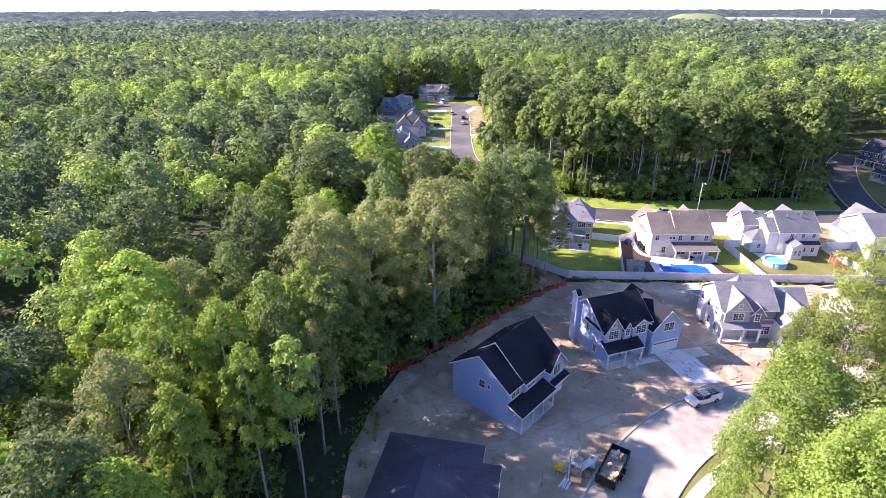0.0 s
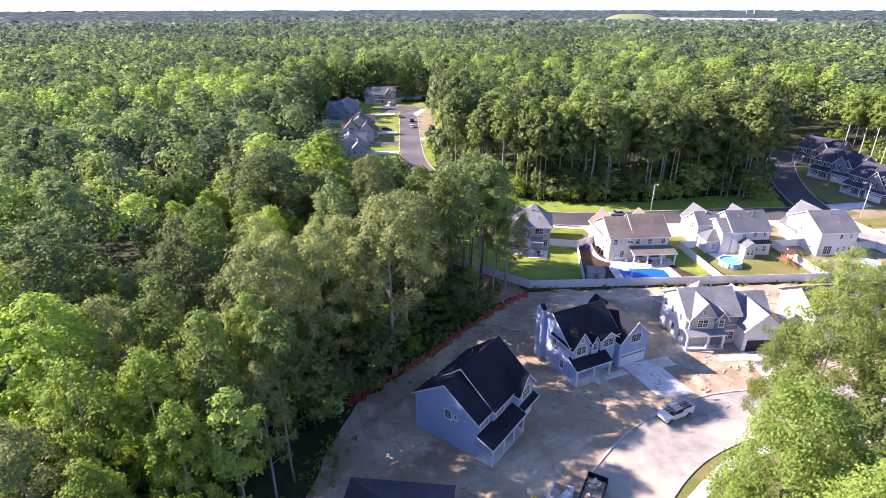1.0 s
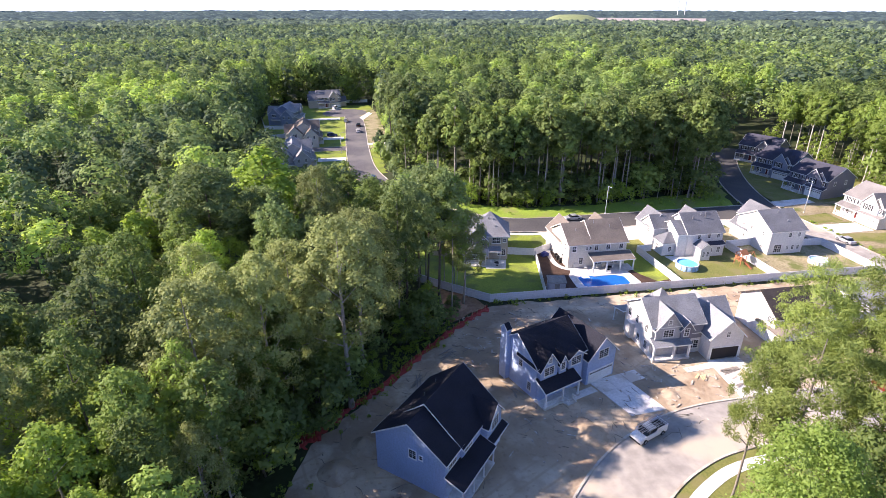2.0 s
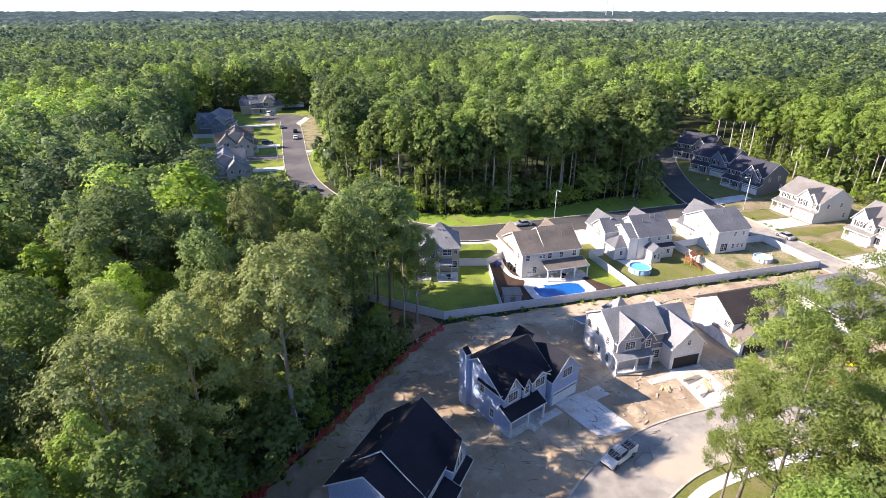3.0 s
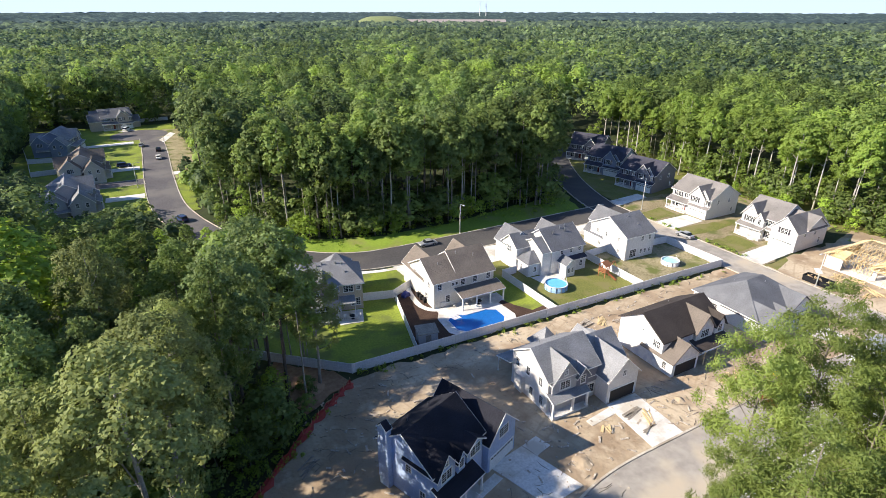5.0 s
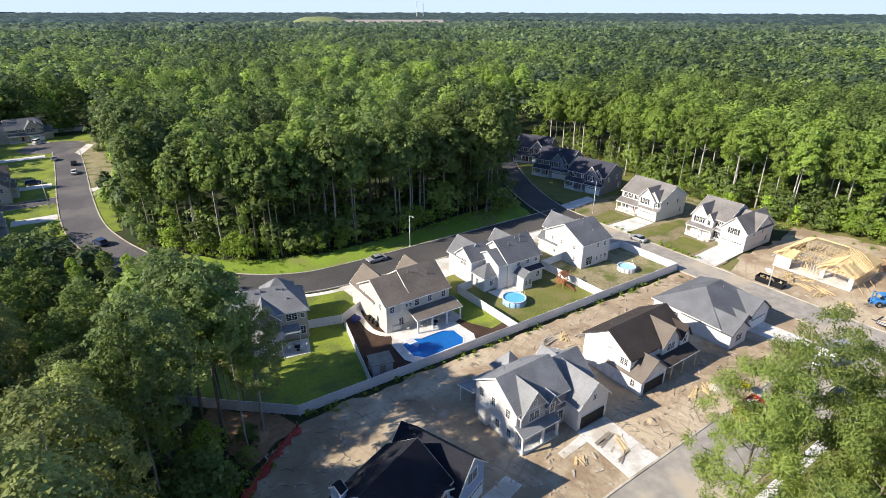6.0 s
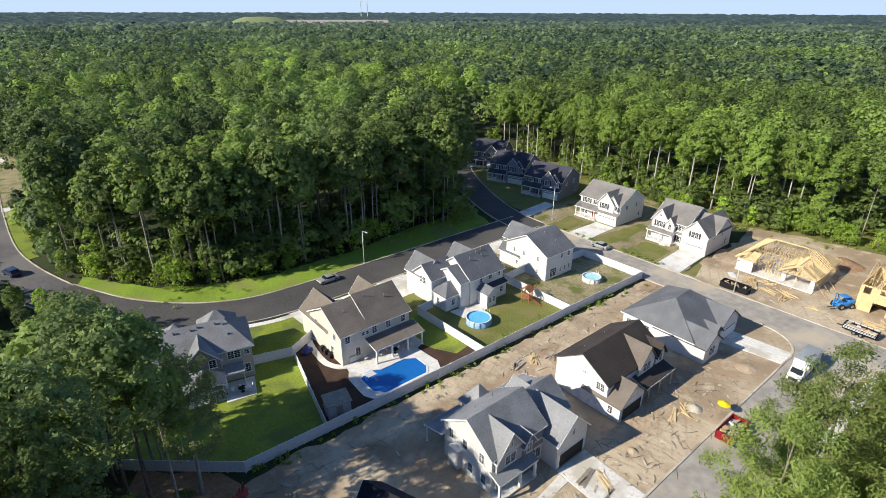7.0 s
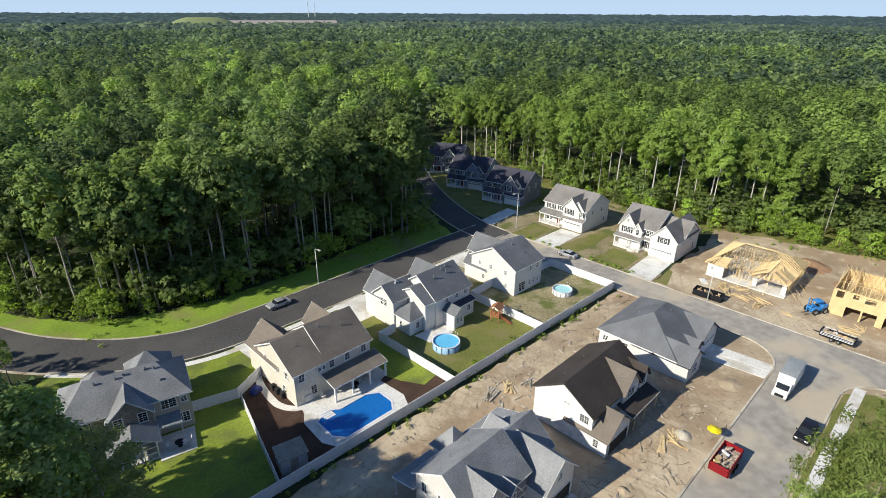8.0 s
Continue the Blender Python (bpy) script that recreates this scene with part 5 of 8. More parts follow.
def patio_table(x, y, z=0.1):
    c = thing("patio_table", pose(x, y, z), "round dark patio table", "table")
    part("tabletop", Geo().tube([(0, 0, 0.7), (0, 0, 0.74)], [0.6, 0.6], 20), BLACK, c)
    part("pedestal", Geo().tube([(0, 0, 0), (0, 0, 0.7)], [0.06, 0.05], 8), BLACK, c)
    part("foot", Geo().tube([(0, 0, 0), (0, 0, 0.05)], [0.32, 0.28], 14), BLACK, c)


for x, y, r in ((29.2, 120.6, 20), (30.4, 121.4, 130), (31.6, 120.2, 250), (31.0, 119.6, 10), (52.0, 114.6, 40), (53.6, 114.9, 100), (55.2, 114.4, 200), (57.5, 114.8, 300), (49.4, 115.2, 10)):
    chair(x, y, r)
patio_table(30.4, 120.3)
patio_table(54.4, 113.9)
grill = thing("grill", pose(47.6, 116.3, 0.1), "covered black barbecue grill by a house wall", "grill")
part("cover", rounded(Geo().box(-0.7, 0.7, -0.3, 0.3, 0.05, 1.15), "cover", LINEN, 0.12), None, grill)
part("base", Geo().box(-0.6, 0.6, -0.25, 0.25, 0, 0.06), BLACK, grill)
for x, y, lab in ((45.2, 119.6, "bin"), (45.1, 121.0, "bin"), (45.1, 122.3, "bin")):
    b = thing("wheelie_bin", pose(x, y, 0.0, 0, 0, 90), "dark wheeled rubbish bin beside a house", "bin", "bins")
    part("body", Geo().add([(-0.25, -0.25, 0.05), (0.25, -0.25, 0.05), (0.25, 0.25, 0.05), (-0.25, 0.25, 0.05), (-0.3, -0.32, 0.95), (0.3, -0.32, 0.95), (0.3, 0.32, 0.95), (-0.3, 0.32, 0.95)],
                             [(3, 2, 1, 0), (4, 5, 6, 7), (0, 1, 5, 4), (1, 2, 6, 5), (2, 3, 7, 6), (3, 0, 4, 7)]), BLACK, b)
    part("lid", rounded(Geo().box(-0.32, 0.32, -0.34, 0.34, 0.95, 1.05), "lid", BLACK, 0.04), None, b)
cov = thing("covered_mower", pose(42.9, 123.6, 0.0, 0, 0, 20), "ride-on mower under a navy blue cover", "mower")
part("cover", rounded(Geo().prism([(-0.9, 0.02), (0.9, 0.02), (0.85, 0.7), (0.3, 1.05), (-0.4, 0.95), (-0.85, 0.6)], -0.55, 0.55, "y"), "cover", PURPLE, 0.12), None, cov)


def round_pool(x, y, r, tall, label, wall, water):
    p = thing("above_ground_pool", pose(x, y, 0), label, "pool", "above-ground pools")
    n = 28
    g = Geo()
    ring = [(math.cos(q * 2 * math.pi / n), math.sin(q * 2 * math.pi / n)) for q in range(n)]
    v = [(c * rr, s * rr, z) for rr, z in ((r, 0), (r, tall), (r - 0.12, tall), (r - 0.12, 0.1)) for c, s in ring]
    g.add(v, [(k * n + q, k * n + (q + 1) % n, (k + 1) * n + (q + 1) % n, (k + 1) * n + q) for k in range(3) for q in range(n)])
    part("pool_wall", g, wall, p, "", True)
    part("water", Geo().slab([(c * (r - 0.13), s * (r - 0.13), tall - 0.18) for c, s in ring], 0.1), water, p, "clear turquoise water")
    rim = Geo()
    v = [(c * rr, s * rr, z) for rr, z in ((r + 0.06, tall), (r + 0.06, tall + 0.06), (r - 0.18, tall + 0.06), (r - 0.18, tall)) for c, s in ring]
    rim.add(v, [(k * n + q, k * n + (q + 1) % n, ((k + 1) % 4) * n + (q + 1) % n, ((k + 1) % 4) * n + q) for k in range(4) for q in range(n)])
    part("rim", rim, VINYL, p, "", True)
    for q in range(0, n, 2):
        c, s = ring[q]
        part("upright", Geo().beam((c * (r + 0.05), s * (r + 0.05), 0), (c * (r + 0.05), s * (r + 0.05), tall), 0.08), METAL_GREY, p)
    lad = part("ladder", Geo().beam((r - 0.1, -0.25, 0), (r + 0.1, -0.25, tall + 0.7), 0.05), VINYL, p)
    part("ladder_rail", Geo().beam((r - 0.1, 0.25, 0), (r + 0.1, 0.25, tall + 0.7), 0.05), VINYL, lad)
    for k in range(4):
        part("rung", Geo().beam((r + 0.05, -0.25, 0.25 + 0.28 * k), (r + 0.05, 0.25, 0.25 + 0.28 * k), 0.05), VINYL, lad)


round_pool(72.3, 112.0, 2.4, 1.2, "round blue above-ground pool on olive lawn", POOL_WALL, WATER_PALE)
round_pool(103.2, 109.0, 2.0, 1.0, "pale round above-ground pool on dry grass", VINYL, plain("pale_aqua_pool_water", (0.42, 0.72, 0.74), 0.08, 0.0, 0.1))
paving("patio_white_gabled_house", [(70.6, 118.4), (71.2, 114.8), (74.2, 114.4), (77.2, 114.6), (77.2, 117.8)], "small concrete patio by a pool", 0.05)
tarp = thing("pool_cover_heap", pose(74.3, 115.0, 0.05), "rumpled white pool cover on a patio", "cover")
tg = Geo()
tn = 12
tv = [((i / tn - 0.5) * 3.6, (j / tn - 0.5) * 1.8, 0.06 + 0.5 * abs(noise.noise((i * 0.45, j * 0.45, 3.1)))) for i in range(tn + 1) for j in range(tn + 1)]
tg.add(tv, [(i * (tn + 1) + j, (i + 1) * (tn + 1) + j, (i + 1) * (tn + 1) + j + 1, i * (tn + 1) + j + 1) for i in range(tn) for j in range(tn)])
tg.box(-1.7, 1.7, -0.8, 0.8, 0.0, 0.07)
part("cloth", tg, VINYL, tarp, "", True)

play = thing("play_set", pose(84.6, 110.6, 0, 0, 0, 15), "wooden play tower with swings on a lawn", "play set")
for x in (0, 1.6):
    for y in (0, 1.6):
        part("post", Geo().box(x - 0.06, x + 0.06, y - 0.06, y + 0.06, 0, 2.9), TEAK, play)
part("platform", Geo().box(-0.1, 1.7, -0.1, 1.7, 1.2, 1.32), TEAK, play)
part("roof", Geo().prism([(-0.3, 2.7), (0.8, 3.5), (1.9, 2.7), (1.9, 2.78), (0.8, 3.6), (-0.3, 2.78)], -0.3, 1.9, "x"), TEAK, play)
for a, b in (((0, 0), (1.6, 0)), ((0, 1.6), (1.6, 1.6)), ((0, 0), (0, 1.6))):
    for z in (1.6, 1.85, 2.1):
        part("rail", Geo().beam((*a, z), (*b, z), 0.05, 0.12), TEAK, play)
part("swing_beam", Geo().beam((1.6, 0.8, 2.4), (5.0, 0.8, 2.4), 0.12), TEAK, play)
for y in (-0.3, 1.9):
    part("swing_leg", Geo().beam((5.0, 0.8, 2.4), (5.2, y, 0), 0.1), TEAK, play)
for x in (2.5, 3.7):
    sw = part("swing_seat", Geo().box(x - 0.22, x + 0.22, 0.7, 0.9, 0.5, 0.54), BLACK, play)
    for d in (-0.2, 0.2):
        part("chain", Geo().beam((x + d, 0.8, 0.54), (x + d, 0.8, 2.4), 0.02), METAL_GREY, sw)
part("slide", Geo().add([(0.5, 0, 1.3), (1.1, 0, 1.3), (1.1, -2.3, 0.15), (0.5, -2.3, 0.15), (0.5, 0, 1.24), (1.1, 0, 1.24), (1.1, -2.3, 0.09), (0.5, -2.3, 0.09)], [(0, 1, 2, 3), (7, 6, 5, 4), (0, 4, 5, 1), (1, 5, 6, 2), (2, 6, 7, 3), (3, 7, 4, 0)]), plain("orange_slide", (0.42, 0.13, 0.05), 0.5), play)


# ---- lamps and poles ----
def street_lamp(x, y, tall, rot, label="tall grey street lamp with a short arm"):
    p = thing("street_lamp", pose(x, y, 0, 0, 0, rot), label, "street lamp", "street lamps")
    part("pole", Geo().tube([(0, 0, -0.2), (0, 0, tall * 0.5), (0, 0, tall)], [0.12, 0.1, 0.07], 10), POLE_GREY, p, "", True)
    part("base", Geo().tube([(0, 0, -0.05), (0, 0, 0.35)], [0.2, 0.16], 10), POLE_GREY, p)
    part("arm", Geo().tube([(0, 0, tall - 0.1), (0.7, 0, tall + 0.15), (1.5, 0, tall + 0.2)], [0.045, 0.04, 0.035], 8), POLE_GREY, p)
    part("lamp_head", rounded(Geo().box(1.3, 2.1, -0.16, 0.16, tall + 0.12, tall + 0.27), "lamp_head", POLE_GREY, 0.04), None, p)


street_lamp(69.6, 147.9, 8.0, -90)
street_lamp(125.6, 138.6, 9.6, 180)
street_lamp(121.6, 86.7, 7.6, 180, "pale street lamp beside a building plot")
street_lamp(-4.0, 232.0, 8.0, 0, "slim grey lamp beside a far street")


# ---- vehicles ----
def wheel(v, x, y, r=0.36, w=0.24):
    t = part("wheel", Geo().tube([(x, y - w / 2, r), (x, y + w / 2, r)], [r, r], 16), BLACK, v)
    s = -1 if y < 0 else 1
    part("rim", Geo().tube([(x, y + s * w * 0.35, r), (x, y + s * (w / 2 + 0.015), r)], [r * 0.62, r * 0.58], 12), METAL_GREY, t)


def car(name, m, paint, label, length=4.7, suv=False, pickup=False):
    """A car, front at +x: lower body, glass house, wheels, lamps."""
    v = thing(name, m, label, "car" if not pickup else "pickup truck", "parked vehicles")
    L, W = length / 2, 0.92
    h = 0.12 if suv or pickup else 0.0
    low = [(-L, 0.42), (-L + 0.06, 0.95 + h), (L - 1.15, 0.98 + h), (L - 0.1, 0.82 + h), (L, 0.45), (L - 0.2, 0.28), (-L + 0.2, 0.28)]
    part("body", rounded(Geo().prism(low, -W, W, "y"), "body", paint, 0.1, 3), None, v)
    if pickup:
        top = [(-0.5, 0.95 + h), (-0.42, 1.78), (0.9, 1.8), (1.5, 0.98 + h)]
        part("bed_floor", Geo().box(-L + 0.15, -0.55, -0.75, 0.75, 0.985 + h, 1.0 + h), BLACK, v)
        for y in (-0.86, 0.86):
            part("bed_side", rounded(Geo().box(-L + 0.05, -0.52, y - 0.06, y + 0.06, 0.9 + h, 1.42 + h), "bed_side", paint, 0.03), None, v)
        part("tailgate", rounded(Geo().box(-L + 0.02, -L + 0.14, -0.8, 0.8, 0.9 + h, 1.42 + h), "tailgate", paint, 0.03), None, v)
    else:
        top = [(-L + 0.12 if suv else -L + 0.7, 0.95 + h), (-L + 0.4 if suv else -L + 1.4, 1.42 + 2 * h), (0.5, 1.45 + 2 * h), (L - 1.25, 0.97 + h)]
    part("glasshouse", rounded(Geo().prism(top, -W + 0.1, W - 0.1, "y"), "glasshouse", GLASS, 0.09, 2), None, v, "dark tinted glass")
    ra, rb = top[1], top[2]
    part("cabin_roof", rounded(Geo().box(ra[0] - 0.02, rb[0] + 0.04, -W + 0.14, W - 0.14, ra[1] - 0.03, ra[1] + 0.05), "cabin_roof", paint, 0.03), None, v)
    for x in (-L * 0.62, L * 0.62):
        for y in (-W + 0.04, W - 0.04):
            wheel(v, x, y)
    for y in (-0.62, 0.62):
        part("headlight", Geo().box(L - 0.13, L - 0.01, y - 0.2, y + 0.2, 0.62 + h, 0.76 + h), VINYL, v)
        part("tail_light", Geo().box(-L - 0.01, -L + 0.05, y - 0.16, y + 0.16, 0.72 + h, 0.9 + h), RED_PAINT, v)
    for y in (-1, 1):
        part("mirror", Geo().box(L - 1.6, L - 1.42, y * (W + 0.1) - 0.08, y * (W + 0.1) + 0.08, 1.0 + h, 1.16 + h), paint, v)
    part("bumper", rounded(Geo().box(L - 0.08, L + 0.06, -W + 0.06, W - 0.06, 0.34, 0.55), "bumper", BLACK, 0.03), None, v)
    return v


SILVER = plain("silver_paint", (0.50, 0.51, 0.53), 0.3, 0.5)
WHITE_PAINT = plain("white_paint", (0.78, 0.78, 0.77), 0.35)
BLACK_PAINT = plain("black_paint", (0.015, 0.016, 0.02), 0.2)
DARK_BLUE = plain("dark_blue_paint", (0.03, 0.05, 0.11), 0.25)
car("car", pose(58.6, 144.9, 0.03, 0, 0, 180), SILVER, "silver saloon car parked on dark asphalt")
car("car", pose(92.3, 62.2, 0.03, 0, 0, 178), BLACK_PAINT, "black car parked by a kerb", suv=True)
car("car", pose(119.6, 118.4, 0.03, 0, 0, 90), SILVER, "silver car parked at a kerb of the cross street")
car("car", pose(6.2, 192.0, 0.03, 0, 0, 110), DARK_BLUE, "dark car on a far street", suv=True)
car("car", pose(-1.6, 296.0, 0.03, 0, 0, 90), SILVER, "silver car on a far street")
car("car", pose(4.4, 284.0, 0.03, 0, 0, 90), BLACK_PAINT, "black car on a far street")
car("car", pose(-8.0, 262.5, 0.05, 0, 0, 0), DARK_BLUE, "dark car on a far driveway", suv=True)
car("car", pose(-7.0, 336.0, 0.05, 0, 0, 60), WHITE_PAINT, "white car on a far driveway", suv=True)
car("car", pose(3.9, 270.0, 0.03, 0, 0, 90), WHITE_PAINT, "white car on a far street")

# white pickup with a laden ladder rack
pk = car("pickup_truck", pose(36.9, 65.2, 0.03, 0, 0, 201), WHITE_PAINT, "white pickup with ladder rack full of timber", 5.5, pickup=True)
rack = part("ladder_rack", Geo().beam((-2.5, -0.85, 2.0), (1.6, -0.85, 2.0), 0.06), METAL_GREY, pk)
part("rack_rail", Geo().beam((-2.5, 0.85, 2.0), (1.6, 0.85, 2.0), 0.06), METAL_GREY, rack)
for x in (-2.4, -0.7, 1.0):
    part("rack_bar", Geo().beam((x, -0.85, 2.0), (x, 0.85, 2.0), 0.06), METAL_GREY, rack)
    for y in (-0.85, 0.85):
        part("rack_post", Geo().beam((x, y, 1.3), (x, y, 2.0), 0.05), METAL_GREY, rack)
for k in range(2):
    lad = part("ladder", Geo().beam((-3.2, -0.55 + k * 0.75, 2.1), (2.6, -0.55 + k * 0.75, 2.1), 0.05, 0.09), METAL_GREY, pk)
    part("ladder_side", Geo().beam((-3.2, -0.1 + k * 0.75, 2.1), (2.6, -0.1 + k * 0.75, 2.1), 0.05, 0.09), METAL_GREY, lad)
    for q in range(18):
        part("rung", Geo().beam((-3.1 + q * 0.33, -0.55 + k * 0.75, 2.1), (-3.1 + q * 0.33, -0.1 + k * 0.75, 2.1), 0.035), METAL_GREY, lad)

# white box truck
bt = thing("box_truck", pose(101.6, 67.2, 0.03, 0, 0, 180), "white box truck with a grey roof parked in the street", "truck", "parked vehicles")
part("cargo_box", rounded(Geo().box(-4.6, 1.2, -1.15, 1.15, 0.95, 3.2), "cargo_box", WHITE_PAINT, 0.05), None, bt)
part("box_roof", rounded(Geo().box(-4.62, 1.22, -1.17, 1.17, 3.2, 3.26), "box_roof", plain("grey_roof_skin", (0.30, 0.32, 0.33), 0.5), 0.02), None, bt, "grey roof skin")
part("box_roof", Geo().box(-4.55, 1.15, -1.1, 1.1, 3.2, 3.24), METAL_GREY, bt, "dull grey roof sheet")
cab = part("cab", rounded(Geo().prism([(1.25, 0.45), (1.25, 2.2), (2.1, 2.2), (2.65, 1.35), (3.5, 1.2), (3.6, 0.45)], -1.0, 1.0, "y"), "cab", WHITE_PAINT, 0.09), None, bt)
part("windscreen", Geo().add([(2.16, -0.85, 2.12), (2.16, 0.85, 2.12), (2.67, 0.85, 1.4), (2.67, -0.85, 1.4), (2.2, -0.85, 2.14), (2.2, 0.85, 2.14), (2.71, 0.85, 1.42), (2.71, -0.85, 1.42)], [(0, 1, 2, 3), (7, 6, 5, 4), (0, 4, 5, 1), (1, 5, 6, 2), (2, 6, 7, 3), (3, 7, 4, 0)]), GLASS, cab)
for y in (-1.01, 1.01):
    part("side_window", Geo().box(1.45, 2.1, y - 0.012, y + 0.012, 1.4, 2.0), GLASS, cab)
part("grille", Geo().box(3.54, 3.62, -0.6, 0.6, 0.6, 1.05), BLACK, cab)
part("bumper", rounded(Geo().box(3.5, 3.72, -0.95, 0.95, 0.4, 0.62), "bumper", METAL_GREY, 0.03), None, bt)
part("chassis", Geo().box(-4.4, 3.2, -0.45, 0.45, 0.5, 0.93), BLACK, bt)
for x in (-3.0, 2.4):
    for y in (-0.95, 0.95):
        wheel(bt, x, y, 0.42, 0.3)


def open_trailer(m, paint, label, length=4.6, width=2.1, tall=1.1, load=True, seed=1, name="trailer"):
    """A high-sided open trailer with a load of rubbish."""
    rng = random.Random(seed)
    t = thing(name, m, label, "trailer", "parked vehicles")
    part("floor", Geo().box(0, length, -width / 2, width / 2, 0.55, 0.65), BLACK, t)
    for y in (-width / 2, width / 2):
        s = part("side", Geo().box(0, length, y - 0.04, y + 0.04, 0.5, 0.65 + tall), paint, t)
        for k in range(6):
            part("rib", Geo().box(k * length / 5.2, k * length / 5.2 + 0.09, y - 0.08, y + 0.08, 0.5, 0.65 + tall), paint, s)
    for x in (0.0, length):
        g = part("tailgate", Geo().box(x - 0.04, x + 0.04, -width / 2 + 0.045, width / 2 - 0.045, 0.5, 0.65 + tall), paint, t)
        for z in (0.85, 1.25):
            part("rib", Geo().box(x - 0.09, x + 0.09, -width / 2 + 0.1, width / 2 - 0.1, z, z + 0.1), paint, g)
    part("drawbar", Geo().beam((length, 0, 0.55), (length + 1.2, 0, 0.5), 0.12), BLACK, t)
    for x in (length * 0.42, length * 0.62):
        for y in (-width / 2 - 0.16, width / 2 + 0.16):
            wheel(t, x, y, 0.36, 0.22)
    if load:
        for k in range(16):
            x, y, z = rng.uniform(0.4, length - 0.4), rng.uniform(-0.7, 0.7), 0.65 + rng.uniform(0.1, tall * 0.9)
            w, d, q = rng.uniform(0.3, 1.1), rng.uniform(0.2, 0.7), rng.uniform(0.04, 0.35)
            piece = part("scrap_piece", Geo().box(-w / 2, w / 2, -d / 2, d / 2, -q / 2, q / 2), rng.choice((CARD, SCRAP, LUMBER, VINYL, OSB)), t)
            piece.matrix_basis = pose(x, y, z, rng.uniform(-25, 25), rng.uniform(-25, 25), rng.uniform(0, 180))
        part("rubble", Geo().box(0.06, length - 0.06, -width / 2 + 0.06, width / 2 - 0.06, 0.66, 0.66 + tall * 0.35), SCRAP, t)
    return t


open_trailer(pose(76.4, 68.0, 0.03, 0, 0, 0), RED_PAINT, "red high-sided trailer laden with building rubbish", 5.0, 2.3, 1.15, seed=4)
open_trailer(pose(18.4, 48.9, 0.03, 0, 0, 57), BLACK_PAINT, "black trailer heaped with building rubbish", 6.0, 2.3, 1.2, seed=8)
railed = open_trailer(pose(123.2, 62.2, 0.0, 0, 0, 88), BLACK_PAINT, "long black trailer with pale rails beside the road", 5.2, 2.2, 0.5, seed=9)
for y in (-1.16, 1.16):
    for z in (0.78, 1.0, 1.3):
        part("side_rail", Geo().box(0.1, 5.1, y - 0.03, y + 0.03, z, z + 0.09), VINYL, railed, "pale side rail")
    for k in range(6):
        part("stake", Geo().box(0.1 + k * 0.98, 0.2 + k * 0.98, y * 0.97 - 0.03, y * 0.97 + 0.03, 1.15, 1.42), BLACK_PAINT, railed)
dump = thing("rubbish_skip", pose(123.3, 87.2, 0.0, 0, 0, 92), "dark open rubbish skip full of timber scraps", "skip")
part("floor", Geo().box(-2.6, 2.6, -1.1, 1.1, 0.05, 0.15), BLACK, dump)
for y in (-1.1, 1.1):
    part("side", Geo().add([(-2.7, y - 0.05, 0.05), (2.7, y - 0.05, 0.05), (2.8, y - 0.05, 1.3), (-2.8, y - 0.05, 1.3), (-2.7, y + 0.05, 0.05), (2.7, y + 0.05, 0.05), (2.8, y + 0.05, 1.3), (-2.8, y + 0.05, 1.3)], [(0, 1, 2, 3), (7, 6, 5, 4), (0, 4, 5, 1), (1, 5, 6, 2), (2, 6, 7, 3), (3, 7, 4, 0)]), BLACK_PAINT, dump)
for x in (-2.75, 2.75):
    part("end", Geo().box(x - 0.05, x + 0.05, -1.04, 1.04, 0.05, 1.3), BLACK_PAINT, dump)
rng = random.Random(2)
for k in range(14):
    p = part("scrap_piece", Geo().box(-0.6, 0.6, -0.08, 0.08, -0.03, 0.03), rng.choice((LUMBER, OSB, CARD)), dump)
    p.matrix_basis = pose(rng.uniform(-2, 2), rng.uniform(-0.7, 0.7), rng.uniform(0.8, 1.4), rng.uniform(-20, 20), rng.uniform(-20, 20), rng.uniform(0, 180))

# blue rough-terrain forklift
fl = thing("forklift", pose(132.0, 70.2, 0.0, 0, 0, 150), "blue rough-terrain forklift on bare dirt", "forklift")
part("chassis", rounded(Geo().box(-1.8, 1.6, -0.8, 0.8, 0.6, 1.35), "chassis", BLUE_PAINT, 0.08), None, fl)
part("engine_cover", rounded(Geo().box(-1.9, -0.6, -0.75, 0.75, 1.3, 1.85), "engine_cover", BLUE_PAINT, 0.1), None, fl)
part("seat", Geo().box(-0.4, 0.1, -0.3, 0.3, 1.35, 1.6), BLACK, fl)
part("canopy", rounded(Geo().box(-0.8, 0.8, -0.75, 0.75, 2.5, 2.6), "canopy", BLUE_PAINT, 0.03), None, fl)
for x in (-0.75, 0.75):
    for y in (-0.7, 0.7):
        part("canopy_post", Geo().beam((x, y, 1.35), (x, y, 2.5), 0.07), BLACK, fl)
for y in (-0.4, 0.4):
    part("mast", Geo().beam((1.75, y, 0.2), (1.75, y, 3.2), 0.14), BLUE_PAINT, fl)
    part("fork", Geo().beam((1.85, y, 0.15), (3.0, y, 0.15), 0.12, 0.05), BLACK, fl)
for z in (1.0, 2.0, 3.1):
    part("mast_bar", Geo().beam((1.75, -0.4, z), (1.75, 0.4, z), 0.1), BLACK, fl)
for x in (-1.2, 1.1):
    for y in (-0.95, 0.95):
        wheel(fl, x, y, 0.6, 0.4)


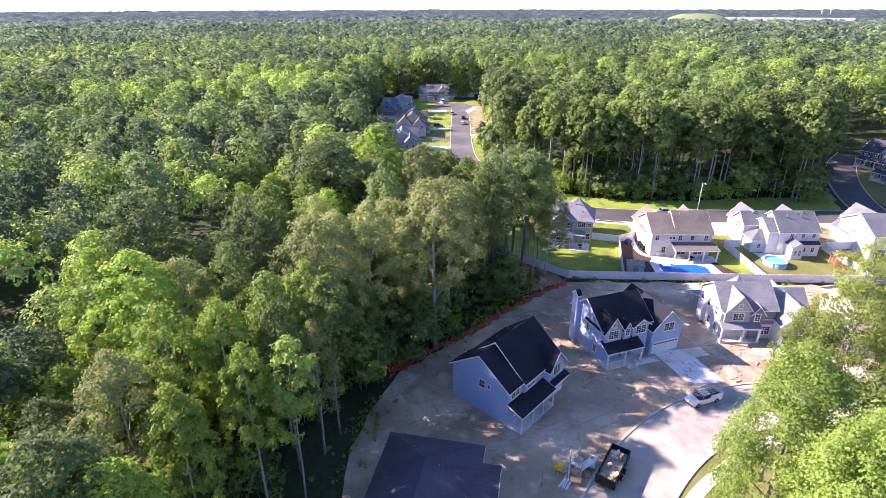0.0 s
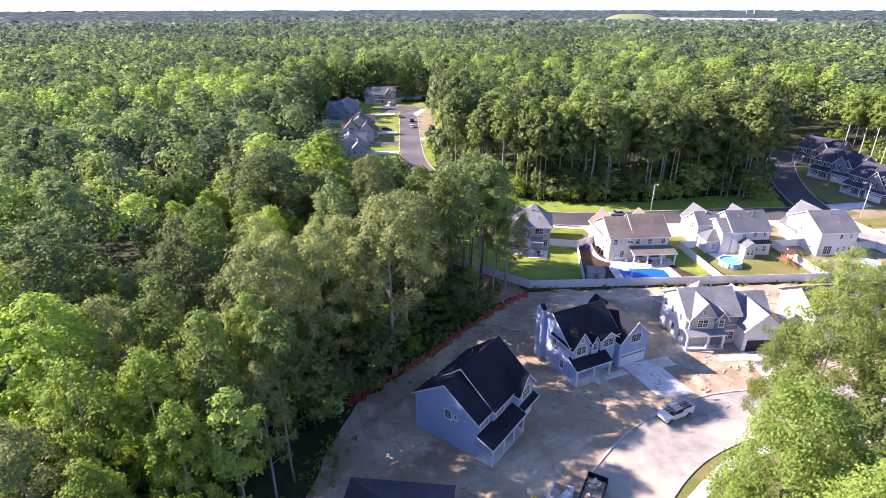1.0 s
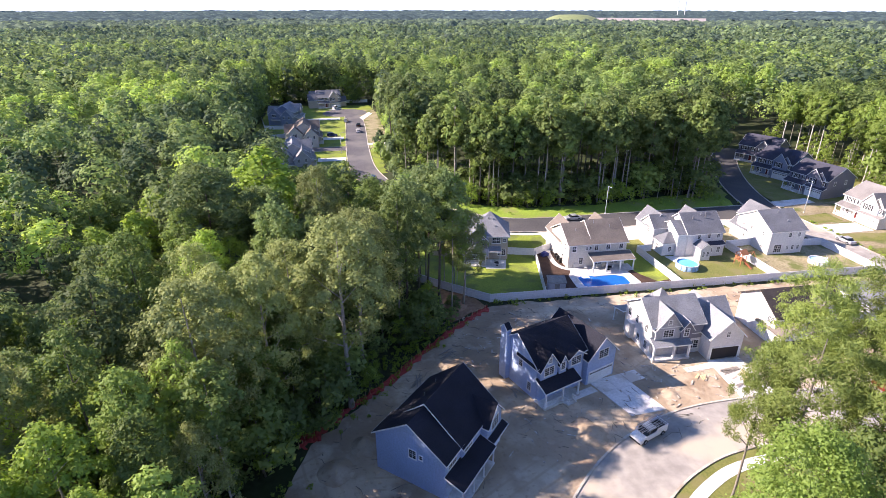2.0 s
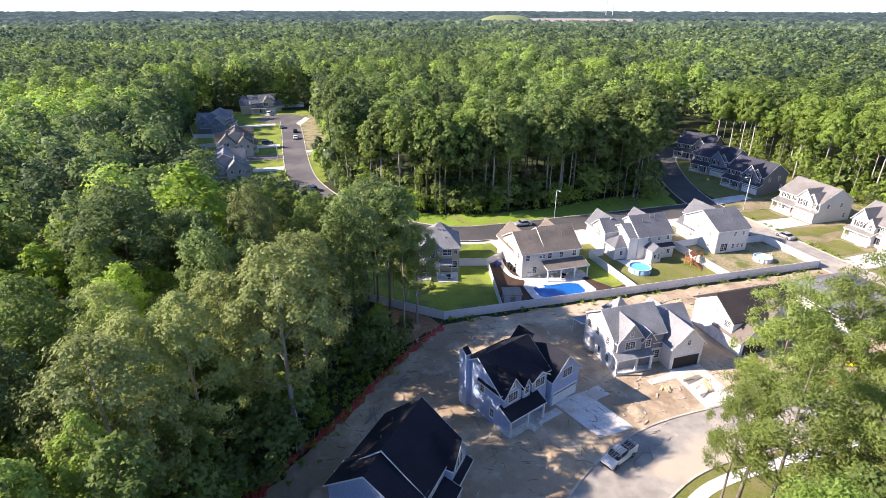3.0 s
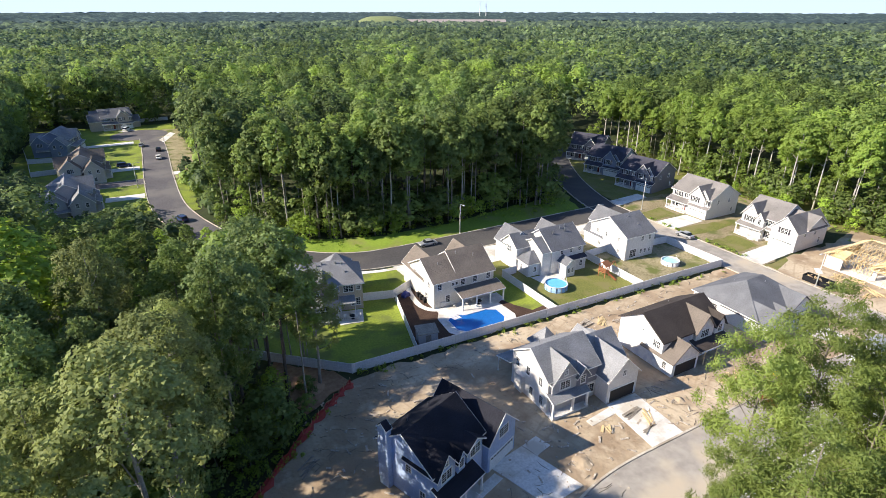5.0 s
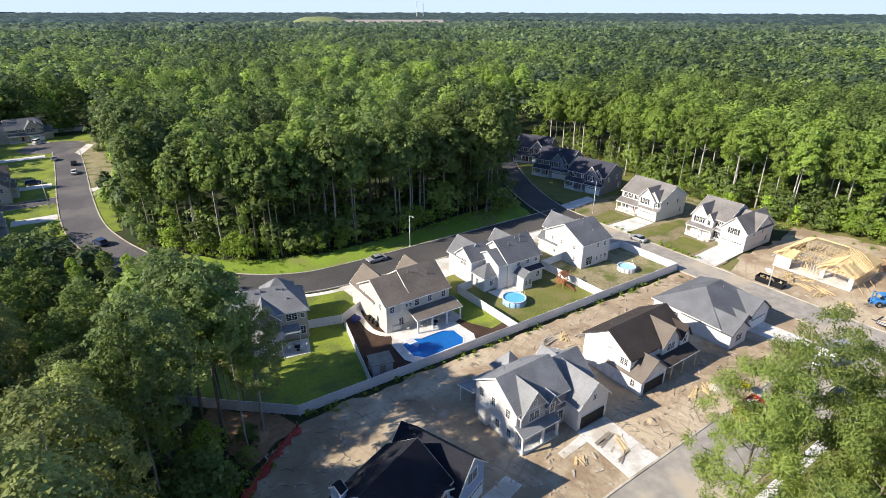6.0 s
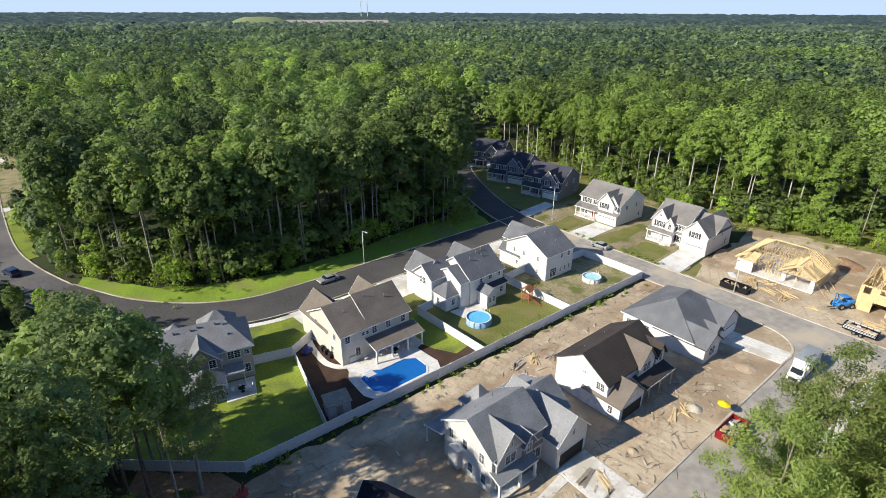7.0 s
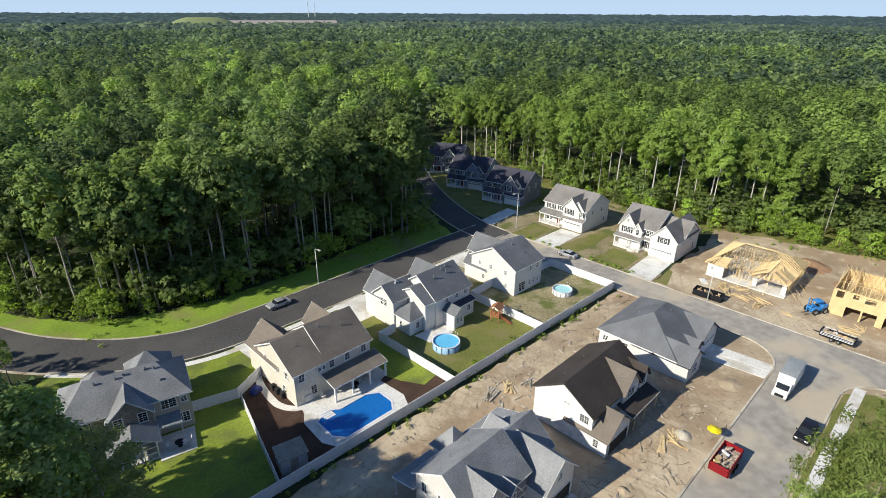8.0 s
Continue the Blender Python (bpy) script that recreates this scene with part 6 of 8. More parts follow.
# ---- timber frames going up ----
def stud_wall(h, a, b, z0, z1, step=0.41, sheath=None):
    """A stud wall: plates and studs; sheath gives its boarding."""
    a, b = Vector(a), Vector(b)
    w = part("stud_wall", Geo().beam((*a, z0 + 0.03), (*b, z0 + 0.03), 0.1, 0.06), LUMBER, h)
    part("top_plate", Geo().beam((*a, z1 - 0.05), (*b, z1 - 0.05), 0.1, 0.1), LUMBER, w)
    n = max(2, int((b - a).length / step))
    for i in range(n + 1):
        p = a + (b - a) * i / n
        part("stud", Geo().beam((*p, z0 + 0.06), (*p, z1 - 0.1), 0.05, 0.1), LUMBER, w)
    if sheath:
        d = (b - a).normalized()
        s = Vector((d.y, -d.x)) * 0.07
        q = Geo().beam((*(a + s), (z0 + z1) / 2), (*(b + s), (z0 + z1) / 2), 0.025, z1 - z0)
        part("sheathing", q, sheath, w)
    return w


fh = thing("timber_frame_house", pose(133.6, 76.2, 0), "single-storey house of raw timber framing with open rafters", "house", "houses")
part("slab", Geo().box(-0.2, 15.4, -0.2, 15.6, -0.05, 0.2), CONCRETE, fh)
for a, b, sh in (((0.0, 15.4), (0.0, 12.0), WRAP), ((0.0, 12.0), (2.6, 12.0), None), ((2.6, 12.0), (2.6, 7.0), None), ((1.2, 6.4), (1.2, 5.6), WRAP), ((1.2, 0.9), (1.2, 0.0), WRAP), ((1.2, 0.0), (15.0, 0.0), None),
                 ((15.0, 0.0), (15.0, 15.4), None), ((15.0, 15.4), (0.0, 15.4), OSB), ((2.6, 7.0), (15.0, 7.0), None), ((8.0, 0.0), (8.0, 15.4), None), ((1.2, 6.4), (2.6, 6.4), None)):
    stud_wall(fh, a, b, 0.2, 2.9, 0.6, sh)
part("header", Geo().beam((1.15, 0.9, 2.6), (1.15, 5.6, 2.6), 0.14, 0.5), WRAP, fh)
ridge_a, ridge_b = (8.0, 4.6, 6.4), (8.0, 11.0, 6.4)
roof_frame = part("ridge_beam", Geo().beam(ridge_a, ridge_b, 0.06, 0.25), LUMBER, fh)
for i in range(19):
    y = -0.5 + i * 16.4 / 18
    yr = max(4.6, min(11.0, y))
    t = 1 if 4.6 <= y <= 11.0 else (1 - (4.6 - y) / 5.1 if y < 4.6 else 1 - (y - 11.0) / 4.9)
    for x in (-0.5, 15.5):
        top = (8.0 + (x - 8.0) * (1 - t), y, 2.9 + 3.5 * t)
        part("rafter", Geo().beam((x, y, 2.9), top, 0.05, 0.16), LUMBER, roof_frame)
    part("ceiling_tie", Geo().beam((-0.4, y, 2.95), (15.4, y, 2.95), 0.05, 0.12), LUMBER, roof_frame)
for i in range(19):
    x = -0.5 + i * 16.0 / 18
    t = 1 - abs(x - 8.0) / 8.6
    for y, yr in ((-0.5, 4.6), (15.9, 11.0)):
        part("rafter", Geo().beam((x, y, 2.9), (x, y + (yr - y) * t, 2.9 + 3.5 * t), 0.05, 0.16), LUMBER, roof_frame)
for c in ((-0.5, -0.5), (15.5, -0.5)):
    part("hip_rafter", Geo().beam((*c, 2.95), ridge_a, 0.07, 0.22), LUMBER, roof_frame)
for c in ((-0.5, 15.9), (15.5, 15.9)):
    part("hip_rafter", Geo().beam((*c, 2.95), ridge_b, 0.07, 0.22), LUMBER, roof_frame)
for pts in ([(0.4, 0.6, 3.36), (0.4, 3.0, 3.36), (4.2, 3.0, 5.0), (4.2, 2.2, 5.0)], [(-0.4, 11.6, 3.05), (-0.4, 14.0, 3.05), (2.4, 13.2, 4.2), (2.4, 11.6, 4.2)], [(9.6, -0.4, 3.06), (14.8, -0.4, 3.06), (12.2, 2.2, 4.9), (10.2, 2.2, 4.9)]):
    part("roof_board", Geo().slab([(x, y, z + 0.1) for x, y, z in pts], 0.03), OSB, roof_frame)
# two small gables of trusses over the front
for y0, y1 in ((0.2, 6.6), (11.6, 15.8)):
    m = (y0 + y1) / 2
    for k in range(4):
        x = -0.4 + k * 0.7
        zp = 2.95 + (y1 - y0) / 2 * 0.62
        tr = part("truss", Geo().beam((x, y0 - 0.3, 2.98), (x, m, zp), 0.05, 0.12), LUMBER, fh)
        part("truss_chord", Geo().beam((x, y1 + 0.3, 2.98), (x, m, zp), 0.05, 0.12), LUMBER, tr)
        part("truss_tie", Geo().beam((x, y0, 3.0), (x, y1, 3.0), 0.05, 0.12), LUMBER, tr)
        part("truss_web", Geo().beam((x, m, 3.0), (x, m, zp), 0.05, 0.09), LUMBER, tr)

# front gable of the garage wing, boards still loose on its rafters, and braces inside
wing = part("ridge_beam", Geo().beam((-0.6, 3.2, 5.3), (7.4, 3.2, 5.3), 0.06, 0.22), LUMBER, fh)
for k in range(14):
    x = -0.5 + k * 0.6
    for y in (-0.5, 6.9):
        part("rafter", Geo().beam((x, y, 2.95), (x, 3.2, 5.3), 0.05, 0.15), LUMBER, wing)
for pts in ([(0.2, 4.2, 4.66), (0.2, 6.6, 3.2), (1.5, 6.6, 3.2), (1.5, 4.2, 4.66)], [(1.9, -0.3, 3.1), (1.9, 2.2, 4.66), (4.4, 2.2, 4.66), (4.4, -0.3, 3.1)], [(-0.4, 0.2, 3.4), (-0.4, 2.6, 4.9), (0.8, 2.6, 4.9), (0.8, 0.2, 3.4)]):
    part("roof_board", Geo().slab([(x, y, z + 0.14) for x, y, z in pts], 0.03), OSB, wing)
rng = random.Random(88)
for k in range(46):
    x, y, a = rng.uniform(1.5, 13.5), rng.uniform(1.0, 14.6), rng.choice((0.0, 1.57)) + rng.uniform(-0.25, 0.25)
    w = rng.uniform(1.2, 3.2)
    part("loose_board", Geo().beam((x - math.cos(a) * w / 2, y - math.sin(a) * w / 2, 3.06), (x + math.cos(a) * w / 2, y + math.sin(a) * w / 2, 3.06 + rng.uniform(0, 0.5)), 0.14, 0.05), LUMBER, fh)
for k in range(26):
    x, y = rng.uniform(2, 14), rng.uniform(1, 14.5)
    part("brace", Geo().beam((x, y, 0.2), (x + rng.uniform(-1.6, 1.6), y + rng.uniform(-1.6, 1.6), rng.uniform(2.4, 4.6)), 0.09, 0.05), LUMBER, fh)
for x, y in ((0.6, -1.2), (-0.4, 3.4), (-0.8, 6.2), (-0.5, 8.4), (3.0, -1.4), (6.0, -1.5)):
    part("prop", Geo().beam((x - 1.2 if y > 0 else x, y - (1.2 if y < 0 else 0), 0.0), (x + 1.2 if y > 0 else x, 0.0 if y < 0 else y, 2.6), 0.1, 0.05), LUMBER, fh)

f2 = thing("timber_frame_house", pose(133.6, 56.0, 0), "two-storey unfinished house sheathed in yellow strand board", "house", "houses")
HOLES = ((10.8, 12.0, 3.7, 5.1), (8.5, 9.4, 4.2, 5.1), (5.8, 7.5, 3.9, 5.0), (2.4, 3.7, 3.8, 5.0), (7.6, 10.0, 0.0, 2.25), (5.1, 7.3, 0.0, 2.25), (1.4, 4.0, 0.0, 2.25))
cuts = sorted({0.0, 12.6} | {v for q in HOLES for v in q[:2]})
for a, b in zip(cuts, cuts[1:]):
    z = 0.0
    for y0, y1, z0, z1 in sorted((q for q in HOLES if q[0] <= a and q[1] >= b), key=lambda q: q[2]):
        if z0 > z:
            part("wall_board", Geo().box(0, 0.15, a + 0.004, b - 0.004, z, z0), OSB, f2)
        z = z1
    part("wall_board", Geo().box(0, 0.15, a + 0.004, b - 0.004, z, 5.4), OSB, f2)
for y0, y1, z0, z1 in HOLES:
    part("header", Geo().box(-0.05, 0.2, y0 - 0.12, y1 + 0.12, z1, z1 + 0.12), LUMBER, f2)
    part("jamb", Geo().box(-0.03, 0.18, y0 - 0.1, y0, z0, z1), LUMBER, f2)
    part("jamb", Geo().box(-0.03, 0.18, y1, y1 + 0.1, z0, z1), LUMBER, f2)
for a, b in (((4.5, 0.2), (4.5, 12.3)), ((0.2, 4.5), (11.8, 4.5)), ((0.2, 10.4), (11.8, 10.4))):
    stud_wall(f2, a, b, 2.8, 5.3, 0.6)
    stud_wall(f2, a, b, 0.0, 2.6, 0.6)
part("wall", Geo().box(0.16, 12, 12.45, 12.6, 0.0, 5.4), OSB, f2)
part("wall", Geo().box(0.16, 12, 0, 0.15, 0.0, 5.4), OSB, f2)
part("wall", Geo().box(11.85, 12.0, 0.16, 12.4, 0.0, 5.4), OSB, f2)
part("floor", Geo().box(0.16, 11.84, 0.16, 12.4, 2.6, 2.8), OSB, f2)
for k in range(16):
    y = 0.2 + k * 12.2 / 15
    tr = part("truss", Geo().beam((-0.4, y, 5.45), (12.4, y, 5.45), 0.05, 0.12), LUMBER, f2)
    if k > 11 or k % 4 == 0:
        part("truss_chord", Geo().beam((-0.4, y, 5.45), (6.0, y, 8.3), 0.05, 0.12), LUMBER, tr)
        part("truss_chord", Geo().beam((12.4, y, 5.45), (6.0, y, 8.3), 0.05, 0.12), LUMBER, tr)
        part("truss_web", Geo().beam((3.0, y, 5.5), (4.0, y, 7.4), 0.05, 0.09), LUMBER, tr)
        part("truss_web", Geo().beam((9.0, y, 5.5), (8.0, y, 7.4), 0.05, 0.09), LUMBER, tr)


# ---- building-site clutter ----
def timber_stack(x, y, rot, n, length, label="stack of raw timber boards on the dirt", loose=0.2, seed=1, material=None, z=-0.03):
    rng = random.Random(seed)
    s = thing("timber_stack", pose(x, y, z, 0, 0, rot), label, "timber", "timber on the site")
    rows = max(1, int(math.sqrt(n)))
    for k in range(n):
        w = rng.uniform(0.14, 0.3)
        b = part("board", Geo().box(-length / 2, length / 2, -w / 2, w / 2, 0, 0.06), material or LUMBER, s)
        b.matrix_basis = pose(rng.uniform(-1, 1) * loose, (k % rows - rows / 2) * 0.33 + rng.uniform(-1, 1) * loose, 0.01 + 0.065 * (k // rows), 0, 0, rng.uniform(-1, 1) * loose * 50)


FRONT_TIMBER = (
    (76.6, 75.2, 15, 6, 3.2, 0.3, None), (78.4, 74.0, 80, 5, 2.6, 0.4, None), (79.6, 74.9, 30, 4, 2.4, 0.5, None), (68.0, 98.4, 24, 12, 3.0, 0.45, SCRAP), (71.4, 97.6, 40, 9, 2.6, 0.45, LUMBER), (74.6, 96.2, 15, 6, 2.2, 0.5, SCRAP),
    (57.4, 76.4, 10, 9, 3.4, 0.25, WEATHERED), (58.6, 74.6, 75, 6, 2.8, 0.4, LUMBER), (57.0, 73.2, 12, 5, 2.6, 0.4, WEATHERED), (51.6, 75.8, 60, 5, 1.4, 0.5, None))
EAST_TIMBER = (
    (128.0, 85.4, 30, 14, 3.6, 0.4, None), (127.6, 82.2, 80, 12, 3.0, 0.6, None), (130.2, 87.0, 15, 12, 3.2, 0.4, OSB), (129.0, 79.2, 50, 8, 4.0, 0.6, None), (126.4, 79.0, 10, 8, 2.6, 0.4, OSB),
    (131.4, 84.0, 100, 10, 2.4, 0.7, None), (127.0, 73.6, 70, 6, 2.2, 0.5, None), (128.6, 64.0, 80, 8, 3.0, 0.6, None), (131.0, 62.4, 20, 6, 2.4, 0.6, None), (12.8, 88.6, 40, 6, 2.6, 0.7, WEATHERED), (7.6, 82.0, 60, 6, 3.0, 0.7, WEATHERED), (13.9, 50.0, 60, 5, 2.0, 0.3, VINYL), (21.5, 77.5, 100, 4, 2.4, 0.5, WEATHERED))
for i, (x, y, r, n, ln, lo, mt) in enumerate(FRONT_TIMBER + EAST_TIMBER):
    timber_stack(x, y, r, n, ln, loose=lo, seed=i, material=mt)
for x, y, r in ((126.6, 88.0, 10), (129.6, 90.6, 40)):
    w = thing("board_pile", pose(x, y, -0.03, 0, 0, r), "bundle of pale sheathing boards", "boards", "timber on the site")
    for k in range(6):
        part("board", Geo().box(-1.2, 1.2, -0.6, 0.6, 0.03 * k + 0.002 * k, 0.03 * k + 0.03), OSB if x < 128 else WRAP, w)
for x, y, r in ((13.4, 51.6, 60),):
    y_t = thing("wheelbarrow", pose(x, y, 0, 0, 0, r), "yellow wheelbarrow on the dirt", "wheelbarrow", "wheelbarrows")
    part("tray", Geo().add([(-0.7, -0.55, 0.8), (0.7, -0.45, 0.8), (0.7, 0.45, 0.8), (-0.7, 0.55, 0.8), (-0.4, -0.3, 0.4), (0.35, -0.25, 0.35), (0.35, 0.25, 0.35), (-0.4, 0.3, 0.4)], [(4, 5, 6, 7), (0, 1, 5, 4), (1, 2, 6, 5), (2, 3, 7, 6), (3, 0, 4, 7)]), YELLOW, y_t)
    for s in (-0.3, 0.3):
        part("handle", Geo().beam((0.6, s * 0.3, 0.3), (-1.3, s, 0.65), 0.05), LUMBER, y_t)
        part("leg", Geo().beam((-0.35, s, 0.0), (-0.3, s, 0.45), 0.05), BLACK, y_t)
    wheel(y_t, 0.75, 0.0, 0.2, 0.12)
umb = thing("site_umbrella", pose(82.2, 71.0, 0.0), "tilted yellow umbrella shading a work spot", "umbrella")
part("pole", Geo().beam((0, 0, 0), (0.2, -0.1, 2.0), 0.05), METAL_GREY, umb)
ug = Geo()
ug.add([(0.2, -0.1, 2.25)] + [(0.2 + 0.95 * math.cos(a * math.pi / 4), -0.1 + 0.95 * math.sin(a * math.pi / 4), 1.85) for a in range(8)] + [(0.2, -0.1, 2.2)] , [(0, 1 + a, 1 + (a + 1) % 8) for a in range(8)] + [(9, 1 + (a + 1) % 8, 1 + a) for a in range(8)])
part("canopy", ug, YELLOW, umb)
white_box = thing("service_cabinet", pose(4.6, 48.2, 0.0, 0, 0, 80), "white portable service cabinet with dark hatch", "cabinet")
part("body", rounded(Geo().box(-0.9, 0.9, -1.1, 1.1, 0.0, 1.4), "body", WHITE_PAINT, 0.05), None, white_box)
part("hatch", Geo().box(-0.4, 0.6, -0.4, 0.5, 1.4, 1.44), BLACK, white_box)
sap = thing("sapling", pose(10.9, 49.2, -0.03), "young dark green shrub beside the dirt", "shrub")
part("stem", Geo().tube([(0, 0, 0), (0.05, 0, 1.2), (0, 0.05, 2.2)], [0.05, 0.035, 0.015], 6), BARK, sap)


def mound(x, y, r, tall, material, label, seed):
    rng = random.Random(seed)
    g = Geo()
    n, m = 18, 6
    v = [(0, 0, tall)]
    for k in range(1, m + 1):
        for q in range(n):
            f = k / m
            w = 1 + 0.22 * noise.noise((math.cos(q * 2 * math.pi / n) * 1.3 + seed, math.sin(q * 2 * math.pi / n) * 1.3, f))
            v.append((math.cos(q * 2 * math.pi / n) * r * f * w, math.sin(q * 2 * math.pi / n) * r * f * w, tall * (math.cos(f * math.pi) * 0.5 + 0.5) - (0.1 if k == m else 0) + rng.uniform(-0.05, 0.05) * tall))
    g.add(v, [(0, 1 + q, 1 + (q + 1) % n) for q in range(n)] + [(1 + (k - 1) * n + q, 1 + k * n + q, 1 + k * n + (q + 1) % n, 1 + (k - 1) * n + (q + 1) % n) for k in range(1, m) for q in range(n)])
    o = new("soil_mound", g.data("soil_mound", material, True))
    o.matrix_basis = pose(x, y, -0.04)
    tagged(o, label, "soil", "soil on the site")


for i, (x, y, r, tall, mt) in enumerate(((29.5, 66.6, 2.6, 0.9, DIRT), (-5.2, 66.0, 2.6, 1.1, DIRT), (-1.5, 69.8, 2.2, 1.3, DIRT), (17.8, 104.0, 2.6, 0.9, CLAY), (155, 77, 5.0, 1.4, CLAY), (80.6, 74.0, 1.4, 0.5, KERB), (66, 75.2, 0.9, 0.4, DIRT), (44.8, 72.6, 1.6, 0.35, DIRT), (149, 68, 3.0, 0.9, CLAY), (96.8, 73.6, 2.2, 0.4, DIRT))):
    mound(x, y, r, tall, mt, "heap of loose soil on the building site", i)

# orange silt fence along the trees
silt_line = smooth_line([(-10.0, 71.0), (-8.2, 73.4), (-5.0, 76.2), (-1.8, 79.2), (1.8, 82.2), (8.6, 89.2), (15.6, 96.2), (20, 99.8), (23.6, 102.4)], 8)
silt = thing("silt_fence", pose(0, 0, 0), "sagging orange-red silt fence along the edge of the woods", "fence")
sg = Geo()
rng = random.Random(4)
sv = []
for i, p in enumerate(silt_line):
    dx, dy = rng.uniform(-0.12, 0.12), rng.uniform(-0.12, 0.12)
    hh = rng.choice((0.12, 0.3, 0.45, 0.55)) + rng.uniform(0, 0.2)
    sv += [(p.x + dx, p.y + dy, -0.1), (p.x + dx, p.y + dy, hh), (p.x + dx + 0.02, p.y + dy - 0.02, hh), (p.x + dx + 0.02, p.y + dy - 0.02, -0.1)]
sf = []
for i in range(len(silt_line) - 1):
    k = 4 * i
    sf += [(k, k + 4, k + 5, k + 1), (k + 1, k + 5, k + 6, k + 2), (k + 2, k + 6, k + 7, k + 3)]
part("fabric", sg.add(sv, sf), SILT, silt)
fallen, fv, ff = Geo(), [], []
for i, p in enumerate(silt_line):
    d = (silt_line[min(i + 1, len(silt_line) - 1)] - silt_line[max(i - 1, 0)]).normalized()
    n0, n1 = rng.uniform(-0.1, 0.25), rng.uniform(0.35, 1.25)
    fv += [(p.x + d.y * n0, p.y - d.x * n0, 0.12 + rng.uniform(0, 0.12)), (p.x + d.y * (n0 + n1) / 2, p.y - d.x * (n0 + n1) / 2, 0.05 + rng.uniform(0, 0.25)), (p.x + d.y * n1, p.y - d.x * n1, 0.02 + rng.uniform(0, 0.06))]
for i in range(len(silt_line) - 1):
    ff += [(3 * i, 3 * i + 1, 3 * i + 4, 3 * i + 3), (3 * i + 1, 3 * i + 2, 3 * i + 5, 3 * i + 4)]
part("fallen_fabric", fallen.add(fv, ff), SILT, silt, "crumpled fabric fallen on the dirt")
for i in range(0, len(silt_line), 2):
    p = silt_line[i]
    part("stake", Geo().beam((p.x + 0.05, p.y - 0.05, -0.1), (p.x + 0.05 + rng.uniform(-0.15, 0.15), p.y - 0.05, 1.05), 0.05), LUMBER, silt)
heap = thing("silt_fabric_heap", pose(-8.6, 72.6, 0.0), "crumpled heap of orange-red silt fabric", "fabric heap")
hg = Geo()
hn = 12
hv = [((i / hn - 0.5) * 2.8, (j / hn - 0.5) * 1.8, 0.05 + 0.9 * abs(noise.noise((i * 0.5, j * 0.5, 9.1)))) for i in range(hn + 1) for j in range(hn + 1)]
hg.add(hv, [(i * (hn + 1) + j, (i + 1) * (hn + 1) + j, (i + 1) * (hn + 1) + j + 1, i * (hn + 1) + j + 1) for i in range(hn) for j in range(hn)])
part("fabric", hg, SILT, heap)

# scattered scraps on the dirt, past counting
rng = random.Random(21)
sc = Geo()
for k in range(620):
    zone = rng.choice(((0, 66, 56, 84), (20, 48, 66, 84), (42, 66, 71, 80), (26, 112, 92, 102), (64, 92, 71, 79), (121, 133, 58, 92), (14, 28, 84, 100), (66, 92, 88, 100)))
    x, y = rng.uniform(zone[0], zone[1]), rng.uniform(zone[2], zone[3])
    if zone == (0, 66, 56, 84) and (y > 58 + x * 1.1 or y < 54 + x * 0.35 or x > 30):
        continue
    a, w, d = rng.uniform(0, 3.14), rng.choice((0.15, 0.3, 0.6, 1.2)), rng.uniform(0.08, 0.3)
    c, s = math.cos(a), math.sin(a)
    q = [(x + c * i * w / 2 - s * j * d / 2, y + s * i * w / 2 + c * j * d / 2, 0.05 + rng.uniform(0, 0.08)) for i, j in ((-1, -1), (1, -1), (1, 1), (-1, 1))]
    sc.slab(q, 0.09)
tagged(new("scattered_scraps", sc.data("scattered_scraps", SCRAP)), "scattered timber scraps and clods on bare dirt", "scraps", kind="stuff")

# fallen branches and sticks left on the bare lots, past counting
rng = random.Random(24)
sticks = Geo()
for k in range(420):
    zone = rng.choice(((-8, 14, 56, 82), (4, 26, 80, 98), (20, 46, 64, 74), (26, 66, 86, 101), (62, 92, 70, 80), (66, 112, 92, 101), (-10, 8, 40, 56)))
    x, y, a, w = rng.uniform(zone[0], zone[1]), rng.uniform(zone[2], zone[3]), rng.uniform(0, 6.28), rng.uniform(0.5, 2.4)
    if zone[0] < 10 and y > 74 + (x + 4) * 0.98:
        continue
    bend = rng.uniform(-0.5, 0.5)
    p = [(x, y, 0.02), (x + math.cos(a) * w / 2, y + math.sin(a) * w / 2, 0.08), (x + math.cos(a + bend) * w, y + math.sin(a + bend) * w, 0.03)]
    sticks.tube(p, [0.05, 0.04, 0.015], 4, False)
tagged(new("fallen_branches", sticks.data("fallen_branches", BARK)), "dark fallen branches and sticks strewn over bare dirt", "branches", kind="stuff")

# flat boards and poles of a dismantled stand beside the black trailer
rack = thing("rubbish_rack", pose(16.2, 51.6, 0, 0, 0, 57), "upright grey post frame with leaning sheets and scrap", "rack")
for x in (-1.9, 1.6):
    part("post", Geo().beam((x, 0.9, -0.1), (x + 0.1, 0.95, 4.4 if x < 0 else 2.4), 0.14), POLE_GREY, rack)
part("rail", Geo().beam((-1.9, 0.9, 2.2), (1.6, 0.9, 2.3), 0.1), POLE_GREY, rack)
rng = random.Random(63)
for k in range(14):
    w, d = rng.uniform(0.7, 2.2), rng.uniform(0.5, 1.2)
    o = part("sheet", Geo().box(-w / 2, w / 2, -d / 2, d / 2, -0.02, 0.02), rng.choice((WRAP, VINYL, CARD, OSB, SCRAP, METAL_GREY)), rack)
    o.matrix_basis = pose(rng.uniform(-2.4, 2.6), rng.uniform(-0.9, 0.9), 0.25 + 0.07 * k, rng.uniform(-14, 14), rng.uniform(-14, 14), rng.uniform(0, 180))
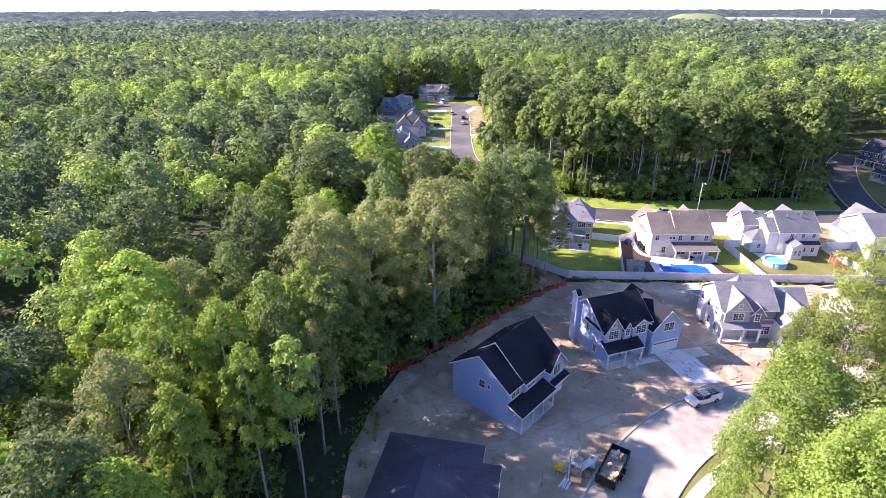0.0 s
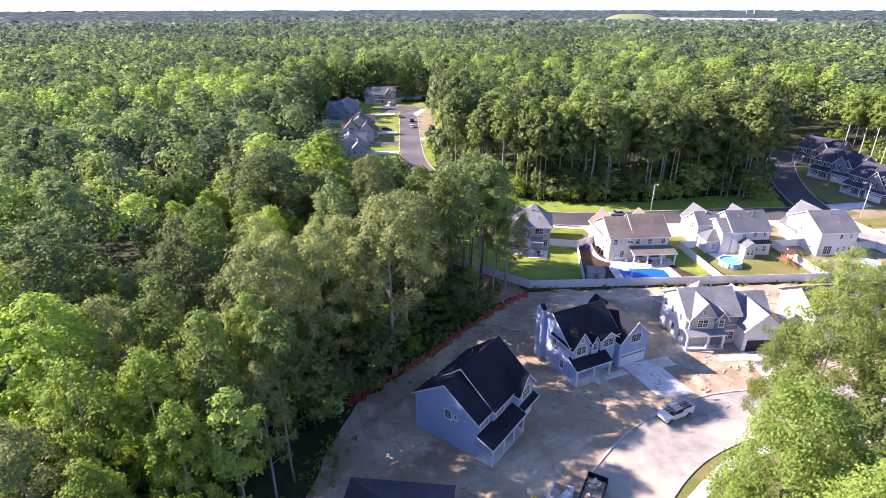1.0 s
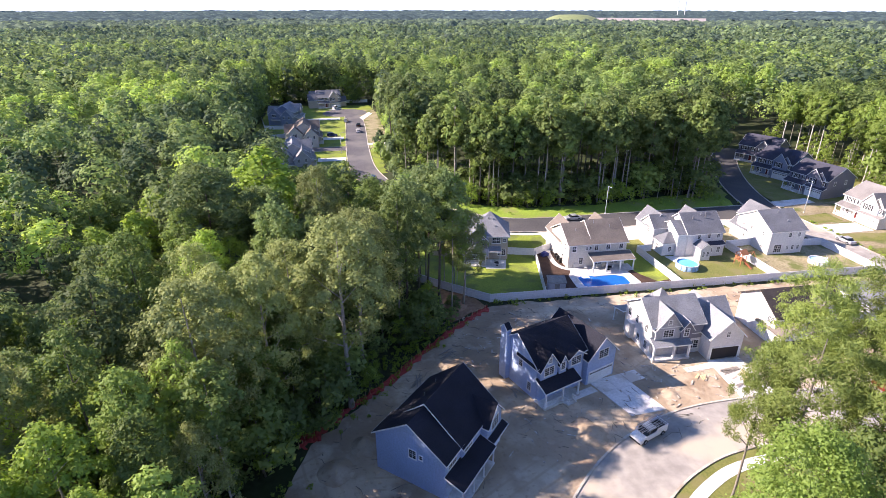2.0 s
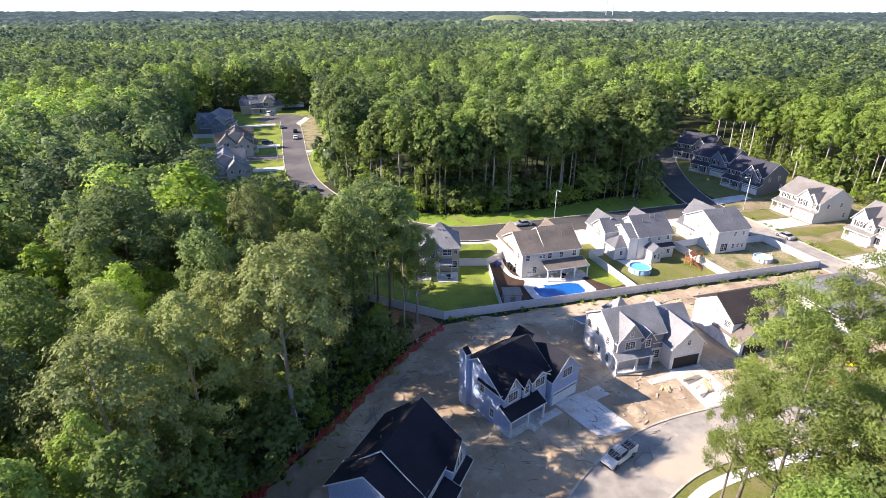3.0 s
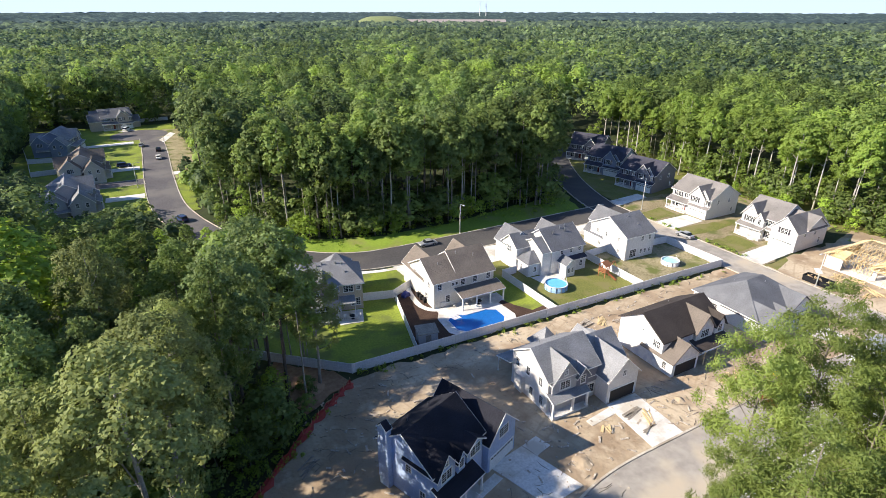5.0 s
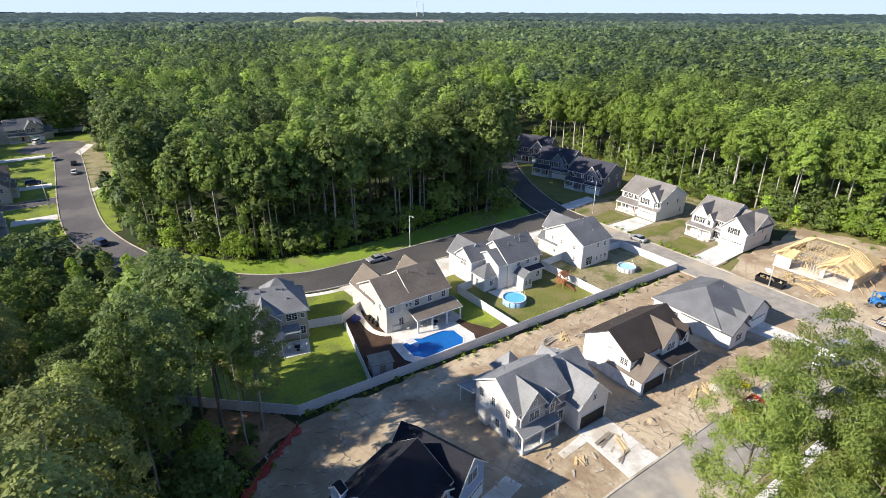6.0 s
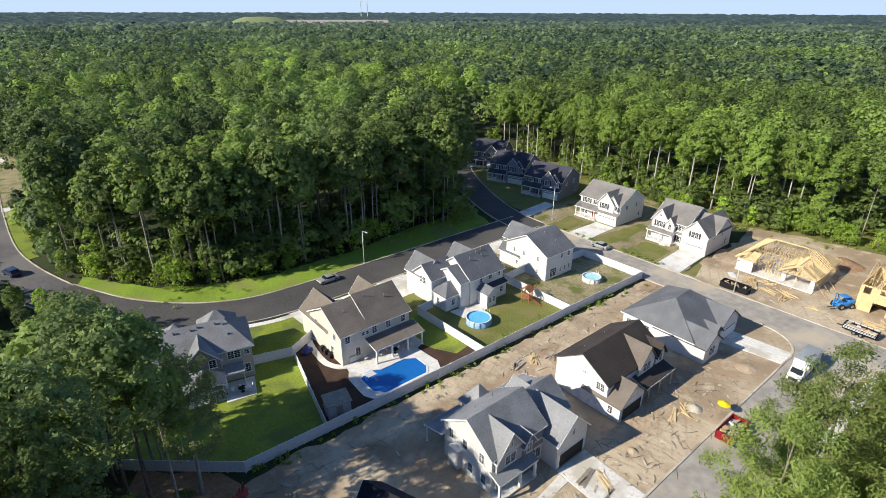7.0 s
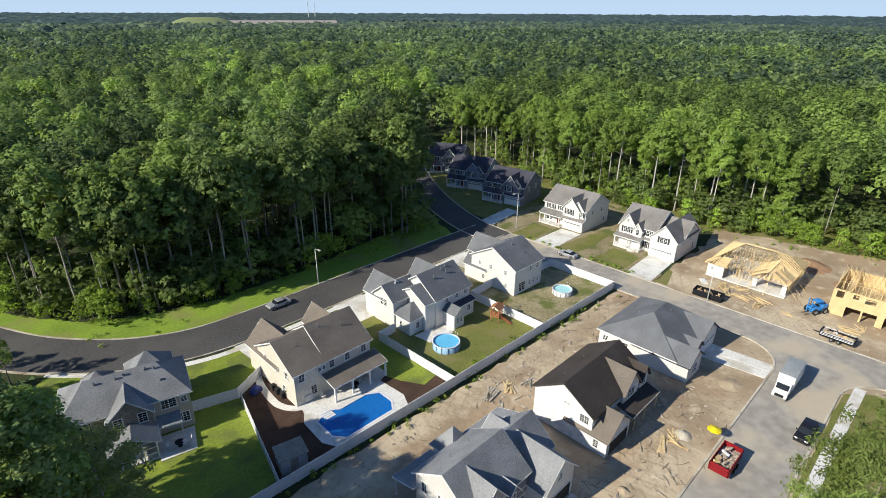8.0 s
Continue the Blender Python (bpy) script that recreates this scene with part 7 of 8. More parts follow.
for k in range(7):
    a = rng.uniform(-2.2, 2.2)
    part("pole", Geo().beam((a, rng.uniform(-0.8, 0.6), 1.0 + 0.05 * k), (a + rng.uniform(1.0, 2.0), rng.uniform(-0.6, 0.8), 1.3 + 0.06 * k), 0.08), rng.choice((POLE_GREY, LUMBER, METAL_GREY)), rack)


# ---- trees ----
def leaves(rng, lobes, n, size, flat=0.0, droop=0.0, loose=0.42, slim=1.0, heart=None, corners=4, airy=0.0):
    """n small leaf sprays on the outer skins of round lobes (x, y, z, radius): they face away from the lobe and from the heart of the crown."""
    lob = np.array(lobes)
    w = lob[:, 3] ** 2
    k = rng.choice(len(lob), n, p=w / w.sum())
    d = rng.normal(size=(n, 3))
    d /= np.linalg.norm(d, axis=1)[:, None]
    if heart is None:
        low = d[:, 2] < -0.35
        d[low, 2] *= -1
        away = d
    else:
        away = lob[k, :3] - np.array(heart)
        away = away / (np.linalg.norm(away, axis=1)[:, None] + 1e-6)
        side = (d * away).sum(1)
        turn = side < -0.25
        d[turn] -= 2 * side[turn, None] * away[turn]
    depth = 1 - 0.5 * rng.random(n) ** 2.5
    c = lob[k, :3] + d * (lob[k, 3] * depth)[:, None] * np.array([1, 1, 1 - flat])
    c += rng.normal(size=(n, 3)) * (size * 0.3 + airy * lob[k, 3] * 0.45)[:, None]
    nor = 0.75 * d + 0.45 * away + rng.normal(size=(n, 3)) * loose + np.array([0, 0, 0.15])
    nor /= np.linalg.norm(nor, axis=1)[:, None]
    t = np.cross(nor, rng.normal(size=(n, 3)))
    t /= np.linalg.norm(t, axis=1)[:, None]
    b = np.cross(nor, t)
    s = size * (0.6 + 0.8 * rng.random(n))[:, None]
    fold = nor * s * 0.18
    if corners == 3:
        return np.stack([c - t * s * 0.5 - b * s * 0.42, c + t * s * 0.62, c - t * s * 0.3 + b * s * 0.56], 1)
    return np.stack([c - t * s * 0.62, c - b * s * 0.42 * slim + fold, c + t * s * 0.62 - np.array([0, 0, droop]) * s, c + b * s * 0.42 * slim + fold], 1)


def leaf_mesh(name, v, material):
    """A mesh of loose leaves out of an array of leaves by corners by coordinates."""
    n, c = v.shape[:2]
    me = bpy.data.meshes.new(name)
    me.vertices.add(c * n)
    me.vertices.foreach_set("co", v.astype(np.float32).ravel())
    me.loops.add(c * n)
    me.loops.foreach_set("vertex_index", np.arange(c * n, dtype=np.int32))
    me.polygons.add(n)
    me.polygons.foreach_set("loop_start", np.arange(0, c * n, c, dtype=np.int32))
    me.update(calc_edges=True)
    me.materials.append(material)
    return me


def limbed_trunk(rng, height, r0, fork, limbs, spread, bend=0.5, sides=6):
    """A tapered trunk with limbs that rise from it above the fork height."""
    g = Geo()
    pts, p = [], Vector((0, 0, -0.3))
    lean = Vector((rng.uniform(-bend, bend), rng.uniform(-bend, bend), 0)) / 6
    steps = 7
    for i in range(steps + 1):
        pts.append(p.copy())
        p += Vector((0, 0, (height * 0.93 + 0.3) / steps)) + lean + Vector((rng.uniform(-bend, bend), rng.uniform(-bend, bend), 0)) * 0.25
    radii = [r0 * (1.25 if i == 0 else 1.0) * (1 - 0.86 * (i / steps) ** 1.1) for i in range(steps + 1)]
    g.tube(pts, radii, sides)
    tips = []
    for i in range(limbs):
        f = fork + (0.92 - fork) * (i + rng.random() * 0.7) / limbs
        q = f * steps
        j = min(int(q), steps - 1)
        a = pts[j].lerp(pts[j + 1], q - j)
        az = i * 2.4 + rng.random() * 0.8
        length = spread * (1.15 - 0.75 * f) * rng.uniform(0.75, 1.2)
        d = Vector((math.cos(az), math.sin(az), 0))
        m = a + d * length * 0.5 + Vector((0, 0, length * rng.uniform(0.2, 0.4)))
        b = a + d * length + Vector((0, 0, length * rng.uniform(0.45, 0.85)))
        rr = radii[j] * 0.42
        g.tube([a, m, b], [rr, rr * 0.65, rr * 0.2], 4, False)
        tips.append(b)
        for s in (-1, 1):
            e = m + Vector((math.cos(az + s * 0.9), math.sin(az + s * 0.9), 0.5)) * length * 0.4
            g.tube([m, e], [rr * 0.4, rr * 0.12], 3, False)
            tips.append(e)
    return g, tips, pts[-1]


def tree_kind(name, seed, height, r0, fork, limbs, spread, lobe, n, size, leaf, bark, label, full=0, flat=0.1, extra=0, droop=0.1, slim=1.0, corners=4, loose=0.34, airy=0.2):
    """One tree: a limbed trunk, leaf clumps at the tips of its limbs, and, in full crowns, clumps all over a dome that the crown fills."""
    rng = random.Random(seed)
    nr = np.random.default_rng(seed)
    root = thing(name, pose(0, 0, -400), label, "tree", "trees of the woods")
    g, tips, tip = limbed_trunk(rng, height, r0, fork, limbs, spread)
    part("trunk", g, bark, root, smooth=True)
    lobes = [(p.x, p.y, min(p.z, height - lobe), lobe * rng.uniform(0.65, 1.15)) for p in tips] + [(tip.x, tip.y, height - lobe * 0.9, lobe)]
    for _ in range(extra):
        z = rng.uniform(height * fork, height * 0.9)
        a, q = rng.uniform(0, 6.28), rng.uniform(0.2, 0.9) * spread
        lobes.append((tip.x * z / height + math.cos(a) * q, tip.y * z / height + math.sin(a) * q, z, lobe * rng.uniform(0.5, 0.9)))
    half = height * (1 - fork) / 2
    mid = height - half
    bulge = [rng.uniform(0.78, 1.12) for _ in range(7)]
    for i in range(full):
        z = 1 - 1.55 * (i + 0.5) / full
        a = i * 2.39996 + rng.uniform(-0.25, 0.25)
        out = math.sqrt(max(0.0, 1 - z * z)) * spread * bulge[int(a * 1.1) % 7] * rng.uniform(0.7, 0.98)
        s = (z + 0.55) / 1.55
        lobes.append((tip.x * 0.7 + math.cos(a) * out, tip.y * 0.7 + math.sin(a) * out, mid + z * half * rng.uniform(0.86, 1.0) - lobe * 0.6, lobe * rng.uniform(0.6, 1.1) * (0.8 + 0.25 * s)))
    v = leaves(nr, lobes, n, size, flat, droop, 0.6 if slim < 1 else loose, slim, (tip.x * 0.6, tip.y * 0.6, mid - half * 0.35), corners, airy)
    part("crown", leaf_mesh("crown", v, leaf), None, root)
    return root


BROAD = "tall broadleaf tree with fresh bright green leaves"
MIDDLE = "tall broadleaf tree with mid-green leaves"
SILVERY = "spreading tree with silvery olive leaves and grey trunk"
PINEY = "tall pine with bare trunk and dark needled crown"
KINDS = {
    "bright": [tree_kind("broadleaf_tree", s, 29, 0.32, 0.38, 7, 5.0, 1.35, 2600, 0.62, LEAF_BRIGHT, BARK, BROAD, 34, corners=3) for s in (11, 12)],
    "mid": [tree_kind("broadleaf_tree", s, 29, 0.34, 0.40, 7, 5.0, 1.35, 2600, 0.60, LEAF_MID, BARK, MIDDLE, 34, corners=3) for s in (21, 22, 23)],
    "silver": [tree_kind("broadleaf_tree", s, 28, 0.36, 0.40, 9, 6.0, 1.3, 3600, 0.54, LEAF_SILVER, BARK_PALE, SILVERY, 44, corners=3) for s in (31, 32)],
    "bright_close": [tree_kind("broadleaf_tree", s, 29, 0.30, 0.30, 9, 5.0, 0.95, 8000, 0.335, LEAF_BRIGHT, BARK_PALE, BROAD, 74, corners=3, airy=0.35) for s in (15, 16, 17)],
    "mid_close": [tree_kind("broadleaf_tree", s, 29, 0.32, 0.34, 9, 5.0, 0.95, 7800, 0.33, LEAF_MID, BARK, MIDDLE, 70, corners=3, airy=0.35) for s in (25, 26)],
    "silver_close": [tree_kind("broadleaf_tree", s, 28, 0.36, 0.32, 11, 6.2, 1.0, 11500, 0.30, LEAF_SILVER, BARK_PALE, SILVERY, 90, corners=3, airy=0.35) for s in (35, 36)],
    "pine_close": [tree_kind("pine_tree", s, 31, 0.28, 0.50, 12, 4.6, 0.9, 6600, 0.37, NEEDLE, BARK_DARK, PINEY, 46, 0.3, corners=3, airy=0.6, loose=0.6) for s in (45, 46)],
    "fine": [tree_kind("broadleaf_tree", s, 30, 0.32, 0.30, 12, 4.8, 0.95, 46000, 0.175, LEAF_FRESH, BARK, "large broadleaf tree with bright fresh leaves beside the street", 90, extra=16, corners=3, airy=0.75, loose=0.5) for s in (13, 14)],
    "pine": [tree_kind("pine_tree", s, 31, 0.28, 0.54, 9, 4.6, 1.1, 2400, 0.56, NEEDLE, BARK_DARK, PINEY, 30, 0.3, corners=3) for s in (41, 42, 43)],
    "olive_pine": [tree_kind("pine_tree", s, 31, 0.30, 0.52, 18, 5.6, 1.0, 21000, 0.285, NEEDLE_OLIVE, BARK, "pine with open olive green crown", 22, 0.45, extra=4, slim=0.42, airy=0.5) for s in (51, 52)],
    "deep": [tree_kind("broadleaf_tree", s, 30, 0.30, 0.42, 7, 4.8, 1.35, 2200, 0.74, LEAF_SHADED, BARK, "tall deep green broadleaf tree in a dense wood", 30, corners=3) for s in (81, 82, 83)],
    "edge": [tree_kind("broadleaf_tree", s, 30, 0.32, 0.54, 8, 4.6, 1.3, 3400, 0.54, LEAF_EAST, BARK_WHITE, "tall green tree with a long pale bare trunk", 24, corners=3) for s in (91, 92, 93)],
    "dark_slim": [tree_kind("slender_tree", s, 29, 0.17, 0.56, 7, 3.0, 1.1, 1000, 0.68, LEAF_SHADED, BARK_PALE, "slender deep green tree with a long bare trunk", 14, corners=3) for s in (65, 66)],
    "shrub_close": [tree_kind("understorey_shrub", s, 9, 0.08, 0.10, 6, 2.8, 1.0, 800, 0.44, LEAF_SHADED, BARK, "bushy green shrub under tall trees", 12, corners=3) for s in (78, 79)],
    "shrub": [tree_kind("understorey_shrub", s, 9, 0.08, 0.14, 5, 2.8, 1.1, 420, 0.64, LEAF_SHADED, BARK, "bushy green shrub under tall trees", 8, corners=3) for s in (75, 76)],
    "face": [tree_kind("broadleaf_tree", s, 30, 0.22, 0.56, 8, 4.0, 1.3, 1500, 0.72, LEAF_SHADED, BARK_PALE, "tall deep green tree with a long pale trunk", 20, corners=3) for s in (95, 96)],
    "slim_close": [tree_kind("slender_tree", s, 27, 0.16, 0.50, 8, 3.0, 0.85, 3400, 0.34, LEAF_MID, BARK_PALE, "slender pale-trunked tree with a narrow green crown", 26, corners=3) for s in (161, 162)],
    "slim": [tree_kind("slender_tree", s, 27, 0.16, 0.56, 7, 3.0, 1.1, 1200, 0.60, LEAF_MID, BARK_PALE, "slender pale-trunked tree with a narrow green crown", 14, corners=3) for s in (61, 62)],
    "young_close": [tree_kind("young_tree", s, 9, 0.09, 0.16, 7, 2.6, 0.9, 1200, 0.34, LEAF_BRIGHT, BARK, "young bright green tree at the edge of the woods", 10, corners=3) for s in (171, 172)],
    "young": [tree_kind("young_tree", s, 9, 0.09, 0.16, 8, 2.6, 1.0, 460, 0.58, LEAF_BRIGHT, BARK, "young bright green tree at the edge of the woods", 8, corners=3) for s in (71, 72)],
    "spire": [tree_kind("young_tree", s, 17, 0.13, 0.10, 10, 3.0, 1.0, 900, 0.68, LEAF_EAST, BARK_PALE, "slim leafy tree green down to the ground", 16, corners=3) for s in (73, 74, 77)],
}


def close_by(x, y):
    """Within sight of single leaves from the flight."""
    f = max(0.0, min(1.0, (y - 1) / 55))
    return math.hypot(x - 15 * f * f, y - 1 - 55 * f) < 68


def plant(kind, x, y, scale, turn, i=0, wide=1.0):
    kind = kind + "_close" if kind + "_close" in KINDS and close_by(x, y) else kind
    src = KINDS[kind][i % len(KINDS[kind])]
    return copy_thing(src, pose(x, y, -0.1, 0, 0, turn) @ Matrix.Diagonal((scale * wide, scale * wide, scale, 1)))


def inside(x, y, poly):
    c, n = False, len(poly)
    for i in range(n):
        (ax, ay), (bx, by) = poly[i], poly[i - 1]
        if (ay > y) != (by > y) and x < (bx - ax) * (y - ay) / (by - ay) + ax:
            c = not c
    return c


WEST_WOODS = [(-400, -60), (-28, -60), (-24, 30), (-23, 58), (-17, 64.5), (-11, 68), (-5.5, 75.5), (0, 83), (7, 91.5), (14, 99), (20.5, 104.5), (14, 109), (2, 120), (8, 141), (19, 153), (9, 168), (-3, 190), (-3.5, 203), (-42, 206), (-46, 350), (-160, 350), (-400, 300)]
NORTH_WOODS = [(13, 183), (28, 168), (38, 161), (50, 157.5), (70, 156.5), (90, 158), (101, 155.5), (110, 154.5), (115, 164), (120, 178), (133, 203), (150, 222), (200, 240), (240, 420), (-46, 420), (-44, 354), (17, 350), (21, 300), (22, 250), (17, 225), (14, 200)]
EAST_WOODS = [(200, 235), (160, 205), (167, 185), (163, 148), (164, 128), (165, 103), (169, 88), (172, 72), (178, 45), (190, 0), (420, -60), (420, 240)]


def scatter(poly, spacing, seed, keep):
    rng = random.Random(seed)
    x0, x1 = min(p[0] for p in poly), max(p[0] for p in poly)
    y0, y1 = min(p[1] for p in poly), max(p[1] for p in poly)
    x = x0
    while x < x1:
        y = y0
        while y < y1:
            px, py = x + rng.uniform(-0.42, 0.42) * spacing, y + rng.uniform(-0.42, 0.42) * spacing
            if inside(px, py, poly) and keep(px, py):
                yield px, py, rng
            y += spacing
        x += spacing


def seen_side(x, y, far=420.0, margin=8.0):
    """In the part of the plan that lies ahead of the flight."""
    a = math.degrees(math.atan2(x - 4, y - 10))
    return -48 - margin < a < 92 + margin and math.hypot(x - 4, y - 10) < far


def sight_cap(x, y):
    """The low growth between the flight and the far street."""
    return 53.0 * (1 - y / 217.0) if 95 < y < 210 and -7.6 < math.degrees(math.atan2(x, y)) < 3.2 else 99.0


def lawn_cap(x, y):
    """Low growth west of the brick-fronted house, so that the evening sun reaches its lawn."""
    return max(4.0, 3 + 0.6 * (28 - x) if y < 138 else max(9.0, 4 + 0.5 * (12 - x))) if 125 < y < 186 and x < 24 else 99.0


# the trees that stand alone or mark the edge of the woods: kind, place, size
WESTERN_EDGE = [
    ("silver", -3.0, 78.0, 1.07, 0, 1.05), ("silver", -1.0, 87.3, 1.0, 1, 1.05), ("silver", -17.6, 65.0, 1.04, 1, 0.95), ("silver", -13.0, 73.2, 0.99, 0, 0.9), ("silver", -17.0, 73.0, 0.97, 1, 0.9), ("silver", -9.9, 82.0, 0.93, 0, 0.95),
    ("bright", -17.3, 118.4, 1.03, 0, 1.35), ("bright", -29.1, 45.9, 0.92, 0, 0.85), ("bright", -24.6, 49.5, 0.885, 1, 0.9), ("bright", -20.8, 44.5, 0.80, 2, 0.8), ("bright", -37.5, 56.0, 0.97, 2, 1.15), ("bright", -43.0, 57.5, 0.95, 1, 1.0),
    ("silver", -32.8, 58.8, 0.94, 1, 0.75), ("mid", -27.0, 59.0, 0.95, 0, 0.85), ("pine", -28.2, 67.7, 0.94, 1, 1.1), ("mid", -29.0, 81.8, 0.97, 1, 1.0), ("pine", -48.2, 76.6, 0.92, 0, 1.3), ("pine", -25.3, 103.1, 1.0, 2, 1.35),
    ("pine", -12.4, 93.2, 0.89, 1, 1.0), ("silver", -7.3, 111.0, 0.99, 0, 0.8), ("silver", -21.3, 81.3, 0.95, 1, 0.8), ("mid", -27.1, 99.3, 0.86, 2, 1.0), ("silver", -32.0, 41.0, 0.88, 0, 0.8), ("bright", -25.5, 39.0, 0.78, 1, 0.85),
    ("slim", -17.0, 46.0, 0.86, 1, 1.0), ("slim", -15.2, 57.5, 0.9, 0, 1.1), ("mid", -18.6, 60.0, 0.86, 0, 0.75), ("mid", -19.0, 51.0, 0.84, 1, 0.8), ("silver", -16.6, 54.0, 0.72, 0, 0.7), ("mid", -21.0, 55.0, 0.9, 1, 0.8),
    ("silver", 1.2, 93.1, 0.9, 1, 0.8), ("mid", 5.9, 94.0, 0.98, 0, 0.7),
]
FENCE_END = [
    ("pine", 13.8, 101.6, 0.93, 0, 1.1), ("slim", 16.5, 101.5, 1.02, 1), ("pine", 12, 104, 0.95, 2), ("pine", 7.4, 96.6, 0.95, 1, 1.05),
    ("mid", 9.5, 116, 0.7, 2), ("mid", 7, 124, 0.4, 1), ("mid", 11, 131, 0.3, 0), ("slim", 17, 113, 0.8, 1), ("mid", 2, 111, 0.85, 0), ("deep", 9, 112, 0.84, 1),
    ("deep", 12, 115, 0.66, 0), ("mid", 16, 113, 0.68, 0), ("mid", 13.6, 116, 0.7, 1), ("mid", 18.6, 110.2, 0.55, 2), ("mid", 11.6, 113.2, 0.62, 0), ("bright", 19.6, 112.6, 0.36, 1), ("deep", 6.5, 116.5, 0.76, 1), ("deep", 11.5, 119, 0.76, 2), ("pine", 3, 117, 0.76, 1), ("mid", 8.5, 119, 0.74, 2), ("pine", 12.5, 117.5, 0.8, 0),
]
FAR_STREET_CORNER = [
    ("pine", 17, 207, 1.06, 0), ("pine", 20, 203, 1.08, 1), ("pine", 15, 212, 1.05, 2), ("mid", 22, 197, 1.0, 0), ("slim", 19, 195, 0.95, 1), ("mid", 20, 215, 1.0, 1),
    ("mid", 19, 228, 1.0, 2), ("mid", 21, 242, 1.0, 0),
]
STREET_ISLAND = [
    ("fine", 26.9, 34.4, 1.02, 0, 0.86), ("fine", 26.4, 27.2, 1.03, 1, 0.82), ("fine", 32.6, 30.4, 0.98, 1, 1.0), ("bright", 26, 20.5, 0.98, 1, 1.0), ("bright", 34, 22, 0.9, 0, 1.1),
    ("olive_pine", 46.6, 55.4, 0.99, 0, 0.85), ("olive_pine", 54.6, 54.0, 1.04, 1, 0.85), ("olive_pine", 38.6, 45.6, 0.96, 1, 0.95), ("olive_pine", 49.6, 47.6, 0.97, 0, 0.9), ("olive_pine", 37.8, 50.6, 0.82, 0, 0.7),
    ("olive_pine", 54.0, 47.0, 0.97, 1, 1.0), ("olive_pine", 43.4, 42.0, 0.93, 1, 1.0), ("olive_pine", 61.0, 49.0, 0.97, 0, 1.0), ("mid", 36.0, 38.0, 0.86, 0, 1.0),
    ("mid", 48.0, 39.0, 0.88, 1, 1.1), ("mid", 57.0, 41.0, 0.85, 2, 1.1), ("olive_pine", 67.0, 46.0, 0.8, 1, 1.0), ("mid", 41.0, 33.0, 0.8, 2, 1.0),
]

near_w = (lambda x, y: seen_side(x, y, margin=16.0) and ((x > -46 and y < 124) or (x > -20 and y < 165)))
near_n = (lambda x, y: y < 184 and x > 5 and y - 0.25 * x < 172)
near_e = (lambda x, y: x < 176 and 30 < y < 200)
for poly, near, weights, spacing, seed in (
        (WEST_WOODS, near_w, (("bright", 3), ("mid", 5), ("silver", 2), ("pine", 5), ("slim", 2)), 6.35, 5),
        (NORTH_WOODS, near_n, (("deep", 7), ("pine", 2), ("dark_slim", 6)), 5.4, 6),
        (EAST_WOODS, near_e, (("edge", 9), ("slim", 5)), 5.6, 7)):
    names = [k for k, c in weights for _ in range(c)]
    for x, y, rng in scatter(poly, spacing, seed, near):
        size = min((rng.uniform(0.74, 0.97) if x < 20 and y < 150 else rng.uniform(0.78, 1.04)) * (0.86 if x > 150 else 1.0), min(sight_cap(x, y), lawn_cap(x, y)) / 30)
        if size < 0.12 or (-14 < x < 22 and 86 < y < 112 and rng.random() < 0.62):
            continue
        kind = rng.choice(names)
        if x < 20 and y < 130:
            apart = min(math.hypot(x - q[1], y - q[2]) for q in WESTERN_EDGE + FENCE_END)
            if apart < 3.6:
                continue
            size *= (0.84 if apart < 8 else 0.97) * (0.9 if -48 < x < -8 and 58 < y < 104 or x < -34 else 1.0)
            if x < -18 and y < 72 and rng.random() < 0.55:
                kind = rng.choice(("bright", "bright", "bright", "mid"))
        plant(kind, x, y, size, rng.uniform(0, 360), rng.randrange(6), rng.uniform(0.9, 1.15))

for kind, x, y, s, i, *wide in WESTERN_EDGE + FENCE_END + FAR_STREET_CORNER + STREET_ISLAND:
    plant(kind, x, y, s, (x * 37 + y * 11) % 360, i, *wide)

# leafy growth down to the ground along the eastern woods
rng = random.Random(19)
EAST_FACE = [(158, 206), (166, 190), (166, 170), (163.5, 148), (164, 128), (165, 103), (169, 88), (172, 72), (178, 45)]
for (ax, ay), (bx, by) in zip(EAST_FACE, EAST_FACE[1:]):
    for k in range(int(math.hypot(bx - ax, by - ay) / 3.2)):
        t = rng.random()
        plant("spire", ax + (bx - ax) * t + rng.uniform(0.5, 13), ay + (by - ay) * t + rng.uniform(-2, 2), rng.uniform(0.25, 0.85), rng.uniform(0, 360), k, rng.uniform(0.85, 1.3))

rng = random.Random(39)
for (ax, ay), (bx, by) in zip(EAST_FACE[2:], EAST_FACE[3:]):
    for k in range(int(math.hypot(bx - ax, by - ay) / 1.7)):
        t = rng.random()
        plant(rng.choice(("shrub", "young", "shrub")), ax + (bx - ax) * t + rng.uniform(-3.2, 2), ay + (by - ay) * t, rng.uniform(0.2, 0.6), rng.uniform(0, 360), k, rng.uniform(1.0, 1.5))

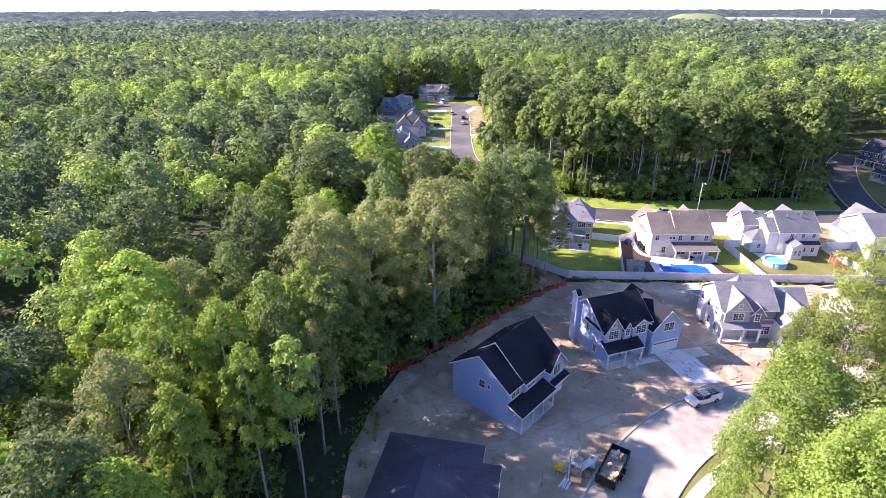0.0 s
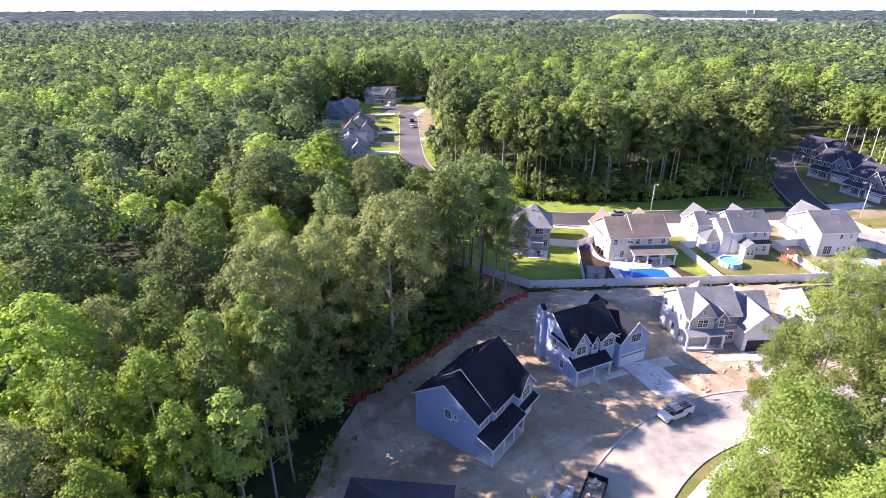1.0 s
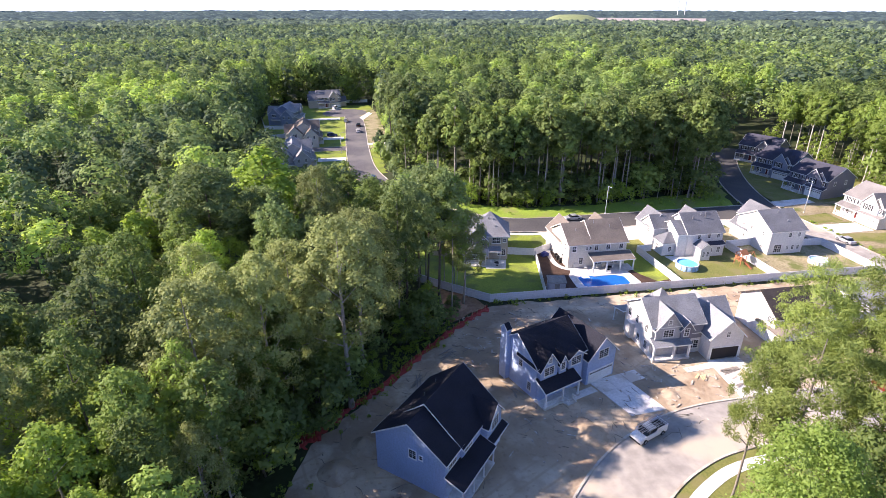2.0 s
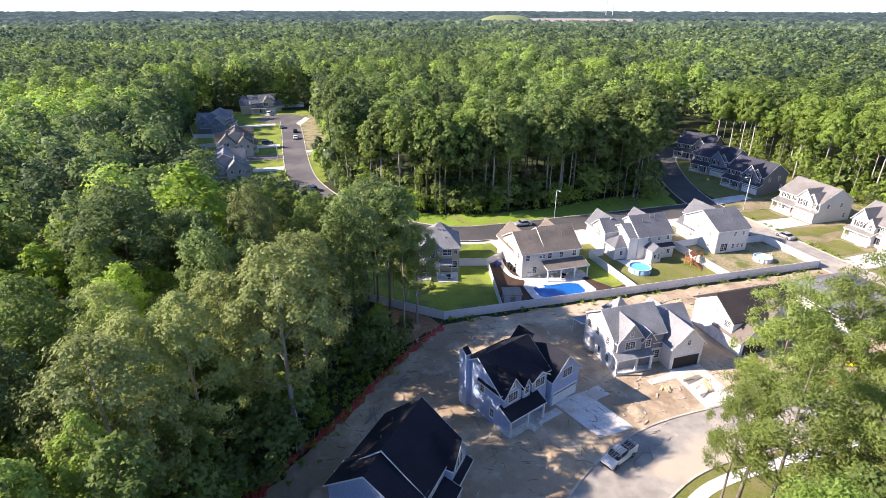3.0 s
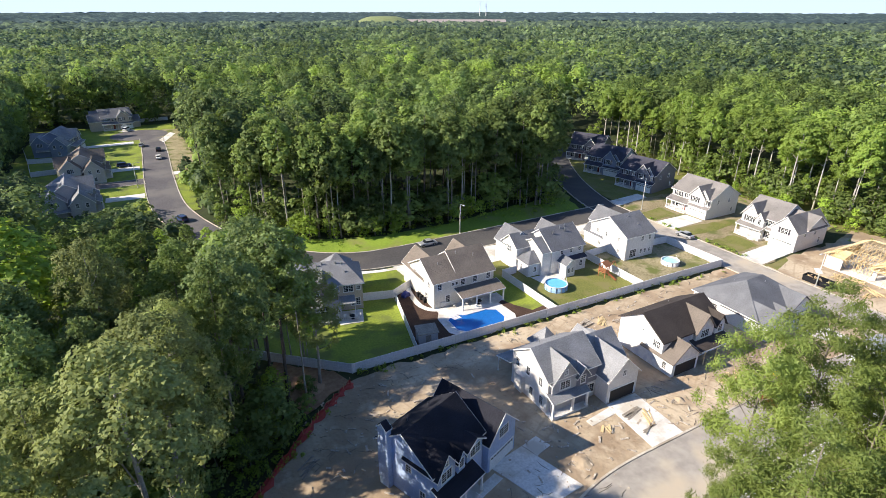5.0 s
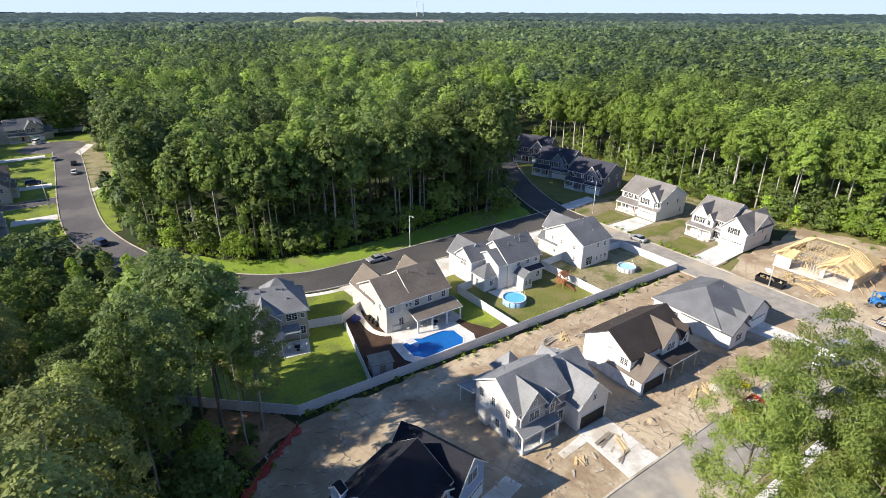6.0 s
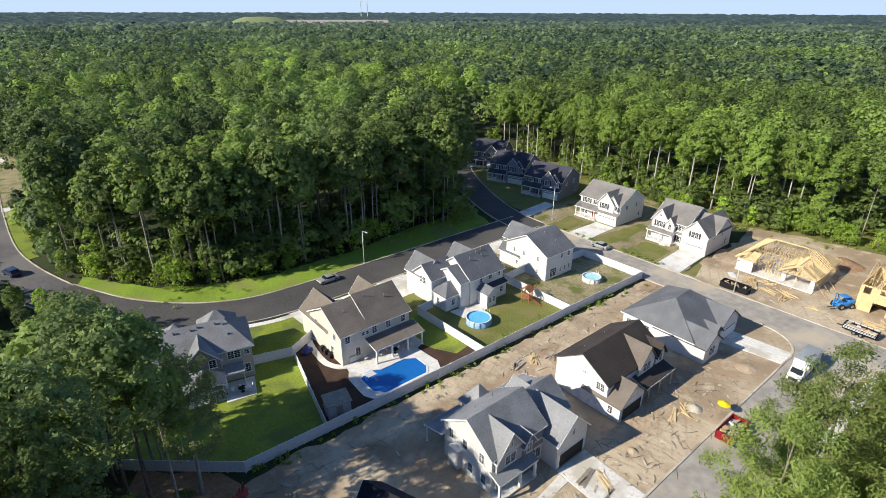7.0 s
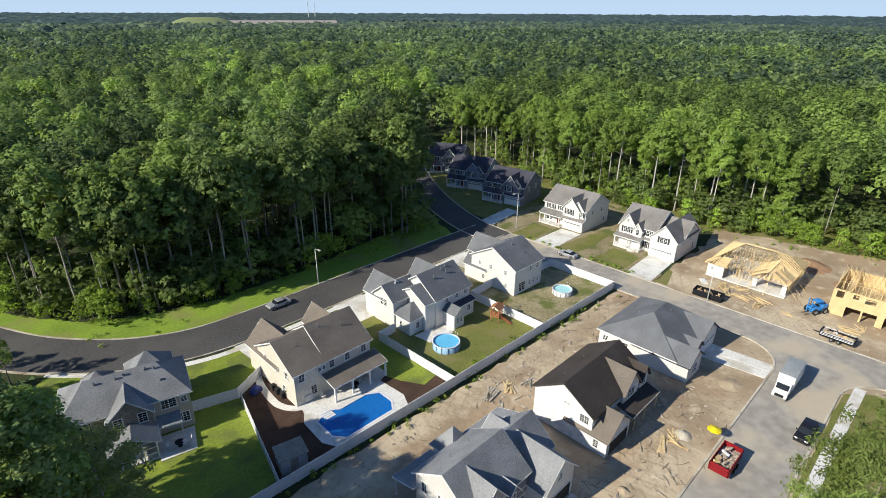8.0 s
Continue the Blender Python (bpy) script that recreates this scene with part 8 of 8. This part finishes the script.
# lit saplings and slim pale trunks along the northern verge, low shrubs under the western trees
rng = random.Random(29)
NORTH_FACE = [(16, 183), (28, 167), (38, 160.5), (50, 157), (70, 156), (90, 157.5), (106, 154.5)]
for (ax, ay), (bx, by) in zip(NORTH_FACE, NORTH_FACE[1:]):
    for k in range(int(math.hypot(bx - ax, by - ay) / 2.6)):
        t = rng.random()
        plant(rng.choice(("spire", "young", "slim", "young")), ax + (bx - ax) * t + rng.uniform(-1, 1), ay + (by - ay) * t + rng.uniform(-1.0, 2.5), rng.uniform(0.25, 0.75), rng.uniform(0, 360), k, rng.uniform(0.9, 1.3))
for (ax, ay), (bx, by) in zip(NORTH_FACE, NORTH_FACE[1:]):
    for k in range(int(math.hypot(bx - ax, by - ay) / 4.2)):
        t = rng.random()
        plant("face", ax + (bx - ax) * t + rng.uniform(-1, 1), ay + (by - ay) * t + rng.uniform(0.0, 3.0), rng.uniform(0.82, 1.05), rng.uniform(0, 360), k)
for k in range(110):
    x, y = rng.uniform(-48, 4), rng.uniform(20, 90)
    if inside(x + 1.5, y - 1.5, WEST_WOODS) or (x < -21.5 and y < 62):
        plant("shrub", x, y, rng.uniform(0.5, 1.1), rng.uniform(0, 360), k, rng.uniform(1.0, 1.5))

for k in range(16):
    plant("shrub", rng.uniform(10, 19), rng.uniform(99.5, 109), rng.uniform(0.15, 0.42), rng.uniform(0, 360), k, 1.3)

# young trees and shrubs along the edges of the woods
rng = random.Random(9)
EDGES = [[(-22, 56), (-17, 64.5), (-11, 68), (-5.5, 75.5), (0, 83), (7, 91.5), (14, 99)], [(28, 165), (38, 159), (50, 155.5), (70, 154.5), (90, 158), (108, 160.5)], [(163, 146), (164, 128), (165, 103), (169, 88), (172, 72), (178, 45)]]
for line in EDGES:
    for (ax, ay), (bx, by) in zip(line, line[1:]):
        for k in range(max(2, int(math.hypot(bx - ax, by - ay) / 3.2))):
            t = rng.random()
            plant("young", ax + (bx - ax) * t + rng.uniform(-2.5, 1.0), ay + (by - ay) * t + rng.uniform(-0.5, 3.0), rng.uniform(0.3, 0.85), rng.uniform(0, 360), k)
for poly, line, n, seed in ((NORTH_WOODS, EDGES[1], 70, 3), (EAST_WOODS, EDGES[2], 40, 4), (WEST_WOODS, EDGES[0], 40, 5)):
    rng = random.Random(seed)
    for k in range(n * 6):
        (ax, ay), (bx, by) = (lambda j: (line[j], line[j + 1]))(rng.randrange(len(line) - 1))
        t = rng.random()
        x, y = ax + (bx - ax) * t + rng.uniform(-14, 14), ay + (by - ay) * t + rng.uniform(-4, 14)
        if inside(x, y, poly) and n:
            n -= 1
            plant("shrub", x, y, rng.uniform(0.6, 1.35), rng.uniform(0, 360), k, rng.uniform(1.0, 1.4))
for group in KINDS.values():
    for src in group:
        for o in (*src.children, src):
            bpy.data.objects.remove(o)


# ---- the rest of the woods, too many to count ----
def near_line(x, y, a, b, reach=11.0):
    dx, dy = b[0] - a[0], b[1] - a[1]
    t = max(0.0, min(1.0, ((x - a[0]) * dx + (y - a[1]) * dy) / (dx * dx + dy * dy)))
    return math.hypot(x - a[0] - t * dx, y - a[1] - t * dy) < reach


def wood_mass(name, trees, per_tree, size, material, label, border=(), clumps=13):
    """Domed crowns of leaf clumps, one beside the other, each with a tone of its own; those on the border are leafy to the ground."""
    nr = np.random.default_rng(77)
    chunks, tones = [], []
    for x, y, hgt, rad in trees:
        edge = any(near_line(x, y, a, b) for a, b in border)
        tone = nr.random()
        tall = nr.uniform(1.5, 2.2) if tone < 0.4 else nr.uniform(0.9, 1.5)
        rad = rad * (0.82 if tone < 0.4 else 1.0)
        mid = hgt - rad * tall
        lobes = [(x, y, mid, rad * 0.72), (x, y, mid + rad * (tall - 0.75), rad * 0.5)]
        z = 1 - 1.25 * (np.arange(clumps) + nr.random(clumps)) / clumps
        a = np.arange(clumps) * 2.39996 + nr.random() * 6.28
        out = np.sqrt(np.maximum(0.0, 1 - z * z)) * rad * nr.uniform(0.62, 0.95, clumps)
        size_of = rad * nr.uniform(0.26, 0.42, clumps)
        lobes += list(zip(x + np.cos(a) * out, y + np.sin(a) * out, mid + z * rad * tall * nr.uniform(0.8, 1.0, clumps) - size_of * 0.7, size_of))
        for _ in range(11 if edge else 0):
            a, q = nr.uniform(0, 6.28), rad * math.sqrt(nr.random()) * 0.8
            lobes.append((x + math.cos(a) * q, y + math.sin(a) * q, hgt * nr.uniform(0.06, 0.7), rad * nr.uniform(0.3, 0.5)))
        k = per_tree * (2 if edge else 1)
        fine = max(0.5, min(1.0, math.hypot(x, y - 20) / 150))
        k = int(k / fine ** 2)
        chunks.append(leaves(nr, lobes, k, size * fine, 0.0, 0.0, 0.22, 1.0, (x, y, mid - rad * 0.5), 3))
        tones.append(np.full(k, tone))
    ob = new(name, leaf_mesh(name, np.concatenate(chunks), material))
    at = ob.data.attributes.new("tone", "FLOAT", "FACE")
    at.data.foreach_set("value", np.concatenate(tones).astype(np.float32))
    return tagged(ob, label, "woods", kind="stuff")


# mid_w also takes unseen trees west of the view, added for their shade
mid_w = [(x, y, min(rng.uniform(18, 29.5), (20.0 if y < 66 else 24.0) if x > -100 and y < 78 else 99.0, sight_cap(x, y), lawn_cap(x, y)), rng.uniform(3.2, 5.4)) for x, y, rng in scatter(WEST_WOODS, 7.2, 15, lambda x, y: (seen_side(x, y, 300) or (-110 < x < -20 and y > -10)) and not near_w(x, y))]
mid_n = [(x, y, rng.uniform(21, 31), rng.uniform(3.6, 5.6)) for x, y, rng in scatter(NORTH_WOODS, 7.0, 16, lambda x, y: seen_side(x, y, 360) and not near_n(x, y))]
mid_e = [(x, y, rng.uniform(21, 27.5), rng.uniform(3.9, 6.0)) for x, y, rng in scatter(EAST_WOODS, 7.0, 17, lambda x, y: seen_side(x, y, 330) and not near_e(x, y))]
rng = random.Random(52)
fringe = [(rng.uniform(-62, -46), rng.uniform(204, 352), rng.uniform(12, 26), rng.uniform(2.8, 4.8)) for _ in range(110)] + [(rng.uniform(-66, 60), rng.uniform(359, 378), rng.uniform(14, 27), rng.uniform(2.8, 4.8)) for _ in range(110)]
fringe += [(rng.uniform(12.5, 17) - (y0 - 180) * 0.02, y0, rng.uniform(4, 13), rng.uniform(1.8, 3.0)) for y0 in (184, 189, 194, 199, 204, 209, 214, 219, 224, 229, 234)]
fringe += [(rng.uniform(17.5, 20), 236 + 3.4 * k, rng.uniform(4, 15), rng.uniform(1.8, 3.2)) for k in range(34)]
fringe += [(rng.uniform(20, 26), rng.uniform(255, 352), rng.uniform(8, 24), rng.uniform(2.4, 4.2)) for _ in range(45)]
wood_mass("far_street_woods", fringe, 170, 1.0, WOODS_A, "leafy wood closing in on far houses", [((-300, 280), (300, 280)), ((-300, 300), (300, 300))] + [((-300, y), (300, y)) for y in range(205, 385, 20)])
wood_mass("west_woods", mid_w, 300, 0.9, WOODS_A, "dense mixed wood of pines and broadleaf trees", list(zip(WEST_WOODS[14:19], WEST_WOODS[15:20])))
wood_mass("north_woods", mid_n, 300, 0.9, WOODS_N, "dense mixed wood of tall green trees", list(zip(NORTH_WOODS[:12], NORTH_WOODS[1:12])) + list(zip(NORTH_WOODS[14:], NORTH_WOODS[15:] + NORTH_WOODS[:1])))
# Low growth blocks sun under the crowns; its leaf colour carries their shade.
rng = random.Random(58)
low_w = [(x, y, rng.uniform(6, 13), rng.uniform(2.2, 3.2)) for x, y in ((rng.uniform(-64, -14), rng.uniform(30, 100)) for _ in range(520)) if inside(x + 1.0, y - 1.5, WEST_WOODS) and inside(x - 4, y + 3, WEST_WOODS)]
wood_mass("west_understorey", low_w, 60, 0.8, LEAF_SHADED, "dark leafy understorey below tall trees")
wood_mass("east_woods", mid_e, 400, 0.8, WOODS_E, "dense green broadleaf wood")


def canopy_height(x, y):
    """The tops of far trees: domes of uneven height on a jittered grid."""
    cell = 7.5
    gx, gy = np.floor(x / cell), np.floor(y / cell)
    best = np.full(x.shape, 9.0)
    for i in (-1, 0, 1):
        for j in (-1, 0, 1):
            cx, cy = gx + i, gy + j
            h1 = np.modf(np.abs(np.sin(cx * 127.1 + cy * 311.7) * 43758.5453))[0]
            h2 = np.modf(np.abs(np.sin(cx * 269.5 + cy * 183.3) * 43758.5453))[0]
            h3 = np.modf(np.abs(np.sin(cx * 419.2 + cy * 371.9) * 43758.5453))[0]
            d2 = (x - (cx + h1) * cell) ** 2 + (y - (cy + h2) * cell) ** 2
            best = np.maximum(best, 13 + 12 * h3 + 4.5 * (1 - d2 / 22.0))
    return best + 2.0 * np.sin(x / 130.0) * np.cos(y / 170.0)


def canopy(name, a0, a1, columns, r0, r1, rows, label, material):
    """One uneven sheet of far tree tops, from distance r0 to r1 and bearing a0 to a1."""
    nr = np.random.default_rng(5)
    ang = np.radians(np.linspace(a0, a1, columns))
    rad = r0 * (r1 / r0) ** (np.linspace(0, 1, rows))
    A, R = np.meshgrid(ang, rad, indexing="ij")
    R = R * (1 + nr.uniform(-0.0015, 0.0015, R.shape))
    x, y = 4 + R * np.sin(A), 10 + R * np.cos(A)
    z = canopy_height(x, y) + nr.uniform(-1.6, 1.6, x.shape)
    bearing = np.degrees(A)
    field = (bearing > 24.0) & (bearing < 34.3) & (R > 1460) & (R < 2050)
    z = np.where(field, 12.0, z) - np.where((R < 1060) & (a1 < 99), 8.0, 0.0)
    v = np.stack([x, y, z], -1).reshape(-1, 3)
    i, j = np.meshgrid(np.arange(columns - 1), np.arange(rows - 1), indexing="ij")
    k = (i * rows + j).ravel()
    q = np.stack([k, k + 1, k + rows + 1, k + rows], 1)
    me = bpy.data.meshes.new(name)
    me.vertices.add(len(v))
    me.vertices.foreach_set("co", v.astype(np.float32).ravel())
    me.loops.add(q.size)
    me.loops.foreach_set("vertex_index", q.astype(np.int32).ravel())
    me.polygons.add(len(q))
    me.polygons.foreach_set("loop_start", np.arange(0, q.size, 4, dtype=np.int32))
    me.update(calc_edges=True)
    me.materials.append(material)
    return tagged(new(name, me), label, "woods", kind="stuff")


FAR_PLOT = [(-46, 200), (18, 200), (18, 352), (-46, 352)]
rng = random.Random(33)


def far_ring(r0, r1, most):
    """Places, heights and widths of trees between two distances, outside the woods that stand already."""
    out = []
    for k in range(most * 9):
        a = radians(rng.uniform(-50, 94))
        r = math.sqrt(rng.uniform(r0 ** 2, r1 ** 2))
        x, y = 4 + r * math.sin(a), 10 + r * math.cos(a)
        if len(out) < most and not (inside(x, y, FAR_PLOT) or (r < 330 and inside(x, y, WEST_WOODS) and seen_side(x, y, 300)) or inside(x, y, NORTH_WOODS) and seen_side(x, y, 360) or inside(x, y, EAST_WOODS) and seen_side(x, y, 330)):
            out.append((x, y, rng.uniform(21, 28), rng.uniform(4.4, 6.8)))
    return out


# leaf materials step bluer outwards to paint in the haze of distance
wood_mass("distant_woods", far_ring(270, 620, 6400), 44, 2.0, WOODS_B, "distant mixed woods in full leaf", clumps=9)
wood_mass("remote_woods", far_ring(620, 1080, 11000), 15, 3.4, WOODS_R, "remote mixed woods in full leaf, tinted with haze", clumps=6)
canopy("far_canopy", -54, 98, 620, 470, 1500, 130, "far unbroken tree tops with haze in their green", WOODS_C)
canopy("horizon_woods", -54, 98, 460, 1490, 4900, 60, "woods reaching to the horizon, haze blue in their colour", WOODS_D)
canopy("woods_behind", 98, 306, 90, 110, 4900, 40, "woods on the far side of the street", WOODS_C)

# pale field and green mound far off
b = [(4 + r * math.sin(radians(a)), 10 + r * math.cos(radians(a))) for r, a in ((1480, 24.4), (1480, 33.9), (2020, 33.9), (2020, 24.4))]
field = Geo().slab([(x, y, 20.0) for x, y in b], 8.0)
tagged(new("pale_field", field.data("pale_field", STUBBLE)), "pale bare field far off among the woods", "field", kind="structure")
mound = Geo()
mx, my = 4 + 1500 * math.sin(radians(22.1)), 10 + 1500 * math.cos(radians(22.1))
rings = []
for i in range(7):
    f = i / 6
    rings.append([(mx + (22 + 66 * (1 - f)) * math.cos(q * math.pi / 12) * (1 if i < 6 else 0.3), my + (22 + 66 * (1 - f)) * math.sin(q * math.pi / 12) * (1 if i < 6 else 0.3), 14 + 22 * math.sin(f * math.pi / 2)) for q in range(24)])
for i in range(6):
    mound.add(rings[i] + rings[i + 1], [(q, (q + 1) % 24, 24 + (q + 1) % 24, 24 + q) for q in range(24)])
mound.add(rings[6], [tuple(range(24))])
tagged(new("grassy_mound", mound.data("grassy_mound", PALE_MEADOW, True)), "smooth olive green grassy mound far off", "hill", kind="structure")

# slim masts far off over the tree tops
for bearing, tall in ((31.5, 84.0), (32.1, 78.0)):
    mast = thing("radio_mast", pose(4 + 2600 * math.sin(radians(bearing)), 10 + 2600 * math.cos(radians(bearing)), 0.0), "slim grey mast standing over far woods", "mast", "far masts")
    part("shaft", Geo().tube([(0, 0, -0.3), (0, 0, tall * 0.6), (0, 0, tall)], [2.2, 1.5, 0.8], 8), POLE_GREY, mast)
    for z in (tall - 16, tall - 8):
        part("crossarm", Geo().beam((-4.5, 0, z), (4.5, 0, z), 1.0), POLE_GREY, mast)

# tufts of weeds along the fence and the edges of the lots, past counting
rng = random.Random(71)
nr = np.random.default_rng(71)
tufts = []
for (ax, ay), (bx, by), n, w in (((25, 103.6), (36, 103.4), 16, 0.8), ((40, 103.3), (65, 102.6), 18, 0.6), ((66, 102.5), (112, 101.6), 26, 0.7), ((-14.5, 50), (-11.5, 66), 40, 1.4), ((-9, 72), (16, 97.5), 90, 1.2), ((-11.5, 72), (14, 98.5), 150, 0.9), ((121.8, 101), (121.8, 134), 30, 0.4),
                                 ((66.4, 104.4), (87, 104), 40, 0.6), ((161, 102), (163, 140), 60, 3.0), ((166, 90), (172, 60), 50, 3.0), ((30, 158.5), (110, 154), 160, 2.6)):
    for _ in range(n):
        t = rng.random()
        x, y, r = ax + (bx - ax) * t + rng.gauss(0, w), ay + (by - ay) * t + rng.gauss(0, w), rng.uniform(0.15, 0.6)
        tufts.append(leaves(nr, [(x, y, r * 0.5, r)], 26, 0.22, 0.1, 0.0, 0.5))
tagged(new("weed_tufts", leaf_mesh("weed_tufts", np.concatenate(tufts), LEAF_BRIGHT)), "tufts of weeds along fences and lot edges", "weeds", kind="stuff")

# hazy pale blue sky low over the horizon, all round, beyond the woods
sky_paint, sn, sl, sp = node_mat("pale_horizon_sky")
em = sn.new("ShaderNodeEmission")
em.inputs[0].default_value, em.inputs[1].default_value = (0.36, 0.465, 0.64, 1), 1.0
sl.new(em.outputs[0], sn["Material Output"].inputs[0])
low_sky = Geo()
ring = [(4920 * math.cos(q * math.pi / 48), 4920 * math.sin(q * math.pi / 48)) for q in range(96)]
low_sky.add([(x, y, z) for z in (-2, 420) for x, y in ring], [(q, 96 + q, 96 + (q + 1) % 96, (q + 1) % 96) for q in range(96)])
tagged(new("backdrop", low_sky.data("backdrop", sky_paint)), "pale blue hazy sky low over the horizon", "sky", kind="structure")
